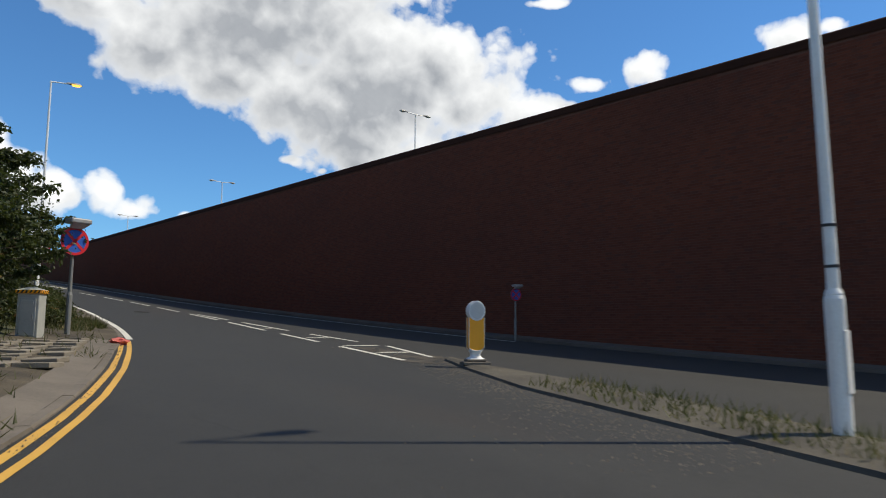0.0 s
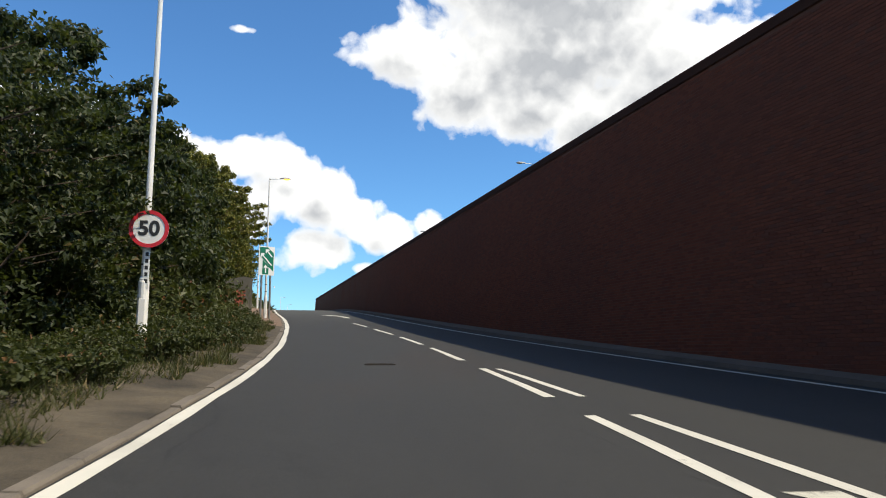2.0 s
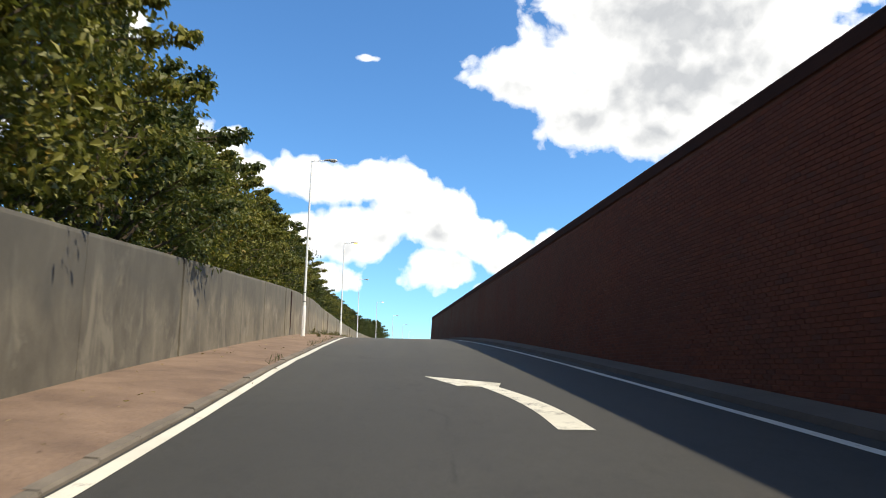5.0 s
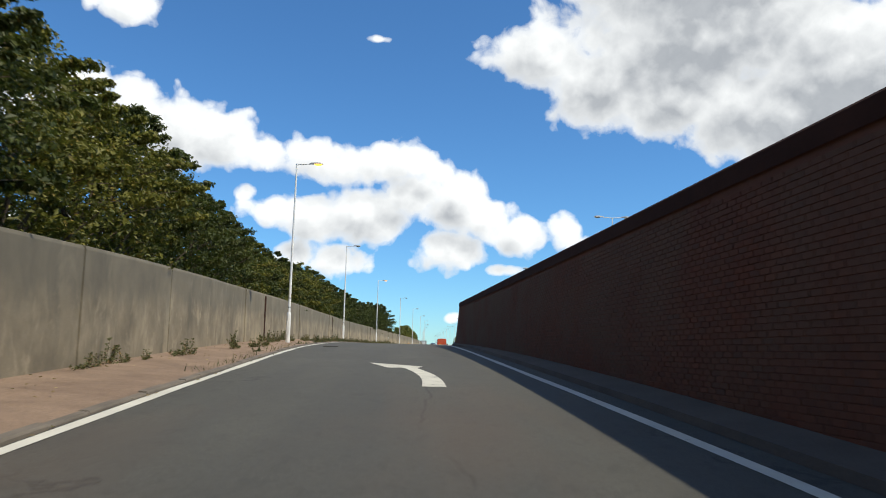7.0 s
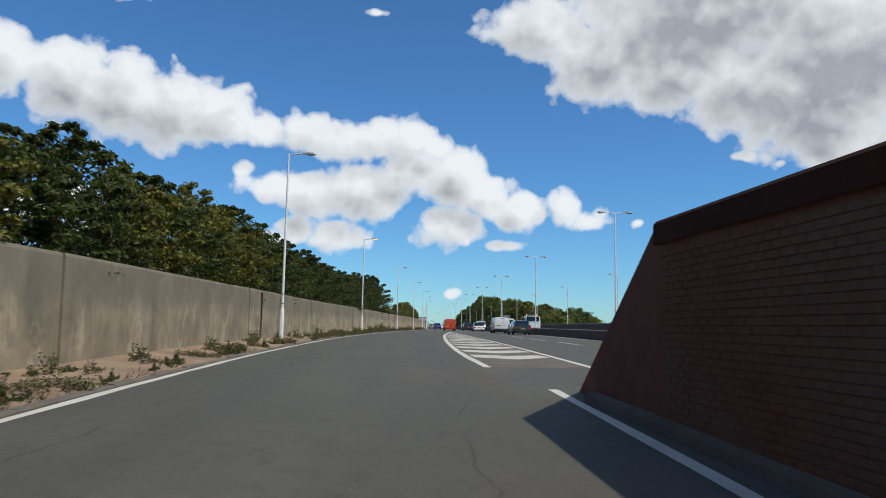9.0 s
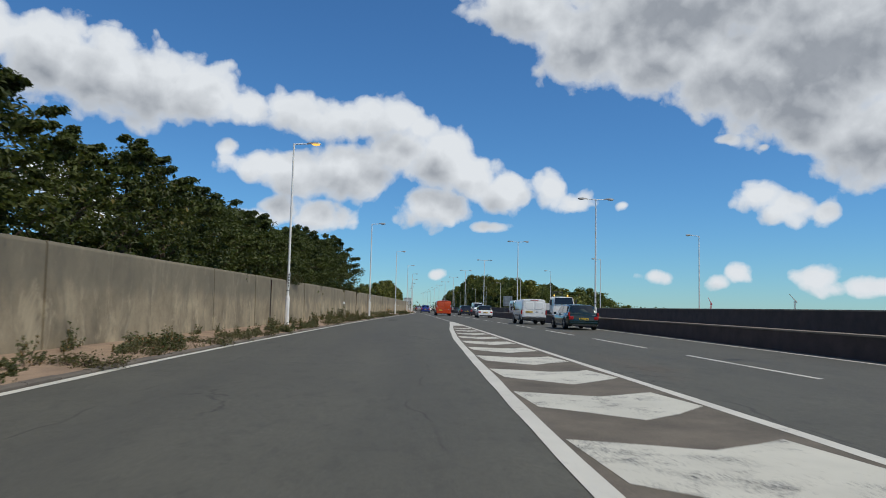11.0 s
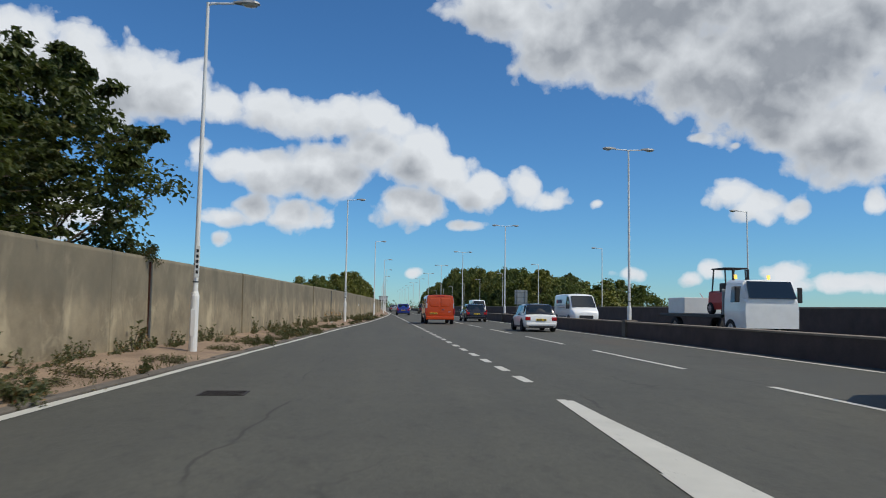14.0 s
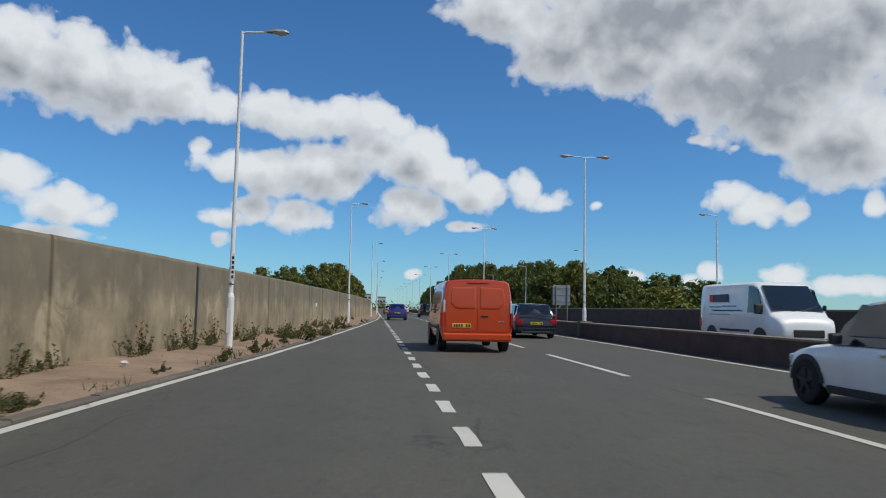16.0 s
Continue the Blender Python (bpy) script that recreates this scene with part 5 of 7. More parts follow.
protos = [
    tree(1, 8.0, 5.6, 24000, 0.072, LEAF_A, "dense dark green leafy tree behind the wall", clumps=125, low=0.27),
    tree(2, 8.0, 5.4, 24000, 0.072, LEAF_B, "yellowish green leafy tree behind the wall", clumps=125, low=0.27),
    tree(3, 8.0, 5.8, 20000, 0.092, LEAF_C, "deep green leafy tree with layered branches", clumps=110, low=0.30),
    tree(4, 8.0, 5.2, 15000, 0.092, LEAF_A, "dark green leafy tree with an uneven top", clumps=100, low=0.30),
    tree(5, 8.0, 5.4, 15000, 0.092, LEAF_B, "olive green leafy tree with yellowing leaves", clumps=110, low=0.30),
    tree(6, 8.0, 5.8, 3000, 0.165, LEAF_C, "dark green tree in the second row behind the wall", clumps=44),
    tree(7, 8.0, 5.6, 21000, 0.066, LEAF_SHADE, "green leafy tree on the roadside bank, darkened for shade", clumps=125, low=0.27),
]
high = lambda y: float(np.interp(y, [-215, -197, -190, -184, -176, -170, -160, -151, -143, -135, -125, -112, -104, -90, -75, -60, -52, -45, -38, -32, -24, -16],
                                 [5.4, 6.2, 7.4, 8.6, 8.9, 8.7, 10.2, 9.8, 7.8, 7.8, 7.8, 7.0, 6.0, 5.8, 6.3, 6.2, 5.9, 5.8, 6.2, 6.5, 6.3, 6.3]))
spots = []
rng = np.random.default_rng(7)
y = -214.0
while y < -15:
    h = high(y) * rng.uniform(0.86, 1.06)
    w = 5.6 * h / 8 * 0.5
    off = (lwx(y) - 0.7 - w * rng.uniform(0.75, 1.0)) if y > -168 else edge_x(y) - 2.4 - w * rng.uniform(0.75, 1.05) - max(0.0, (-196 - y) * 0.10) - (0.9 if -197 < y < -182 else 0.0)
    if -168 < y < -146:
        off = lwx(y) - 0.5 - w * rng.uniform(0.55, 0.75) - 2.2 * max(0.0, min(1.0, (-156 - y) / 5))
    if -182 < y < -168:
        off = -11.6 - rng.uniform(0, 1.2)
    spots.append((off, y, h))
    y += rng.uniform(3.0, 4.3)
spots += [(-9.3, -12.4, 7.1), (-10.6, -14.6, 6.6), (-10.4, -153.6, 10.2), (-13.0, -161.0, 10.2), (-13.4, -166.5, 9.8), (-12.2, -157.0, 10.6)]
y = -210.0
while y < -14:
    spots.append((edge_x(y) - 9.0 - rng.uniform(0, 2.5), y, -high(y) * rng.uniform(0.75, 0.92)))
    y += rng.uniform(4.5, 6.5)
first = [True] * 7
for k, (x, y, h) in enumerate(spots):
    if h < 0:
        pick, h = 5, -h
    elif y < -164:
        pick = 6
    elif y < -104:
        pick = int(rng.choice([0, 1, 1]))
    elif y < -60:
        pick = int(rng.choice([2, 3, 3, 4]))
    elif y < -30:
        pick = int(rng.choice([2, 2, 3]))
    else:
        pick = int(rng.choice([0, 2, 2]))
    sink = 0.35
    if y < -166 and pick != 5:
        sink, h = (0.35 + 0.24 * h, h * 1.22) if y < -184 else (0.35 + 0.42 * h, h * 1.40)
    s = h / 8
    wide = min(1.25, max(0.85, 1.0 + (0.9 - s) * 0.5)) * s
    m = pose(x, y, road_z(y) - sink, 0, 0, rng.uniform(0, 360)) @ Matrix.Diagonal((wide, wide, s, 1))
    if first[pick]:
        protos[pick].matrix_world = m
        first[pick] = False
    else:
        place(protos[pick], m)


def bush(seed, height, width, leaves, size, mat, label, name="bush", category="bush", group="bushes"):
    rng = np.random.default_rng(seed)
    b = thing(name, label, category, group)
    bm = bmesh.new()
    centres = []
    for k in range(26):
        ang, rr, u = rng.uniform(0, 2 * math.pi), width * 0.5 * rng.random() ** 0.5, rng.random()
        z = height * (0.12 + 0.80 * u * (1 - 0.5 * (2 * rr / width) ** 2))
        centres.append((math.cos(ang) * rr, math.sin(ang) * rr, z, width * rng.uniform(0.10, 0.18)))
        tube(bm, [((math.cos(ang) * rr * 0.2, math.sin(ang) * rr * 0.2, -0.2), 0.018), ((math.cos(ang) * rr * 0.7, math.sin(ang) * rr * 0.7, z * 0.6), 0.012), ((math.cos(ang) * rr, math.sin(ang) * rr, z), 0.005)], 4, False)
    tagged(part("stem_cluster", bm, BARK, b), kind="stuff")
    leaf_mesh("foliage", centres, 1.0, leaves, size, mat, rng, 0.3, b)
    return b


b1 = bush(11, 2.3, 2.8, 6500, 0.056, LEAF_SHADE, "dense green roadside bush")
b2 = bush(12, 1.5, 2.2, 4200, 0.050, LEAF_RED, "low bramble bush with some red-brown leaves", "bramble")
b3 = bush(13, 0.55, 1.6, 1150, 0.052, LEAF_DRY, "low spreading green groundcover plant", "groundcover", "plant")
b4 = bush(14, 0.50, 1.9, 3000, 0.045, leaf_material("ground_ivy_leaves", (0.014, 0.022, 0.006), (0.060, 0.070, 0.018), (0.12, 0.06, 0.02), 0.05), "low dark ivy and bramble groundcover on the verge", "groundcover", "plant")
used = set()


def plant(src, x, y, z, s, turn=None):
    if y < -199.8 and x > edge_x(y) - 3.2 and src.name.split(".")[0] in ("groundcover", "bush"):
        return None
    m = pose(x, y, z, 0, 0, random.uniform(0, 360) if turn is None else turn) @ Matrix.Diagonal((s, s, s * random.uniform(0.85, 1.15), 1))
    if src.name not in used:
        used.add(src.name)
        src.matrix_world = m
        return src
    return place(src, m)


for y in span(-213, -171, 2.6):
    if y > -182:
        continue
    e, z = edge_x(y), road_z(y)
    w = 1 if y < -196 else max(0.45, 1 - (y + 196) / 20)
    a = e - 0.36 - 3.3 * w
    plant(b1, a - (1.9 if y > -199 else 2.9) + random.uniform(-0.5, 0.5), y + random.uniform(-0.8, 0.8), z + 0.3, random.uniform(0.9, 1.25))
    plant(b3, a - 0.35 + random.uniform(-0.4, 0.4), y + random.uniform(-0.9, 0.9), z + 0.22, random.uniform(0.8, 1.2))
    for q in (0.8, 1.6, 2.4):
        plant(b3, a - 0.2 + q * 0.25 * w + random.uniform(-0.5, 0.3), y + q + random.uniform(-0.5, 0.5), z + 0.14, random.uniform(0.45, 0.8))
    if y > -200:
        plant(b3, a + 0.1 + random.uniform(-0.3, 0.3), y + random.uniform(-0.9, 0.9) + 1.2, z + 0.2, random.uniform(0.6, 0.9))
for y in span(-214, -172, 1.0):
    w = 1 if y < -196 else max(0.45, 1 - (y + 196) / 20)
    for q in ((1.9, 2.7, 3.5) if y < -190 else (3.0, 3.8)):
        plant(b4, edge_x(y) - 0.36 - q * w + random.uniform(-0.4, 0.4), y + random.uniform(-0.5, 0.5), road_z(y) + 0.14 + 0.05 * q, random.uniform(0.6, 1.05))
for x, y, s in ((-7.7, -171.2, 0.55), (-8.5, -171.5, 0.7), (-9.4, -171.9, 0.85), (-10.6, -172.0, 1.1), (-8.1, -173.4, 0.65), (-9.1, -174.3, 0.85), (-10.3, -175.0, 1.1), (-7.8, -175.8, 0.5), (-8.7, -177.2, 0.7), (-9.7, -178.3, 1.0), (-8.5, -180.2, 0.65), (-9.0, -171.0, 1.0), (-9.6, -171.3, 1.1), (-11.0, -178.0, 1.3), (-11.6, -174.5, 1.4), (-9.6, -181.6, 1.1)):
    plant(b2, x, y, road_z(y) + 0.2, s * (1.25 if x > -8.6 else 1.6))
for x, y, s in ((-8.3, -178.6, 0.8), (-8.6, -176.2, 0.7), (-9.6, -166.4, 1.2), (-10.6, -167.0, 1.7), (-12.2, -168.4, 1.9), (-13.6, -170.5, 2.0), (-9.8, -163.6, 1.3), (-12.6, -172.5, 1.5), (-13.4, -176.0, 1.6), (-12.4, -179.5, 1.4)):
    plant(b1, x, y, road_z(y) + 0.1, s)
# thin shrubs behind the parapet past the last tree, and ivy hanging over it
for y, s in ((-7.0, 0.6), (-4.6, 0.5), (-1.0, 0.35)):
    plant(b2, lwx(y) - 1.0, y, left_top(y) - 0.55, s)
for y, s in ((-38.6, 0.5), (-37.2, 0.6), (-19.5, 0.4), (-12.0, 0.45)):
    plant(b2, lwx(y) - 0.40, y, left_top(y) - 0.25, s)


def weed(seed, height, mat, label, yellow=False, along=0.4):
    """A straggling row of upright stems along the wall's foot."""
    rng = np.random.default_rng(seed)
    w = thing("weed", label, "weed", "weeds along the wall")
    bm = bmesh.new()
    centres = []
    for k in range(int(rng.integers(15, 20))):
        ry = rng.normal() * along
        top = height * rng.uniform(0.25, 1.0) ** 1.3 * math.exp(-(ry / along) ** 2 * 0.3)
        tip = (rng.normal() * 0.16 * height, ry + rng.normal() * 0.28 * height, top)
        root = (rng.normal() * 0.05, ry, -0.05)
        tube(bm, [(root, 0.006), (tuple(root[q] + (tip[q] - root[q]) * 0.5 for q in range(3)), 0.005), (tip, 0.002)], 4, False)
        for u in (0.2, 0.4, 0.6, 0.8, 1.0):
            centres.append((root[0] + (tip[0] - root[0]) * u, root[1] + (tip[1] - root[1]) * u, tip[2] * u, 0.075 * (1.15 - 0.75 * u)))
    tagged(part("stalk_growth", bm, BARK, w, "thin dry stalks"), kind="stuff")
    leaf_mesh("leaves", centres, 1.0, 480, 0.028, mat, rng, 0.1, w)
    if yellow:
        leaf_mesh("flowers", [c for c in centres if c[2] > height * 0.4], 0.8, 60, 0.02, BOLLARD_YELLOW, rng, 0.5, w, "small yellow flowers")
    return w


w1 = weed(21, 0.58, LEAF_DRY, "tall straggly weed growing at the wall's foot")
w2 = weed(22, 0.45, LEAF_DRY, "small green weed in the kerb joint")
w3 = weed(23, 0.35, LEAF_RED, "low reddish dry weed on the footway")
w4 = weed(24, 0.95, LEAF_DRY, "tall weed with small yellow flowers by the wall", True)
r2 = random.Random(5)
for y in span(-160, 60, 1.15):
    dens_here = float(np.interp(y, [-160, -125, -105, -60, -30, 10, 60], [0.0, 0.08, 0.40, 0.5, 0.8, 0.66, 0.5]))
    for kind, x in ((w1, lwx(y) + r2.uniform(0.15, 0.4)), (w2, lwx(y) + r2.uniform(0.2, 1.3)), (w3, edge_x(y) - r2.uniform(0.20, 0.6))):
        if r2.random() < dens_here * (0.55 if kind is w1 and y < -30 else 0.8):
            plant(kind, x, y + r2.uniform(-0.5, 0.5), road_z(y) + (0.12 if kind is not w3 else 0.06), r2.uniform(0.55, 1.25) * (1.25 if kind is w1 and -34 < y < -12 else 0.85), r2.choice((0, 180)) + r2.uniform(-10, 10) + 3)
for y in (14.5, 17.0, 19.2, 21.5):
    plant(w4, lwx(y) + 0.3, y, road_z(y) + 0.15, 0.9, 0)
for x, y, s in ((-7.3, -47.5, 0.8), (-8.3, -57.6, 0.9), (-8.5, -66.5, 0.8), (-4.35, -3.2, 0.9), (-2.35, 24.2, 1.1), (-6.9, -42.3, 0.6), (-5.6, -20.6, 0.8), (-8.5, -84.2, 0.9), (-1.9, 28.0, 0.8)):
    plant(b3, x - 0.2, y, road_z(y) + 0.02, s * 0.75)

b5 = bush(15, 0.26, 1.3, 900, 0.034, leaf_material("withered_weeds", (0.070, 0.055, 0.028), (0.170, 0.135, 0.070), (0.10, 0.11, 0.04), 0.3), "low withered brown weeds along the kerb", "withered_weed", "weed")
for y in span(-96, 8, 1.3):
    if r2.random() < float(np.interp(y, [-96, -50, -30, 8], [0.25, 0.45, 0.9, 0.5])):
        plant(b5, edge_x(y) - r2.uniform(0.3, 0.75), y, road_z(y) + 0.06, r2.uniform(0.4, 0.85))

# grass on the first verge, one field of blades
rng = np.random.default_rng(31)
gv, gf = [], []
for _ in range(70000):
    y = rng.uniform(-216, -166)
    w = 1 if y < -196 else max(0.45, 1 - (y + 196) / 20)
    far = rng.uniform(0.0, 5.0 * w) if rng.random() < 0.8 else rng.uniform(0.0, 0.5)
    x = edge_x(y) - 0.30 - far
    if y < -200.5 and far < 2.6 and rng.random() < 0.93:
        continue
    cover = 0.55 * noise.noise((x * 0.8, y * 0.5, 0.7)) + 0.25 * noise.noise((x * 3, y * 2, 0.2))
    if cover < 0.30 - 0.42 * far / w:
        continue
    z = road_z(y) + 0.06 + min(0.15, far * 0.09) + max(0.0, far - 2.0 * w) * 0.14
    h, ang = rng.uniform(0.05, 0.14) + (rng.uniform(0, 0.22) if rng.random() < 0.16 else 0.0), rng.uniform(0, 6.28)
    dx, dy = math.cos(ang) * 0.010, math.sin(ang) * 0.012
    lx, ly = rng.normal() * 0.08, rng.normal() * 0.08
    n0 = len(gv)
    gv += [(x - dx, y - dy, z), (x + dx, y + dy, z), (x + lx, y + ly, z + h)]
    gf.append((n0, n0 + 1, n0 + 2))
tagged(mesh_part("grass", gv, gf, DRY_GRASS), "patchy dry grass on the verge", "grass", kind="stuff")
gv, gf = [], []
for _ in range(9000):
    y = rng.uniform(-232, -212.5) if rng.random() < 0.35 else rng.uniform(-150, 60)
    if y < -200:
        m, hw = island_half(y)
        x, z = m + rng.uniform(-hw, hw) * 0.9, road_z(y) + 0.06
    else:
        if noise.noise((y * 0.35, 0.3, 0)) < 0.05 or rng.random() < (0.6 if y < -100 else 0.2):
            continue
        x, z = edge_x(y) - 0.14 - abs(rng.normal()) * 0.14, road_z(y) + 0.04
    h, ang = rng.uniform(0.04, 0.20), rng.uniform(0, 6.28)
    dx, dy = math.cos(ang) * 0.010, math.sin(ang) * 0.010
    n0 = len(gv)
    gv += [(x - dx, y - dy, z), (x + dx, y + dy, z), (x + rng.normal() * 0.07, y + rng.normal() * 0.07, z + h)]
    gf.append((n0, n0 + 1, n0 + 2))
tagged(mesh_part("grass", gv, gf, DRY_GRASS), "dry grass tufts along the kerb joints", "grass", kind="stuff")

# ---- distance ----
f1 = tree(41, 9.0, 8.0, 8000, 0.20, LEAF_FAR, "distant dark green roadside tree", clumps=70, low=0.05, flat=0.2, squash=0.8)
f2 = tree(42, 9.0, 7.0, 7500, 0.20, LEAF_FAR_B, "distant olive green roadside tree", clumps=64, low=0.05, flat=0.2, squash=0.8)
f3 = tree(43, 10.0, 3.4, 4500, 0.18, LEAF_C, "distant narrow conifer-like tree", clumps=40, low=0.1)
rr = random.Random(9)
fused = set()


def far_tree(src, x, y, z, s, sz):
    m = pose(x, y, z, 0, 0, rr.uniform(0, 360)) @ Matrix.Diagonal((s, s, sz, 1))
    if src.name not in fused:
        fused.add(src.name)
        src.matrix_world = m
    else:
        place(src, m)


belt_top = lambda y: float(np.interp(y, [62, 80, 90, 97, 105, 120, 158, 200, 245, 300, 420], [3.6, 5.0, 6.0, 4.8, 9.2, 8.6, 11.0, 13.0, 15.0, 13.0, 11.0]))
for k in range(60):
    y = 66 + k * 5.8 + rr.uniform(-2, 2)
    top = belt_top(y) * rr.uniform(0.88, 1.08)
    if y < 84 or 92 < y < 101:
        continue
    far_tree(rr.choice((f1, f2)), 28.0 + rr.uniform(0, 4), y, -5.0, rr.uniform(0.95, 1.35), (top + 5.0) / 9)
    if k < 14:
        far_tree(rr.choice((f1, f2)), 35 + rr.uniform(0, 10), y + 3, -6.5, rr.uniform(1.6, 2.2), (top * 0.85 + 6.3) / 9)
far_tree(f3, 27, 128, -6.5, 1.5, 1.55)
far_tree(f3, 34.5, 101, -7.5, 1.7, 1.56)
for x, y, top in ((-13.5, 92, 5.6), (-11.0, 96, 6.0), (-8.5, 100, 6.4), (-6.6, 108, 7.2), (-5.6, 114, 7.6), (-5.0, 122, 7.8), (-4.6, 131, 7.4), (-4.4, 140, 6.8), (-4.2, 150, 6.4), (-4.4, 162, 6.2), (-4.6, 176, 6.4), (-5.0, 190, 6.0), (-5.0, 205, 6.4)):
    far_tree(f2 if y != 96 else f1, x - 0.8, y, -2.5, rr.uniform(0.75, 0.95), (top + 2.5) / 9)
for k in range(9):
    far_tree(rr.choice((f1, f2)), -11 - rr.uniform(0, 7), 125 + k * 10, -2.2, rr.uniform(0.8, 1.1), rr.uniform(0.75, 0.95))
for x, y, h in ((-24, 150, 1.0), (-22.5, 151, 0.9), (-20, 140, 0.6)):
    far_tree(f3, x, y, -3.5, 1.0, h)
# a far wood along the horizon, and low hedges over the far parapet
centres = []
for k in range(150):
    az = radians(rr.uniform(9, 24.5))
    d = rr.uniform(330, 420)
    centres.append((math.sin(az) * d, math.cos(az) * d, rr.uniform(-6, 3.0 + 2.5 * noise.noise((az * 25, 0, 0))), rr.uniform(3.0, 5.0)))
for az_deg in (27.6, 29.6, 30.6, 33.6, 36.0, 21.3, 22.2):
    for k in range(6):
        az, d = radians(az_deg + rr.uniform(-0.45, 0.45)), 300
        centres.append((math.sin(az) * d, math.cos(az) * d, rr.uniform(-4, 1.6), 2.2))
for k in range(70):
    az = radians(rr.uniform(25, 60))
    centres.append((math.sin(az) * 420, math.cos(az) * 420, rr.uniform(-7, -0.5), 4.0))
for k in range(120):
    az = radians(rr.uniform(-9, 9))
    centres.append((math.sin(az) * 640, math.cos(az) * 640, rr.uniform(-7, 3.0), 6.0))
for k in range(60):
    centres.append((24.5 + rr.uniform(0, 2), -70 + rr.uniform(-7, 7) , rr.uniform(-1.5, 1.6), 0.9))
wood = leaf_mesh("far_woods", centres, 1.0, 26000, 0.75, LEAF_FAR, np.random.default_rng(77), 0.3)
tagged(wood, "dark distant woods and hedges along the horizon", "woods", kind="stuff")

# distant tower blocks straight ahead and cranes to the right
FAR_WALLS = varied("distant_pale_render", (0.50, 0.49, 0.47), 0.1, 0.9, 0, 0.2, 2, 0.0)
for x, y, w, h in ((-9, 690, 12, 13), (6, 720, 9, 11), (-24, 700, 14, 8)):
    t = thing("tower_block", "pale distant tower block on the horizon", "building", "distant buildings", pose(x, y, -8))
    bm = bmesh.new()
    box(bm, -w / 2, -5, 0, w / 2, 5, h + 8, 0.1)
    part("wall", bm, FAR_WALLS, t)
    bm = bmesh.new()
    box(bm, -w / 2 - 0.3, -5.3, h + 8, w / 2 + 0.3, 5.3, h + 8.6)
    part("roof", bm, GREY_POST, t)
    for f in range(2, int((h + 8) / 3)):
        for c in range(3):
            bm = bmesh.new()
            u = -w / 2 + w * (c + 0.5) / 3
            box(bm, u - w * 0.11, -5.06, f * 3 - 0.8, u + w * 0.11, -5.0, f * 3 + 0.7)
            part("window", bm, DARK_METAL, t)
CRANE = varied("distant_crane_paint", (0.45, 0.42, 0.40), 0.1, 0.6, 0, 1, 5, 0.0)
for az, d, h, tilt, red in ((33.0, 620, 19, 0.55, False), (26.4, 700, 17, 0.35, True)):
    x, y = math.sin(radians(az)) * d, math.cos(radians(az)) * d
    c = thing("crane", "thin distant construction crane on the skyline", "crane", "cranes", pose(x, y, -8.3))
    bm = bmesh.new()
    for sx in (-0.5, 0.5):
        tube(bm, [((sx, 0, 0), 0.28), ((sx, 0, h + 4), 0.28)], 5)
    for k in range(10):
        z = (h + 4) * k / 10
        tube(bm, [((-0.5, 0, z), 0.14), ((0.5, 0, z + (h + 4) / 10), 0.14)], 4)
    part("mast", bm, SIGN_RED if red else CRANE, c)
    bm = bmesh.new()
    tube(bm, [((4 * tilt, 0, h + 2), 0.35), ((-9 * tilt, 0, h + 10), 0.18)], 5)
    tube(bm, [((4 * tilt, 0, h + 2.9), 0.2), ((-9 * tilt, 0, h + 10), 0.15)], 5)
    part("jib", bm, SIGN_RED if red else CRANE, c)

# dry leaves and grit on the footway and in the channel
rng = np.random.default_rng(55)
gv, gf = [], []
for _ in range(1700):
    y = rng.uniform(-168, 30)
    x = edge_x(y) - 0.4 - rng.random() * 1.55 if rng.random() < 0.75 else edge_x(y) - rng.random() * 0.3 + 0.1
    if noise.noise((y * 0.5, x, 8)) < -0.1:
        continue
    d = (edge_x(y) - x)
    z = road_z(y) + (0.135 + 0.04 * min(1.0, max(0.0, d - 0.4)) if d > 0.36 else 0.125 if d > 0.2 else 0.012)
    s, a = rng.uniform(0.015, 0.045), rng.uniform(0, 6.28)
    n0 = len(gv)
    for q, w in ((0, 1.0), (1.6, 0.55), (3.14, 1.0), (4.7, 0.55)):
        gv.append((x + math.cos(a + q) * s * w, y + math.sin(a + q) * s * w, z + rng.uniform(0.0, 0.025)))
    gf.append((n0, n0 + 1, n0 + 2, n0 + 3))
LITTER = leaf_material("fallen_leaves", (0.10, 0.06, 0.025), (0.30, 0.22, 0.10), (0.42, 0.34, 0.14), 0.2)
tagged(mesh_part("fallen_leaves", gv, gf, LITTER), "scattered dry fallen leaves and grit", "leaves", kind="stuff")

# loose grit and stones swept against the island and the verge's edge
rng = np.random.default_rng(55)
gv, gf = [], []
for _ in range(4200):
    if rng.random() < 0.75:
        y = rng.uniform(-217, -204.4)
        mid_i, hw = island_half(min(y, -208.4))
        x = mid_i - hw - abs(rng.normal()) * (0.5 if y > -214 else 0.9) + (0.0 if y < -208.5 else rng.uniform(0, 0.9))
        z = road_z(y)
    else:
        y = rng.uniform(-214, -172)
        x, z = edge_x(y) - rng.uniform(0.0, 0.28), road_z(y) + 0.005
    r = rng.uniform(0.004, 0.018)
    n0 = len(gv)
    k = rng.uniform(0.6, 1.3, 5)
    gv += [(x - r * k[0], y, z), (x + r * k[1] * 0.5, y - r * k[2], z), (x + r * k[3] * 0.6, y + r * k[4], z), (x + r * 0.1, y, z + r * 0.9)]
    gf += [(n0, n0 + 1, n0 + 3), (n0 + 1, n0 + 2, n0 + 3), (n0 + 2, n0, n0 + 3)]
tagged(mesh_part("gravel", gv, gf, KERB), "loose grit and small stones on the road's edge", "gravel", kind="stuff")


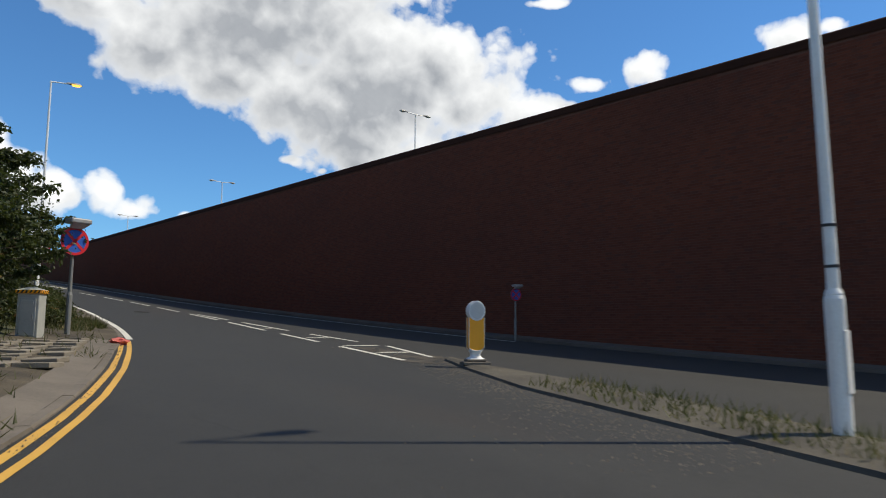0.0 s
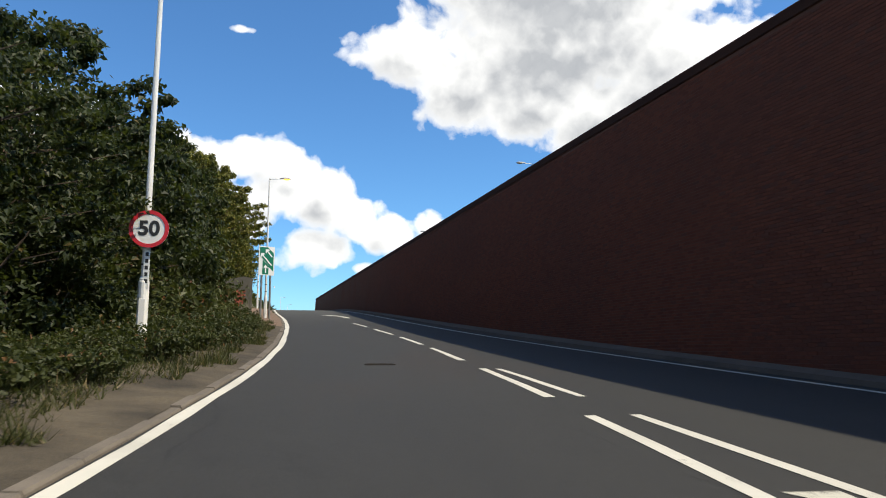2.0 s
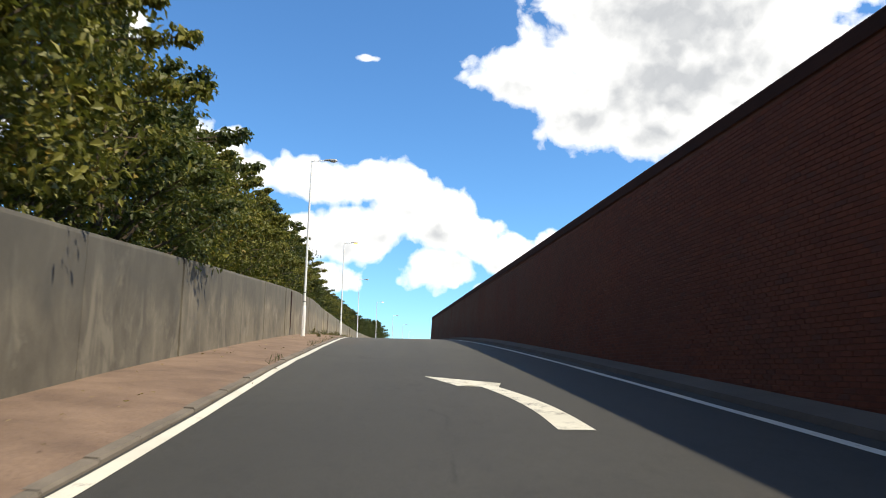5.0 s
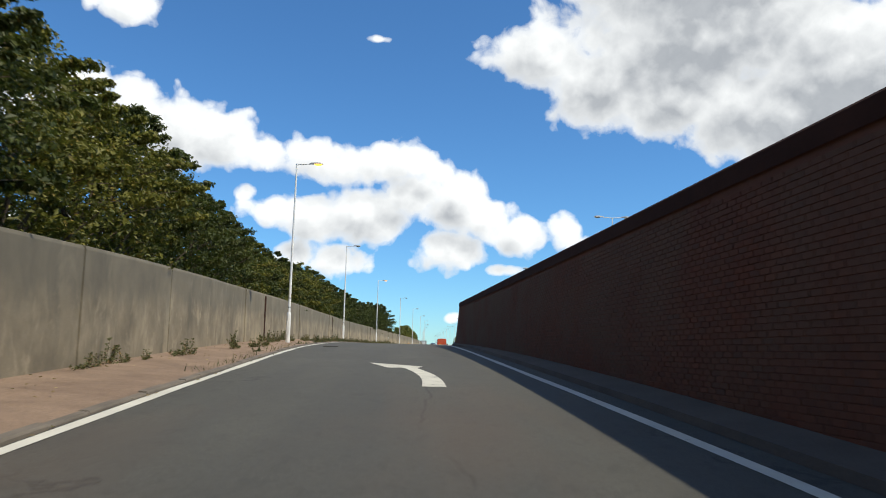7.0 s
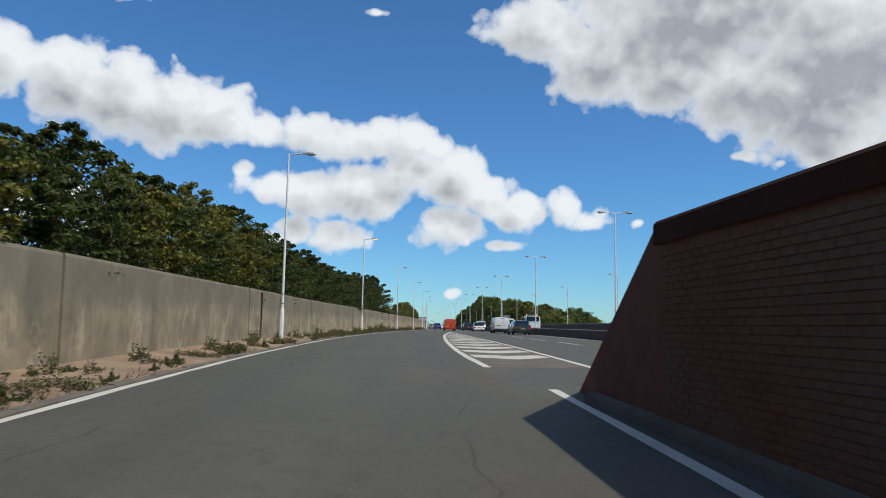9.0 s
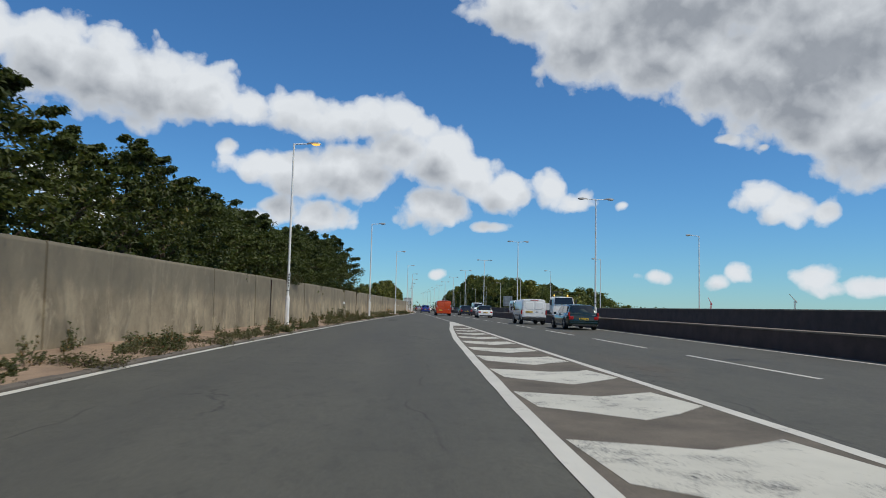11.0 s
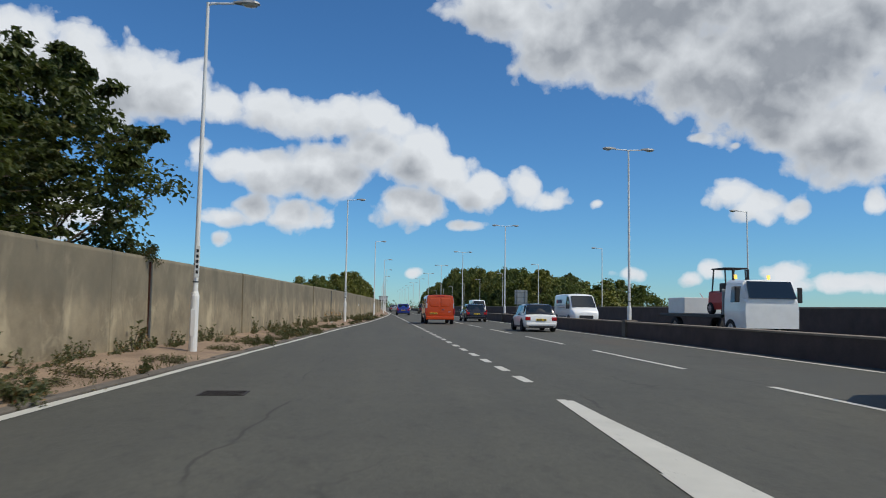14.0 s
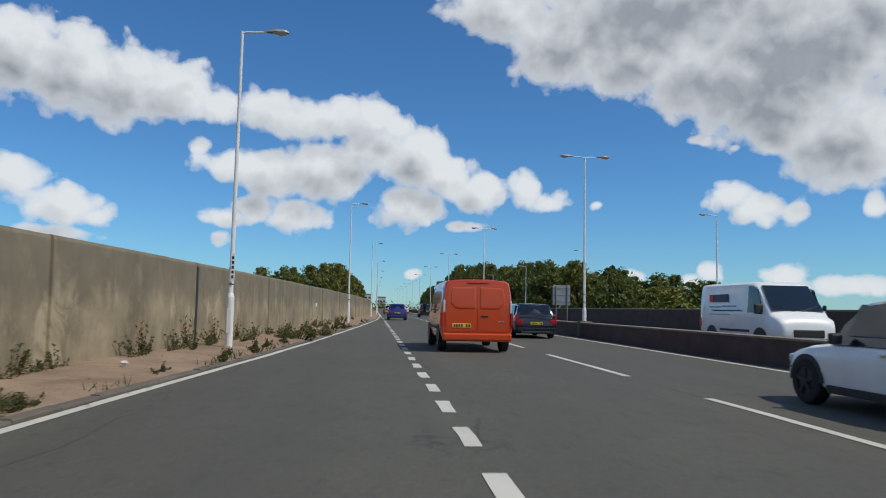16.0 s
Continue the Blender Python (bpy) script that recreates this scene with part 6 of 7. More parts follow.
# ---- vehicles ----
GLASS, gn, gb = material("dark_car_glass", (0.012, 0.016, 0.018), 0.04)
gn.put(gb, "Coat Weight", 0.5)
TYRE = varied("tyre_rubber", (0.018, 0.018, 0.019), 0.25, 0.85, 0, 8, 60, 0.2)
RIM = varied("alloy_rim", (0.42, 0.42, 0.43), 0.15, 0.3, 0.85, 8, 60, 0.02)
BLACK_TRIM = varied("black_plastic_trim", (0.022, 0.022, 0.023), 0.2, 0.55, 0, 6, 60, 0.05)
RED_LAMP = varied("red_lamp_lens", (0.40, 0.012, 0.012), 0.2, 0.15, 0, 8, 60, 0.0)
CLEAR_LAMP = varied("clear_lamp_lens", (0.62, 0.62, 0.62), 0.15, 0.12, 0.2, 8, 60, 0.0)
PLATE_YELLOW = varied("yellow_plate", (0.80, 0.52, 0.03), 0.08, 0.35, 0, 8, 60, 0.0)
CHROME = varied("chrome", (0.65, 0.65, 0.66), 0.05, 0.12, 1.0, 8, 60, 0.0)
ORANGE = car_paint("metallic_orange_paint", (0.70, 0.068, 0.005), 0.35, 0.24)
WHITE_CAR = car_paint("white_car_paint", (0.84, 0.84, 0.82), 0.0, 0.35)
BLUE_CAR = car_paint("metallic_blue_paint", (0.010, 0.030, 0.22), 0.35, 0.28)
NAVY_CAR = car_paint("dark_navy_paint", (0.010, 0.012, 0.022), 0.3, 0.25)
GREEN_CAR = car_paint("dark_green_paint", (0.006, 0.022, 0.020), 0.3, 0.22)
BLACK_CAR = car_paint("black_car_paint", (0.010, 0.010, 0.011), 0.2, 0.25)
SILVER_CAR = car_paint("silver_car_paint", (0.38, 0.39, 0.40), 0.6, 0.3)


def loft(bm, rings, closed_ends=True):
    """Skin through rings of half outlines [(x, z), ...] at each y; mirrored in x."""
    made = []
    for y, half in rings:
        pts = [(x, y + dy, z) for x, z, dy in [(h + (0,) if len(h) == 2 else h) for h in half]]
        ring_ = [bm.verts.new(p) for p in pts] + [bm.verts.new((-p[0], p[1], p[2])) for p in reversed(pts) if p[0] > 1e-4]
        made.append(ring_)
    for a, c in zip(made, made[1:]):
        n = len(a)
        for k in range(n):
            bm.faces.new((a[k], a[(k + 1) % n], c[(k + 1) % n], c[k]))
    if closed_ends:
        bm.faces.new(made[0][::-1])
        bm.faces.new(made[-1])
    bmesh.ops.recalc_face_normals(bm, faces=bm.faces)


def shade_by_angle(ob, deg=35):
    me = ob.data
    for poly in me.polygons:
        poly.use_smooth = True
    bm = bmesh.new()
    bm.from_mesh(me)
    for e in bm.edges:
        if len(e.link_faces) == 2 and e.calc_face_angle() > radians(deg):
            e.smooth = False
    bm.to_mesh(me)
    bm.free()


def wheel(parent, x, y, r, w, rim=None):
    side = 1 if x > 0 else -1
    bm = bmesh.new()
    prof = [(r * 0.60, 0.48), (r * 0.66, 0.5), (r * 0.92, 0.5), (r, 0.38), (r, -0.38), (r * 0.92, -0.5), (r * 0.66, -0.5), (r * 0.60, -0.48)]
    n = 28
    rings = [[bm.verts.new((x + t * w, y + math.cos(k * 2 * math.pi / n) * rr, r + math.sin(k * 2 * math.pi / n) * rr)) for k in range(n)] for rr, t in prof]
    for a, c in zip(rings, rings[1:] + rings[:1]):
        for k in range(n):
            bm.faces.new((a[k], a[(k + 1) % n], c[(k + 1) % n], c[k]))
    bmesh.ops.recalc_face_normals(bm, faces=bm.faces)
    hub = thing_part("wheel", parent)
    t = part("tyre", bm, TYRE, hub)
    shade_by_angle(t, 40)
    bm = bmesh.new()
    tube(bm, [((x + side * w * 0.30, y, r), r * 0.62), ((x + side * w * 0.36, y, r), r * 0.62)], n)
    bm2 = bm
    for k in range(5):
        a = k * 2 * math.pi / 5 + 0.3
        d = Vector((0, math.cos(a), math.sin(a)))
        q = Vector((0, -math.sin(a), math.cos(a)))
        c = Vector((x + side * w * 0.40, y, r))
        pts = [c + d * r * 0.08 - q * r * 0.07, c + d * r * 0.58 - q * r * 0.10, c + d * r * 0.58 + q * r * 0.10, c + d * r * 0.08 + q * r * 0.07]
        prism(bm2, pts, (side * w * 0.10, 0, 0))
    tube(bm2, [((x + side * w * 0.36, y, r), r * 0.14), ((x + side * w * 0.52, y, r), r * 0.12)], 12)
    part("rim", bm2, rim or RIM, hub)
    return hub


def thing_part(name, parent):
    ob = new(name)
    ob.parent = parent
    return ob


def slab(name, pts, thick, mat, parent, label=""):
    """A thin plate on a list of corner points, thick along its normal."""
    a, b, c = Vector(pts[0]), Vector(pts[1]), Vector(pts[2])
    nrm = (b - a).cross(c - a).normalized()
    bm = bmesh.new()
    prism(bm, [Vector(p) - nrm * thick * 0.5 for p in pts], nrm * thick)
    return part(name, bm, mat, parent, label)


def plate(parent, y, z, yellow=True, w=0.52, sgn=-1, x=0.0):
    bm = bmesh.new()
    box(bm, x - w / 2, y - 0.008, z - 0.056, x + w / 2, y + 0.008, z + 0.056, 0.004)
    p = part("number_plate", bm, PLATE_YELLOW if yellow else SIGN_WHITE, parent, "yellow number plate" if yellow else "white number plate")
    for k in range(7):
        if k == 4:
            continue
        bm = bmesh.new()
        u = x - w * 0.42 + k * w * 0.13
        box(bm, u, y + sgn * 0.012 - 0.002, z - 0.036, u + w * 0.085, y + sgn * 0.012 + 0.002, z + 0.036)
        part("bar", bm, SIGN_BLACK, p)


def van(name, label, paint, L, W, H, wheel_r, m, nose=0.95, trim=True, high=False, rear_dark=False, group="vans"):
    """A panel van; its tail stands at y = 0 and its nose at y = L."""
    v = thing(name, label, "van", group, m)
    h = W / 2
    bm = bmesh.new()
    zb, belt = 0.30, 0.52 * H

    def half(sc, zt, crown=0.03, lift=0.0, tumble=0.10):
        return [(0.0, zb + lift), (h * 0.84 * sc, zb + lift), (h * 0.95 * sc, zb + 0.08 + lift), (h * sc, zb + 0.30), (h * 1.0 * sc, min(belt, zt - 0.12)),
                (h * (1 - tumble * 0.45) * sc, belt + (zt - belt) * 0.62 if zt > belt + 0.3 else zt - 0.07), (h * (1 - tumble) * sc, zt - 0.09 if zt > belt + 0.3 else zt - 0.04),
                (h * (0.92 - tumble) * sc, zt - 0.02), (h * 0.5 * sc, zt + crown * 0.6), (0.0, zt + crown)]

    rings = [(0.02, half(0.955, H - 0.03)), (0.07, half(0.985, H)), (0.5, half(1.0, H + 0.01)), (L * 0.35, half(1.0, H + 0.01)), (L * 0.62, half(1.0, H)),
             (L * 0.70, half(1.0, H - 0.02)), (L * 0.745, half(0.995, H - 0.10)), (L * 0.825, half(0.99, belt + 0.03 + 0.5 * (H - 0.13 - belt))), (L * 0.87, half(0.985, belt + 0.03 + 0.22 * (H - 0.13 - belt))), (L * 0.905, half(0.975, belt + 0.03)),
             (L * 0.965, half(0.93, belt - 0.07)), (L * 0.992, half(0.86, belt - 0.22, lift=0.03)), (L, half(0.78, belt - 0.34, lift=0.05))]
    loft(bm, rings)
    body = part("body", bm, paint, v)
    shade_by_angle(body, 38)
    # rear doors with a pressed window panel each, a thin gap between them
    for sx in (-1, 1):
        q = lambda pts: [(sx * x, z) for x, z in pts]
        bm = bmesh.new()
        prism(bm, [(x, -0.004, z) for x, z in q([(0.004, 0.57), (h * 0.885, 0.57), (h * 0.885, 1.25), (h * 0.80, H - 0.13), (0.004, H - 0.11)])], (0, 0.04, 0))
        bmesh.ops.bevel(bm, geom=list(bm.edges), offset=0.006, segments=2, affect="EDGES")
        door = part("rear_door", bm, paint, v)
        bm = bmesh.new()
        out = q([(0.05, H * 0.595), (h * 0.60, H * 0.595), (h * 0.76, H * 0.68), (h * 0.755, H * 0.80), (h * 0.71, H - 0.20), (0.05, H - 0.18)])
        cx, cz = sum(p[0] for p in out) / 6, sum(p[1] for p in out) / 6
        a = [bm.verts.new((x, -0.003, z)) for x, z in out]
        b = [bm.verts.new((cx + (x - cx) * 0.93, -0.014, cz + (z - cz) * 0.90)) for x, z in out]
        c = [bm.verts.new((cx + (x - cx) * 0.86, -0.016, cz + (z - cz) * 0.82)) for x, z in out]
        for k in range(6):
            bm.faces.new((a[k], a[(k + 1) % 6], b[(k + 1) % 6], b[k]))
            bm.faces.new((b[k], b[(k + 1) % 6], c[(k + 1) % 6], c[k]))
        bm.faces.new(c)
        bmesh.ops.recalc_face_normals(bm, faces=bm.faces)
        part("pressed_panel", bm, paint, door)
        bm = bmesh.new()
        prism(bm, [(x, -0.006, z) for x, z in q([(0.03, 0.60), (h * 0.86, 0.60), (h * 0.86, 0.86), (0.03, 0.86)])], (0, 0.02, 0))
        bmesh.ops.bevel(bm, geom=list(bm.edges), offset=0.004, segments=2, affect="EDGES")
        part("lower_panel", bm, paint, door)
    bm = bmesh.new()
    box(bm, 0.10, -0.020, H * 0.490, 0.30, 0.0, H * 0.515, 0.008)
    part("handle", bm, BLACK_TRIM, v, "dark recessed door handle")
    bm = bmesh.new()
    box(bm, h * 0.58, -0.014, 0.83, h * 0.74, 0.0, 0.87, 0.005)
    part("badge", bm, CHROME, v, "small bright plain badge")
    bm = bmesh.new()
    box(bm, -0.30, -0.02, H - 0.09, 0.30, 0.03, H - 0.055, 0.01)
    part("brake_light", bm, RED_LAMP, v, "dark red high brake light")
    bm = bmesh.new()
    box(bm, -h * 0.965, -0.045, 0.31, h * 0.965, 0.16, 0.53, 0.05)
    part("rear_bumper", bm, BLACK_TRIM if rear_dark else paint, v)
    for sx in (-1, 1):
        bm = bmesh.new()
        box(bm, sx * h * 0.975 - 0.055, -0.03, 0.72, sx * h * 0.975 + 0.025, 0.14, 1.08 if not rear_dark else 1.02, 0.02)
        lampp = part("tail_light", bm, RED_LAMP, v, "red tail light")
        bm = bmesh.new()
        box(bm, sx * h * 0.93 - 0.03, -0.025, 1.08, sx * h * 0.93 + 0.03, 0.12, 1.42 if not rear_dark else 1.10, 0.02)
        part("clear_lens", bm, CLEAR_LAMP, lampp)
        # cab door glass, mirror, trims and arches on each flank
        xs = sx * (h + 0.004)
        g = [(xs * 0.985, L * 0.66, belt + 0.06), (xs * 0.98, L * 0.835, belt + 0.06), (xs * 0.945, L * 0.772, H - 0.27), (xs * 0.93, L * 0.70, H - 0.16), (xs * 0.93, L * 0.665, H - 0.16)]
        slab("cab_window", g if sx > 0 else g[::-1], 0.03, GLASS, v)
        bm = bmesh.new()
        box(bm, xs + sx * 0.02 - 0.10, L * 0.80, belt + 0.02, xs + sx * 0.16 + 0.05 * sx, L * 0.80 + 0.14, belt + 0.34, 0.04)
        part("mirror", bm, BLACK_TRIM, v, "black wing mirror")
        bm = bmesh.new()
        box(bm, xs - 0.012, L * 0.30, 0.60, xs + 0.012, L * 0.68, 0.68, 0.006)
        part("side_trim", bm, BLACK_TRIM, v)
        bm = bmesh.new()
        box(bm, xs - 0.008, L * 0.22, belt + 0.10, xs + 0.012, L * 0.60, belt + 0.13, 0.004)
        part("door_rail", bm, BLACK_TRIM, v, "sliding door rail")
        for wy in (L * 0.185, L * 0.80):
            bm = bmesh.new()
            pts = [(xs - sx * 0.01, wy + math.cos(a) * wheel_r * 1.22, wheel_r + math.sin(a) * wheel_r * 1.22) for a in (math.pi * k / 12 for k in range(13))]
            prism(bm, pts, (sx * 0.022, 0, 0))
            part("wheel_arch", bm, BLACK_TRIM, v)
            wheel(v, sx * (h - 0.10), wy, wheel_r, 0.23)
        bm = bmesh.new()
        box(bm, sx * h * 0.66 - 0.15, L * 0.945, belt - 0.36, sx * h * 0.66 + 0.15, L * 0.984, belt - 0.22, 0.03)
        part("headlight", bm, CLEAR_LAMP, v)
    wz = lambda u: belt + 0.03 + (0.905 - u) / 0.16 * (H - 0.13 - belt) + 0.03
    slab("windscreen", [(-h * 0.86, L * 0.893, wz(0.893)), (h * 0.86, L * 0.893, wz(0.893)), (h * 0.78, L * 0.757, wz(0.757)), (-h * 0.78, L * 0.757, wz(0.757))], 0.045, GLASS, v)
    for sx in (-1, 1):
        bm = bmesh.new()
        tube(bm, [((sx * 0.12, L * 0.898, wz(0.898) + 0.03), 0.012), ((sx * h * 0.72, L * 0.872, wz(0.872) + 0.04), 0.008)], 5)
        part("wiper", bm, BLACK_TRIM, v)
    bm = bmesh.new()
    box(bm, -h * 0.5, L * 0.975, 0.50, h * 0.5, L * 1.005, 0.74, 0.03)
    part("grille", bm, BLACK_TRIM, v)
    bm = bmesh.new()
    box(bm, -h * 0.86, L * 0.94, 0.24, h * 0.86, L * 1.01, 0.46, 0.04)
    part("front_bumper", bm, BLACK_TRIM if rear_dark else paint, v)
    plate(v, -0.012 if not rear_dark else -0.02, 0.73 if not rear_dark else 0.90, x=-h * 0.44 if not rear_dark else -h * 0.40)
    return v


def car(name, label, paint, L, W, H, m, style="hatch", wheel_r=0.32, roof_box=False, group="cars"):
    """A passenger car; its tail stands at y = 0 and its nose at y = L."""
    v = thing(name, label, "car", group, m)
    h = W / 2
    zb, belt = 0.20, H * 0.60
    tail = {"hatch": 0.05, "estate": 0.03, "saloon": 0.19, "suv": 0.03, "mini": 0.04}[style]
    rear_top = {"hatch": 0.15, "estate": 0.11, "saloon": 0.30, "suv": 0.10, "mini": 0.14}[style]
    front_top, cowl = (0.56, 0.70) if style != "mini" else (0.60, 0.70)

    def half(sc, zt, lift=0.0):
        return [(0.0, zb + lift), (h * 0.86 * sc, zb + lift), (h * 0.965 * sc, zb + 0.07 + lift), (h * sc, zb + 0.27), (h * 0.995 * sc, zt - 0.15), (h * 0.955 * sc, zt - 0.04), (h * 0.86 * sc, zt), (0.0, zt + 0.025)]

    bm = bmesh.new()
    deck = belt + 0.02
    loft(bm, [(0.0, half(0.86, deck - 0.22, 0.10)), (0.05, half(0.93, deck - 0.06, 0.05)), (0.16, half(0.97, deck)), (L * 0.25, half(1.0, belt)), (L * 0.55, half(1.0, belt)), (L * cowl, half(0.995, belt - 0.01)),
              (L * 0.82, half(0.975, belt - 0.06)), (L * 0.92, half(0.93, belt - 0.14)), (L * 0.975, half(0.84, belt - 0.26, 0.03)), (L, half(0.74, belt - 0.38, 0.08))])
    body = part("body", bm, paint, v)
    shade_by_angle(body, 40)
    bm = bmesh.new()

    def cab(w0, z0, w1, z1):
        return [(0.0, z0), (w0, z0), (w0 + (w1 - w0) * 0.5, z0 + (z1 - z0) * 0.5), (w1 + 0.015, z1 - 0.05), (w1 - 0.06, z1 - 0.008), (0.0, z1 + 0.02)]

    w0, w1 = h * 0.93, h * 0.74
    z0 = belt - 0.02
    loft(bm, [(L * tail, cab(w0 * 0.96, z0, w0 * 0.94, z0 + 0.06)), (L * (tail + rear_top) * 0.5, cab(w0 * 0.98, z0, (w0 + w1) * 0.49, z0 + (H - z0) * 0.55)), (L * rear_top, cab(w0, z0, w1 * 0.97, H - 0.035)),
              (L * (rear_top + 0.10), cab(w0, z0, w1, H - 0.005)), (L * 0.46, cab(w0, z0, w1, H)), (L * front_top * 0.96, cab(w0, z0, w1 * 0.985, H - 0.045)), (L * (front_top + cowl) * 0.5, cab(w0 * 0.99, z0, (w0 + w1) * 0.49, z0 + (H - z0) * 0.52)), (L * cowl, cab(w0 * 0.97, z0, w0 * 0.95, z0 + 0.04))])
    roof = part("cabin", bm, BLACK_CAR if style == "mini" else paint, v)
    shade_by_angle(roof, 40)
    dz = H - z0
    yr0, yr1 = L * tail, L * rear_top
    slab("rear_window", [(-w0 * 0.80, yr0 + (yr1 - yr0) * 0.22 - 0.012, z0 + dz * 0.24), (w0 * 0.80, yr0 + (yr1 - yr0) * 0.22 - 0.012, z0 + dz * 0.24), (w1 * 0.84, yr0 + (yr1 - yr0) * 0.88 - 0.012, z0 + dz * 0.86), (-w1 * 0.84, yr0 + (yr1 - yr0) * 0.88 - 0.012, z0 + dz * 0.86)], 0.03, GLASS, v)
    slab("windscreen", [(w0 * 0.84, L * cowl - 0.10, z0 + dz * 0.20), (-w0 * 0.84, L * cowl - 0.10, z0 + dz * 0.20), (-w1 * 0.88, L * front_top + 0.06, z0 + dz * 0.86), (w1 * 0.88, L * front_top + 0.06, z0 + dz * 0.86)], 0.05, GLASS, v)
    for sx in (-1, 1):
        a, c = sx * (w0 + 0.002), sx * (w1 + 0.022)
        lo, hi = 0.20, 0.84
        xl, xh = a + (c - a) * lo, a + (c - a) * hi
        for p0, p1, q1, q0 in ((L * (rear_top + 0.03), L * 0.36, L * 0.36, L * (rear_top + 0.065)), (L * 0.375, L * (cowl - 0.085), L * (front_top - 0.025), L * 0.375)):
            pts = [(xl, p0, z0 + dz * lo), (xl, p1, z0 + dz * lo), (xh, q1, z0 + dz * hi), (xh, q0, z0 + dz * hi)]
            slab("side_window", pts if sx > 0 else pts[::-1], 0.03, GLASS, v)
        bm = bmesh.new()
        box(bm, sx * (h + 0.07) - 0.08, L * (cowl - 0.09), belt - 0.01, sx * (h + 0.07) + 0.08, L * (cowl - 0.09) + 0.10, belt + 0.13, 0.03)
        part("mirror", bm, BLACK_TRIM if style == "mini" else paint, v)
        bm = bmesh.new()
        box(bm, sx * h * 0.78 - 0.13, -0.012, belt - 0.28, sx * h * 0.78 + 0.13, 0.12, belt - 0.10, 0.025)
        part("tail_light", bm, RED_LAMP, v, "red tail light")
        if style in ("hatch", "estate", "suv"):
            bm = bmesh.new()
            box(bm, sx * h * 0.90 - 0.05, 0.04, belt - 0.10, sx * h * 0.90 + 0.05, 0.20, belt + 0.12, 0.02)
            part("tail_light", bm, RED_LAMP, v, "red tail light")
        bm = bmesh.new()
        box(bm, sx * h * 0.68 - 0.16, L * 0.935, belt - 0.32, sx * h * 0.68 + 0.16, L * 0.968, belt - 0.20, 0.03)
        part("headlight", bm, CLEAR_LAMP, v)
        for wy in (L * 0.20, L * 0.815):
            bm = bmesh.new()
            xs = sx * h
            pts = [(xs - sx * 0.02, wy + math.cos(t) * wheel_r * 1.16, wheel_r + math.sin(t) * wheel_r * 1.16) for t in (math.pi * k / 12 for k in range(13))]
            prism(bm, pts, (sx * 0.026, 0, 0))
            part("wheel_arch", bm, BLACK_TRIM, v)
            wheel(v, sx * (h - 0.085), wy, wheel_r, 0.21, BLACK_TRIM if style == "mini" else None)
        bm = bmesh.new()
        box(bm, sx * (h + 0.006) - 0.012, L * 0.40, belt - 0.13, sx * (h + 0.006) + 0.012, L * 0.44, belt - 0.10, 0.005)
        part("door_handle", bm, CHROME, v, "small bright door handle")
        bm = bmesh.new()
        box(bm, sx * h * 0.99 - 0.015, L * 0.30, 0.20, sx * h * 0.99 + 0.015, L * 0.70, 0.30, 0.008)
        part("sill", bm, BLACK_TRIM, v)
    bm = bmesh.new()
    box(bm, -h * 0.90, -0.045, 0.30, h * 0.90, 0.14, 0.46, 0.04)
    part("rear_bumper", bm, paint, v)
    bm = bmesh.new()
    box(bm, -h * 0.72, -0.05, 0.22, h * 0.72, 0.05, 0.31, 0.015)
    part("bumper_trim", bm, BLACK_TRIM, v)
    bm = bmesh.new()
    box(bm, -h * 0.45, L * 0.975, 0.32, h * 0.45, L * 1.0, 0.46, 0.02)
    part("grille", bm, BLACK_TRIM, v)
    plate(v, -0.015, belt - 0.24)
    if roof_box:
        for sx in (-1, 1):
            bm = bmesh.new()
            tube(bm, [((sx * w1 * 0.92, L * 0.20, H + 0.02), 0.02), ((sx * w1 * 0.92, L * 0.5, H + 0.05), 0.02)], 6)
            part("roof_rail", bm, BLACK_TRIM, v)
    return v


def on_road(x, y, turn=0.0):
    return pose(x, y, ground_z(x, y) + 0.003 if x < BARRIER_X else main_z(y), 0, 0, turn)


van("panel_van", "metallic orange panel van with yellow number plate, on the carriageway", ORANGE, 4.97, 1.98, 1.97, 0.33, on_road(2.80, 19.3, 0.3))
van("panel_van", "small white panel van with black bumpers and trim", WHITE_CAR, 4.28, 1.80, 1.80, 0.31, on_road(6.6, -23.7, 0.6), rear_dark=True)
lettered = van("panel_van", "tall white panel van with blue and red bars on its side", WHITE_CAR, 5.4, 2.06, 2.30, 0.35, pose(13.6, 26.6, main_z(20), 0, 0, 180), rear_dark=True)
INK_BLUE = varied("navy_lettering_film", (0.015, 0.02, 0.09), 0.1, 0.4, 0, 8, 60, 0.0)
INK_GREY = varied("pale_blue_lettering_film", (0.30, 0.36, 0.50), 0.1, 0.4, 0, 8, 60, 0.0)
for y0, y1, z0, z1, ink in ((0.35, 0.62, 1.62, 1.90, SIGN_RED), (0.66, 1.75, 1.62, 1.90, INK_BLUE), (-0.0, 0.0, 0, 0, None), (0.3, 1.2, 1.42, 1.47, INK_GREY), (1.3, 2.3, 1.44, 1.50, INK_GREY), (0.5, 2.6, 1.30, 1.35, INK_GREY), (0.3, 1.9, 1.16, 1.20, INK_GREY)):
    if ink:
        bm = bmesh.new()
        box(bm, 1.015, y0 + 0.5, z0, 1.036, y1 + 0.5, z1)
        part("lettering_bar", bm, ink, lettered)
van("panel_van", "white van far ahead on the opposite carriageway", WHITE_CAR, 5.2, 2.0, 2.3, 0.35, pose(13.4, 78.0, 0, 0, 0, 180), rear_dark=True)
car("hatchback", "bright metallic blue hatchback car ahead in the lane", BLUE_CAR, 4.15, 1.75, 1.52, on_road(2.1, 66.0))
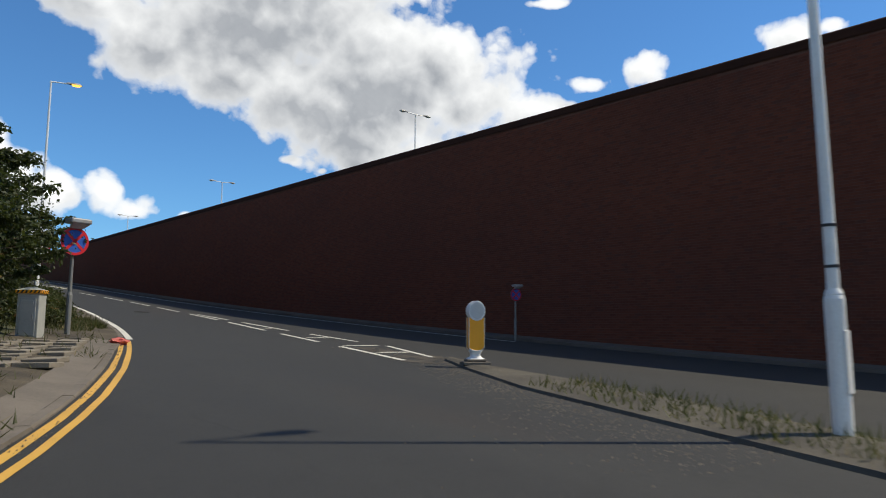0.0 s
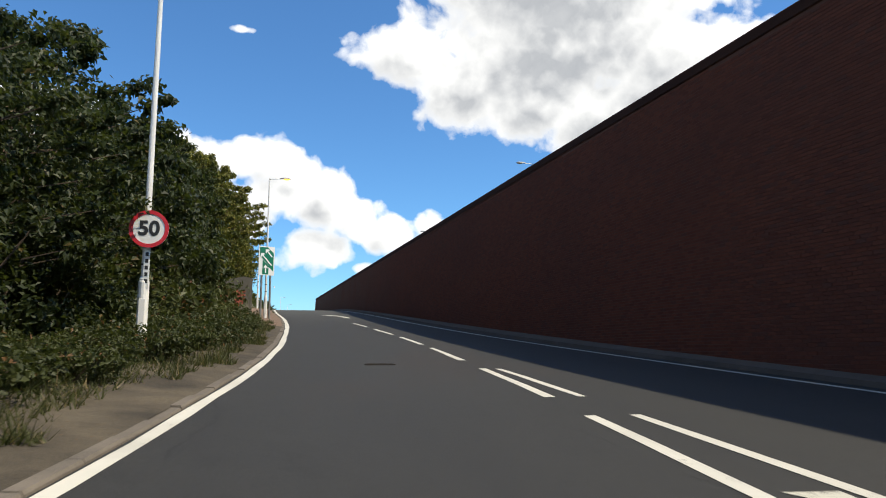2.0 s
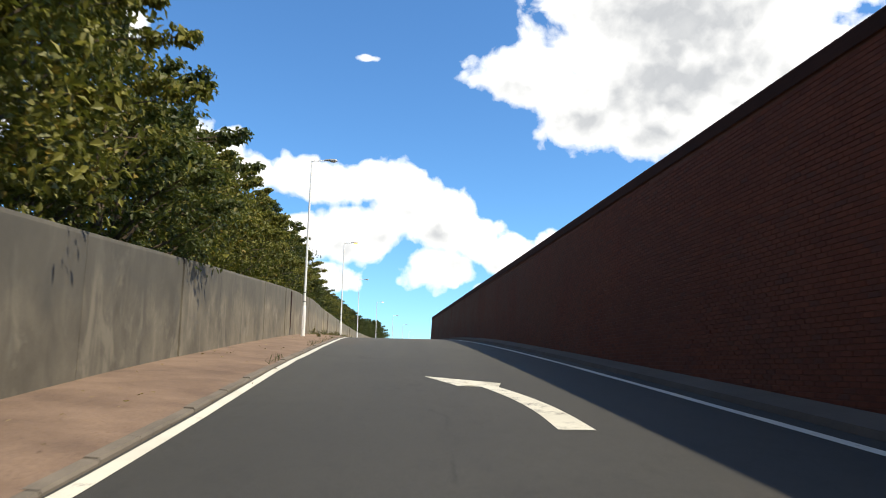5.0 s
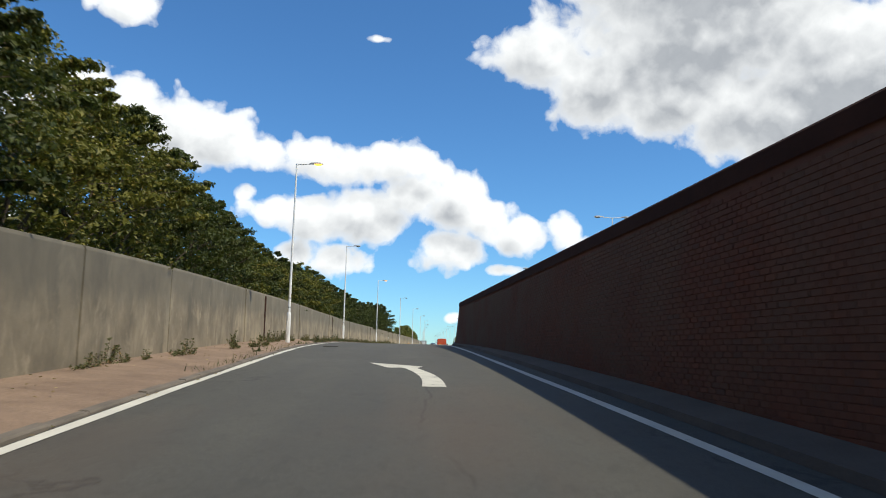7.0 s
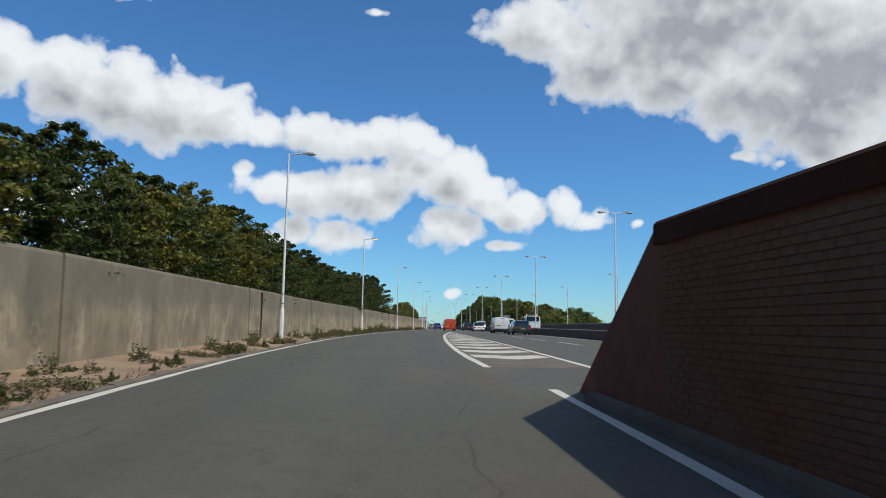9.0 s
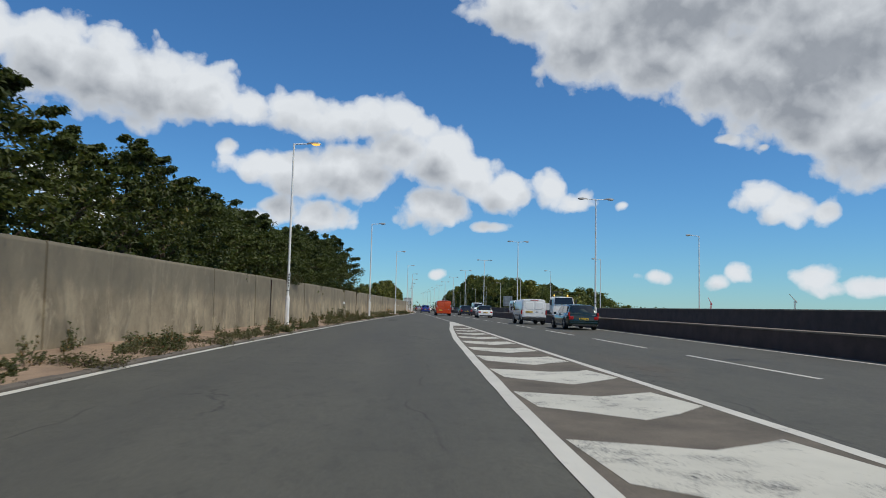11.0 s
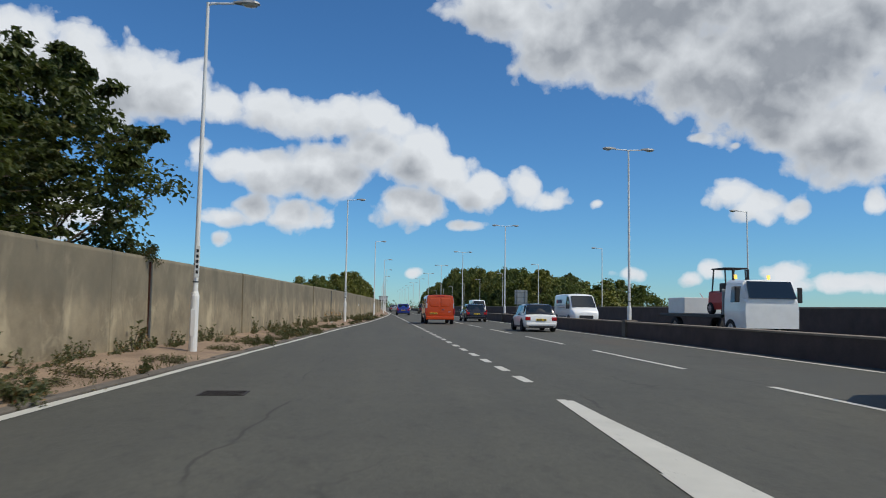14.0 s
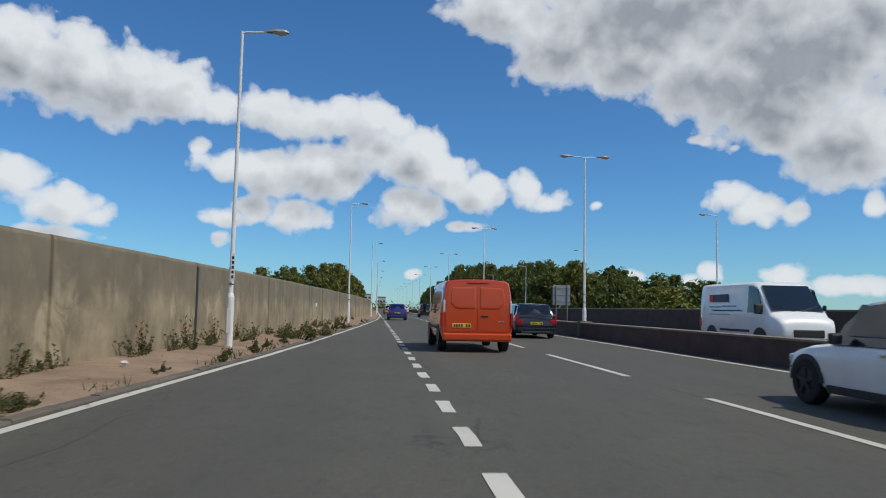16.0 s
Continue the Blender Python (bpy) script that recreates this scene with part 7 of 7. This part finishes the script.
car("estate_car", "dark navy estate car ahead in the outer lane", NAVY_CAR, 4.75, 1.84, 1.46, on_road(6.75, 29.3, 0.3), "estate")
car("estate_car", "black sport utility car far ahead in the outer lane", BLACK_CAR, 4.6, 1.86, 1.70, on_road(6.7, 92.0), "suv", 0.35, True)
car("coupe", "dark green low car in the outer lane", GREEN_CAR, 4.70, 1.82, 1.42, on_road(7.25, -35.0, 0.0), "estate", 0.34)
car("small_car", "white three-door small car with a black roof", WHITE_CAR, 3.85, 1.72, 1.41, on_road(6.72, 6.1, 0.0), "mini", 0.31)
car("hatchback", "silver car far ahead in the lane", SILVER_CAR, 4.2, 1.78, 1.48, on_road(2.4, 118.0))
car("hatchback", "dark car far ahead in the lane", BLACK_CAR, 4.2, 1.78, 1.48, on_road(2.6, 140.0))
car("hatchback", "white car far ahead in the lane", WHITE_CAR, 4.2, 1.78, 1.48, on_road(6.3, 150.0))

# flatbed lorry with a red forklift on its bed, on the opposite carriageway
lorry = thing("flatbed_lorry", "white flatbed lorry on the opposite carriageway", "lorry", m=pose(13.6, 5.0, main_z(0), 0, 0, 180))
bm = bmesh.new()
box(bm, -1.15, 0.0, 0.92, 1.15, 6.2, 1.06, 0.02)
bed = part("bed", bm, BLACK_TRIM, lorry)
bm = bmesh.new()
loft(bm, [(6.45, [(0, 0.55), (1.08, 0.55), (1.12, 1.2), (1.10, 1.7), (1.0, 2.36), (0.9, 2.45), (0, 2.5)]), (7.7, [(0, 0.55), (1.1, 0.55), (1.12, 1.2), (1.10, 1.7), (1.0, 2.30), (0.9, 2.40), (0, 2.45)]), (8.05, [(0, 0.55), (1.06, 0.55), (1.08, 1.2), (1.05, 1.55), (0.94, 1.65), (0.8, 1.68), (0, 1.7)])])
cabp = part("cab", bm, WHITE_CAR, lorry)
slab("windscreen", [(0.96, 8.10, 1.70), (-0.96, 8.10, 1.70), (-0.90, 7.80, 2.36), (0.90, 7.80, 2.36)], 0.05, GLASS, lorry)
for sx in (-1, 1):
    bm = bmesh.new()
    box(bm, sx * 1.28 - 0.09, 7.75, 1.55, sx * 1.28 + 0.09, 7.85, 2.15, 0.03)
    part("mirror", bm, BLACK_TRIM, lorry)
    pts = [(sx * 1.10, 6.95, 1.55), (sx * 1.10, 7.65, 1.55), (sx * 1.03, 7.60, 2.18), (sx * 1.03, 6.95, 2.18)]
    slab("cab_window", pts if sx > 0 else pts[::-1], 0.04, GLASS, lorry)
    for wy in (1.6, 6.9):
        wheel(lorry, sx * 0.98, wy, 0.45, 0.28)
    bm = bmesh.new()
    box(bm, sx * 0.7 - 0.05, 6.55, 2.5, sx * 0.7 + 0.05, 6.65, 2.68, 0.02)
    part("beacon", bm, AMBER, lorry, "amber roof beacon")
bm = bmesh.new()
box(bm, -1.1, 6.22, 1.06, 1.1, 6.28, 2.1, 0.01)
part("headboard", bm, GALV, lorry)
FORK_RED = varied("faded_red_machine_paint", (0.42, 0.03, 0.025), 0.2, 0.5, 0, 4, 50, 0.05)
fork = thing("forklift", "red forklift truck with black overhead guard on a lorry bed", "forklift", m=pose(13.6, 5.0, main_z(0) + 1.06, 0, 0, 180))
bm = bmesh.new()
loft(bm, [(3.9, [(0, 0.2), (0.5, 0.2), (0.55, 0.5), (0.52, 0.95), (0.4, 1.02), (0, 1.04)]), (4.9, [(0, 0.2), (0.5, 0.2), (0.55, 0.5), (0.5, 0.85), (0.4, 0.9), (0, 0.9)]), (5.6, [(0, 0.2), (0.45, 0.2), (0.5, 0.4), (0.5, 0.6), (0.4, 0.62), (0, 0.62)])])
part("body", bm, FORK_RED, fork)
for sx in (-0.45, 0.45):
    for wy in (4.0, 5.35):
        bm = bmesh.new()
        tube(bm, [((sx, wy, 0.6), 0.035), ((sx, wy + (0.25 if wy < 4.5 else -0.1), 1.95), 0.035)], 6)
        part("guard_post", bm, BLACK_TRIM, fork)
        wheel(fork, sx * 1.1, wy + 0.1, 0.26, 0.2)
bm = bmesh.new()
box(bm, -0.52, 4.15, 1.93, 0.52, 5.35, 1.99, 0.02)
part("guard_roof", bm, BLACK_TRIM, fork)
bm = bmesh.new()
box(bm, -0.25, 4.3, 0.95, 0.25, 4.75, 1.35, 0.06)
part("seat", bm, BLACK_TRIM, fork)
for sx in (-0.32, 0.32):
    bm = bmesh.new()
    box(bm, sx - 0.04, 5.65, 0.05, sx + 0.04, 5.75, 1.9, 0.01)
    part("mast_rail", bm, BLACK_TRIM, fork)
crate = thing("white_crate", "white rectangular crate on the lorry bed", "crate", m=pose(13.6, 5.0, main_z(0) + 1.06, 0, 0, 180))
bm = bmesh.new()
box(bm, -0.9, 0.4, 0.0, 0.9, 2.2, 0.75, 0.03)
part("shell", bm, BOLLARD_WHITE, crate)


# ---- bricks of the retaining wall, nearest ones each an object, the rest joined ----
CW, CH = 0.225, 0.075
wall_dir = Vector((WALL_B, 1.0, 0.0)).normalized()
wall_nrm = Vector((-1.0, WALL_B, 0.0)).normalized()
brick_v = np.array([(0, 0, 0), (1, 0, 0), (1, 0, 1), (0, 0, 1), (0, 1, 0), (1, 1, 0), (1, 1, 1), (0, 1, 1)], float)
brick_f = np.array([(4, 7, 6, 5), (3, 2, 6, 7), (1, 5, 6, 2), (0, 3, 7, 4), (0, 4, 5, 1)])
rb = np.random.default_rng(3)
near_n = 0
bm = bmesh.new()
box(bm, 0.0, 0.0, 0.0, 0.214, 0.0065, 0.064)
for v in bm.verts:
    if v.co.y > 0.005:
        v.co.x = 0.107 + (v.co.x - 0.107) * 0.97
        v.co.z = 0.032 + (v.co.z - 0.032) * 0.92
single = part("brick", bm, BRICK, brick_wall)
frame_m = Matrix((( wall_dir.x, wall_nrm.x, 0, 0), (wall_dir.y, wall_nrm.y, 0, 0), (0, 0, 1, 0), (0, 0, 0, 1)))
runs = []
scale_y = wall_dir.y
for course in range(int((2.1 + 8.2) / CH)):
    z = -8.2 + course * CH
    shift = (course % 2) * CW / 2
    ys = np.arange(-216.0 + shift, WALL_E - 0.3, CW * scale_y)
    tops = 1.406 + 0.00982 * (ys + 139.5) - 0.29
    lows = np.interp(ys, np.arange(-240, -90, 1.0), [road_z(q) for q in np.arange(-240, -90, 1.0)]) + 0.05
    ok = (z + CH < tops) & (z > lows)
    for y in ys[ok & (ys > -149.2) & (ys < -146.6) & (z < -1.1)]:
        if near_n < 299:
            x = wall_x(y)
            if near_n == 0:
                ob = single
            else:
                ob = new("brick", single.data)
                ob.parent = brick_wall
            ob.matrix_local = Matrix.Translation((x + 0.010, y, z)) @ frame_m
            near_n += 1
            ok[np.argmin(np.abs(ys - y))] = False
    runs.append(np.stack([ys[ok], np.full(ok.sum(), z)], 1))
spots_b = np.concatenate(runs)
n = len(spots_b)
L_ = np.where(rb.random(n) < 0.5, 0.214, 0.212)
dep = 0.0065 + rb.normal(size=n) * 0.0014
local = np.empty((n, 8, 3))
u = brick_v[None, :, 0] * L_[:, None]
u = np.where(brick_v[None, :, 1] > 0, 0.107 + (u - 0.107) * 0.97, u)
w = brick_v[None, :, 2] * 0.064
w = np.where(brick_v[None, :, 1] > 0, 0.032 + (w - 0.032) * 0.92, w)
dpt = brick_v[None, :, 1] * dep[:, None]
x0 = WALL_A + WALL_B * spots_b[:, 0] + 0.010
local[:, :, 0] = x0[:, None] + u * wall_dir.x + dpt * wall_nrm.x
local[:, :, 1] = spots_b[:, 0][:, None] + u * wall_dir.y + dpt * wall_nrm.y
local[:, :, 2] = spots_b[:, 1][:, None] + w
faces = (brick_f[None] + (np.arange(n) * 8)[:, None, None]).reshape(-1, 4)
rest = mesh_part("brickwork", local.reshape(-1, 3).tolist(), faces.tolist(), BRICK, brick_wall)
tagged(rest, kind="stuff")
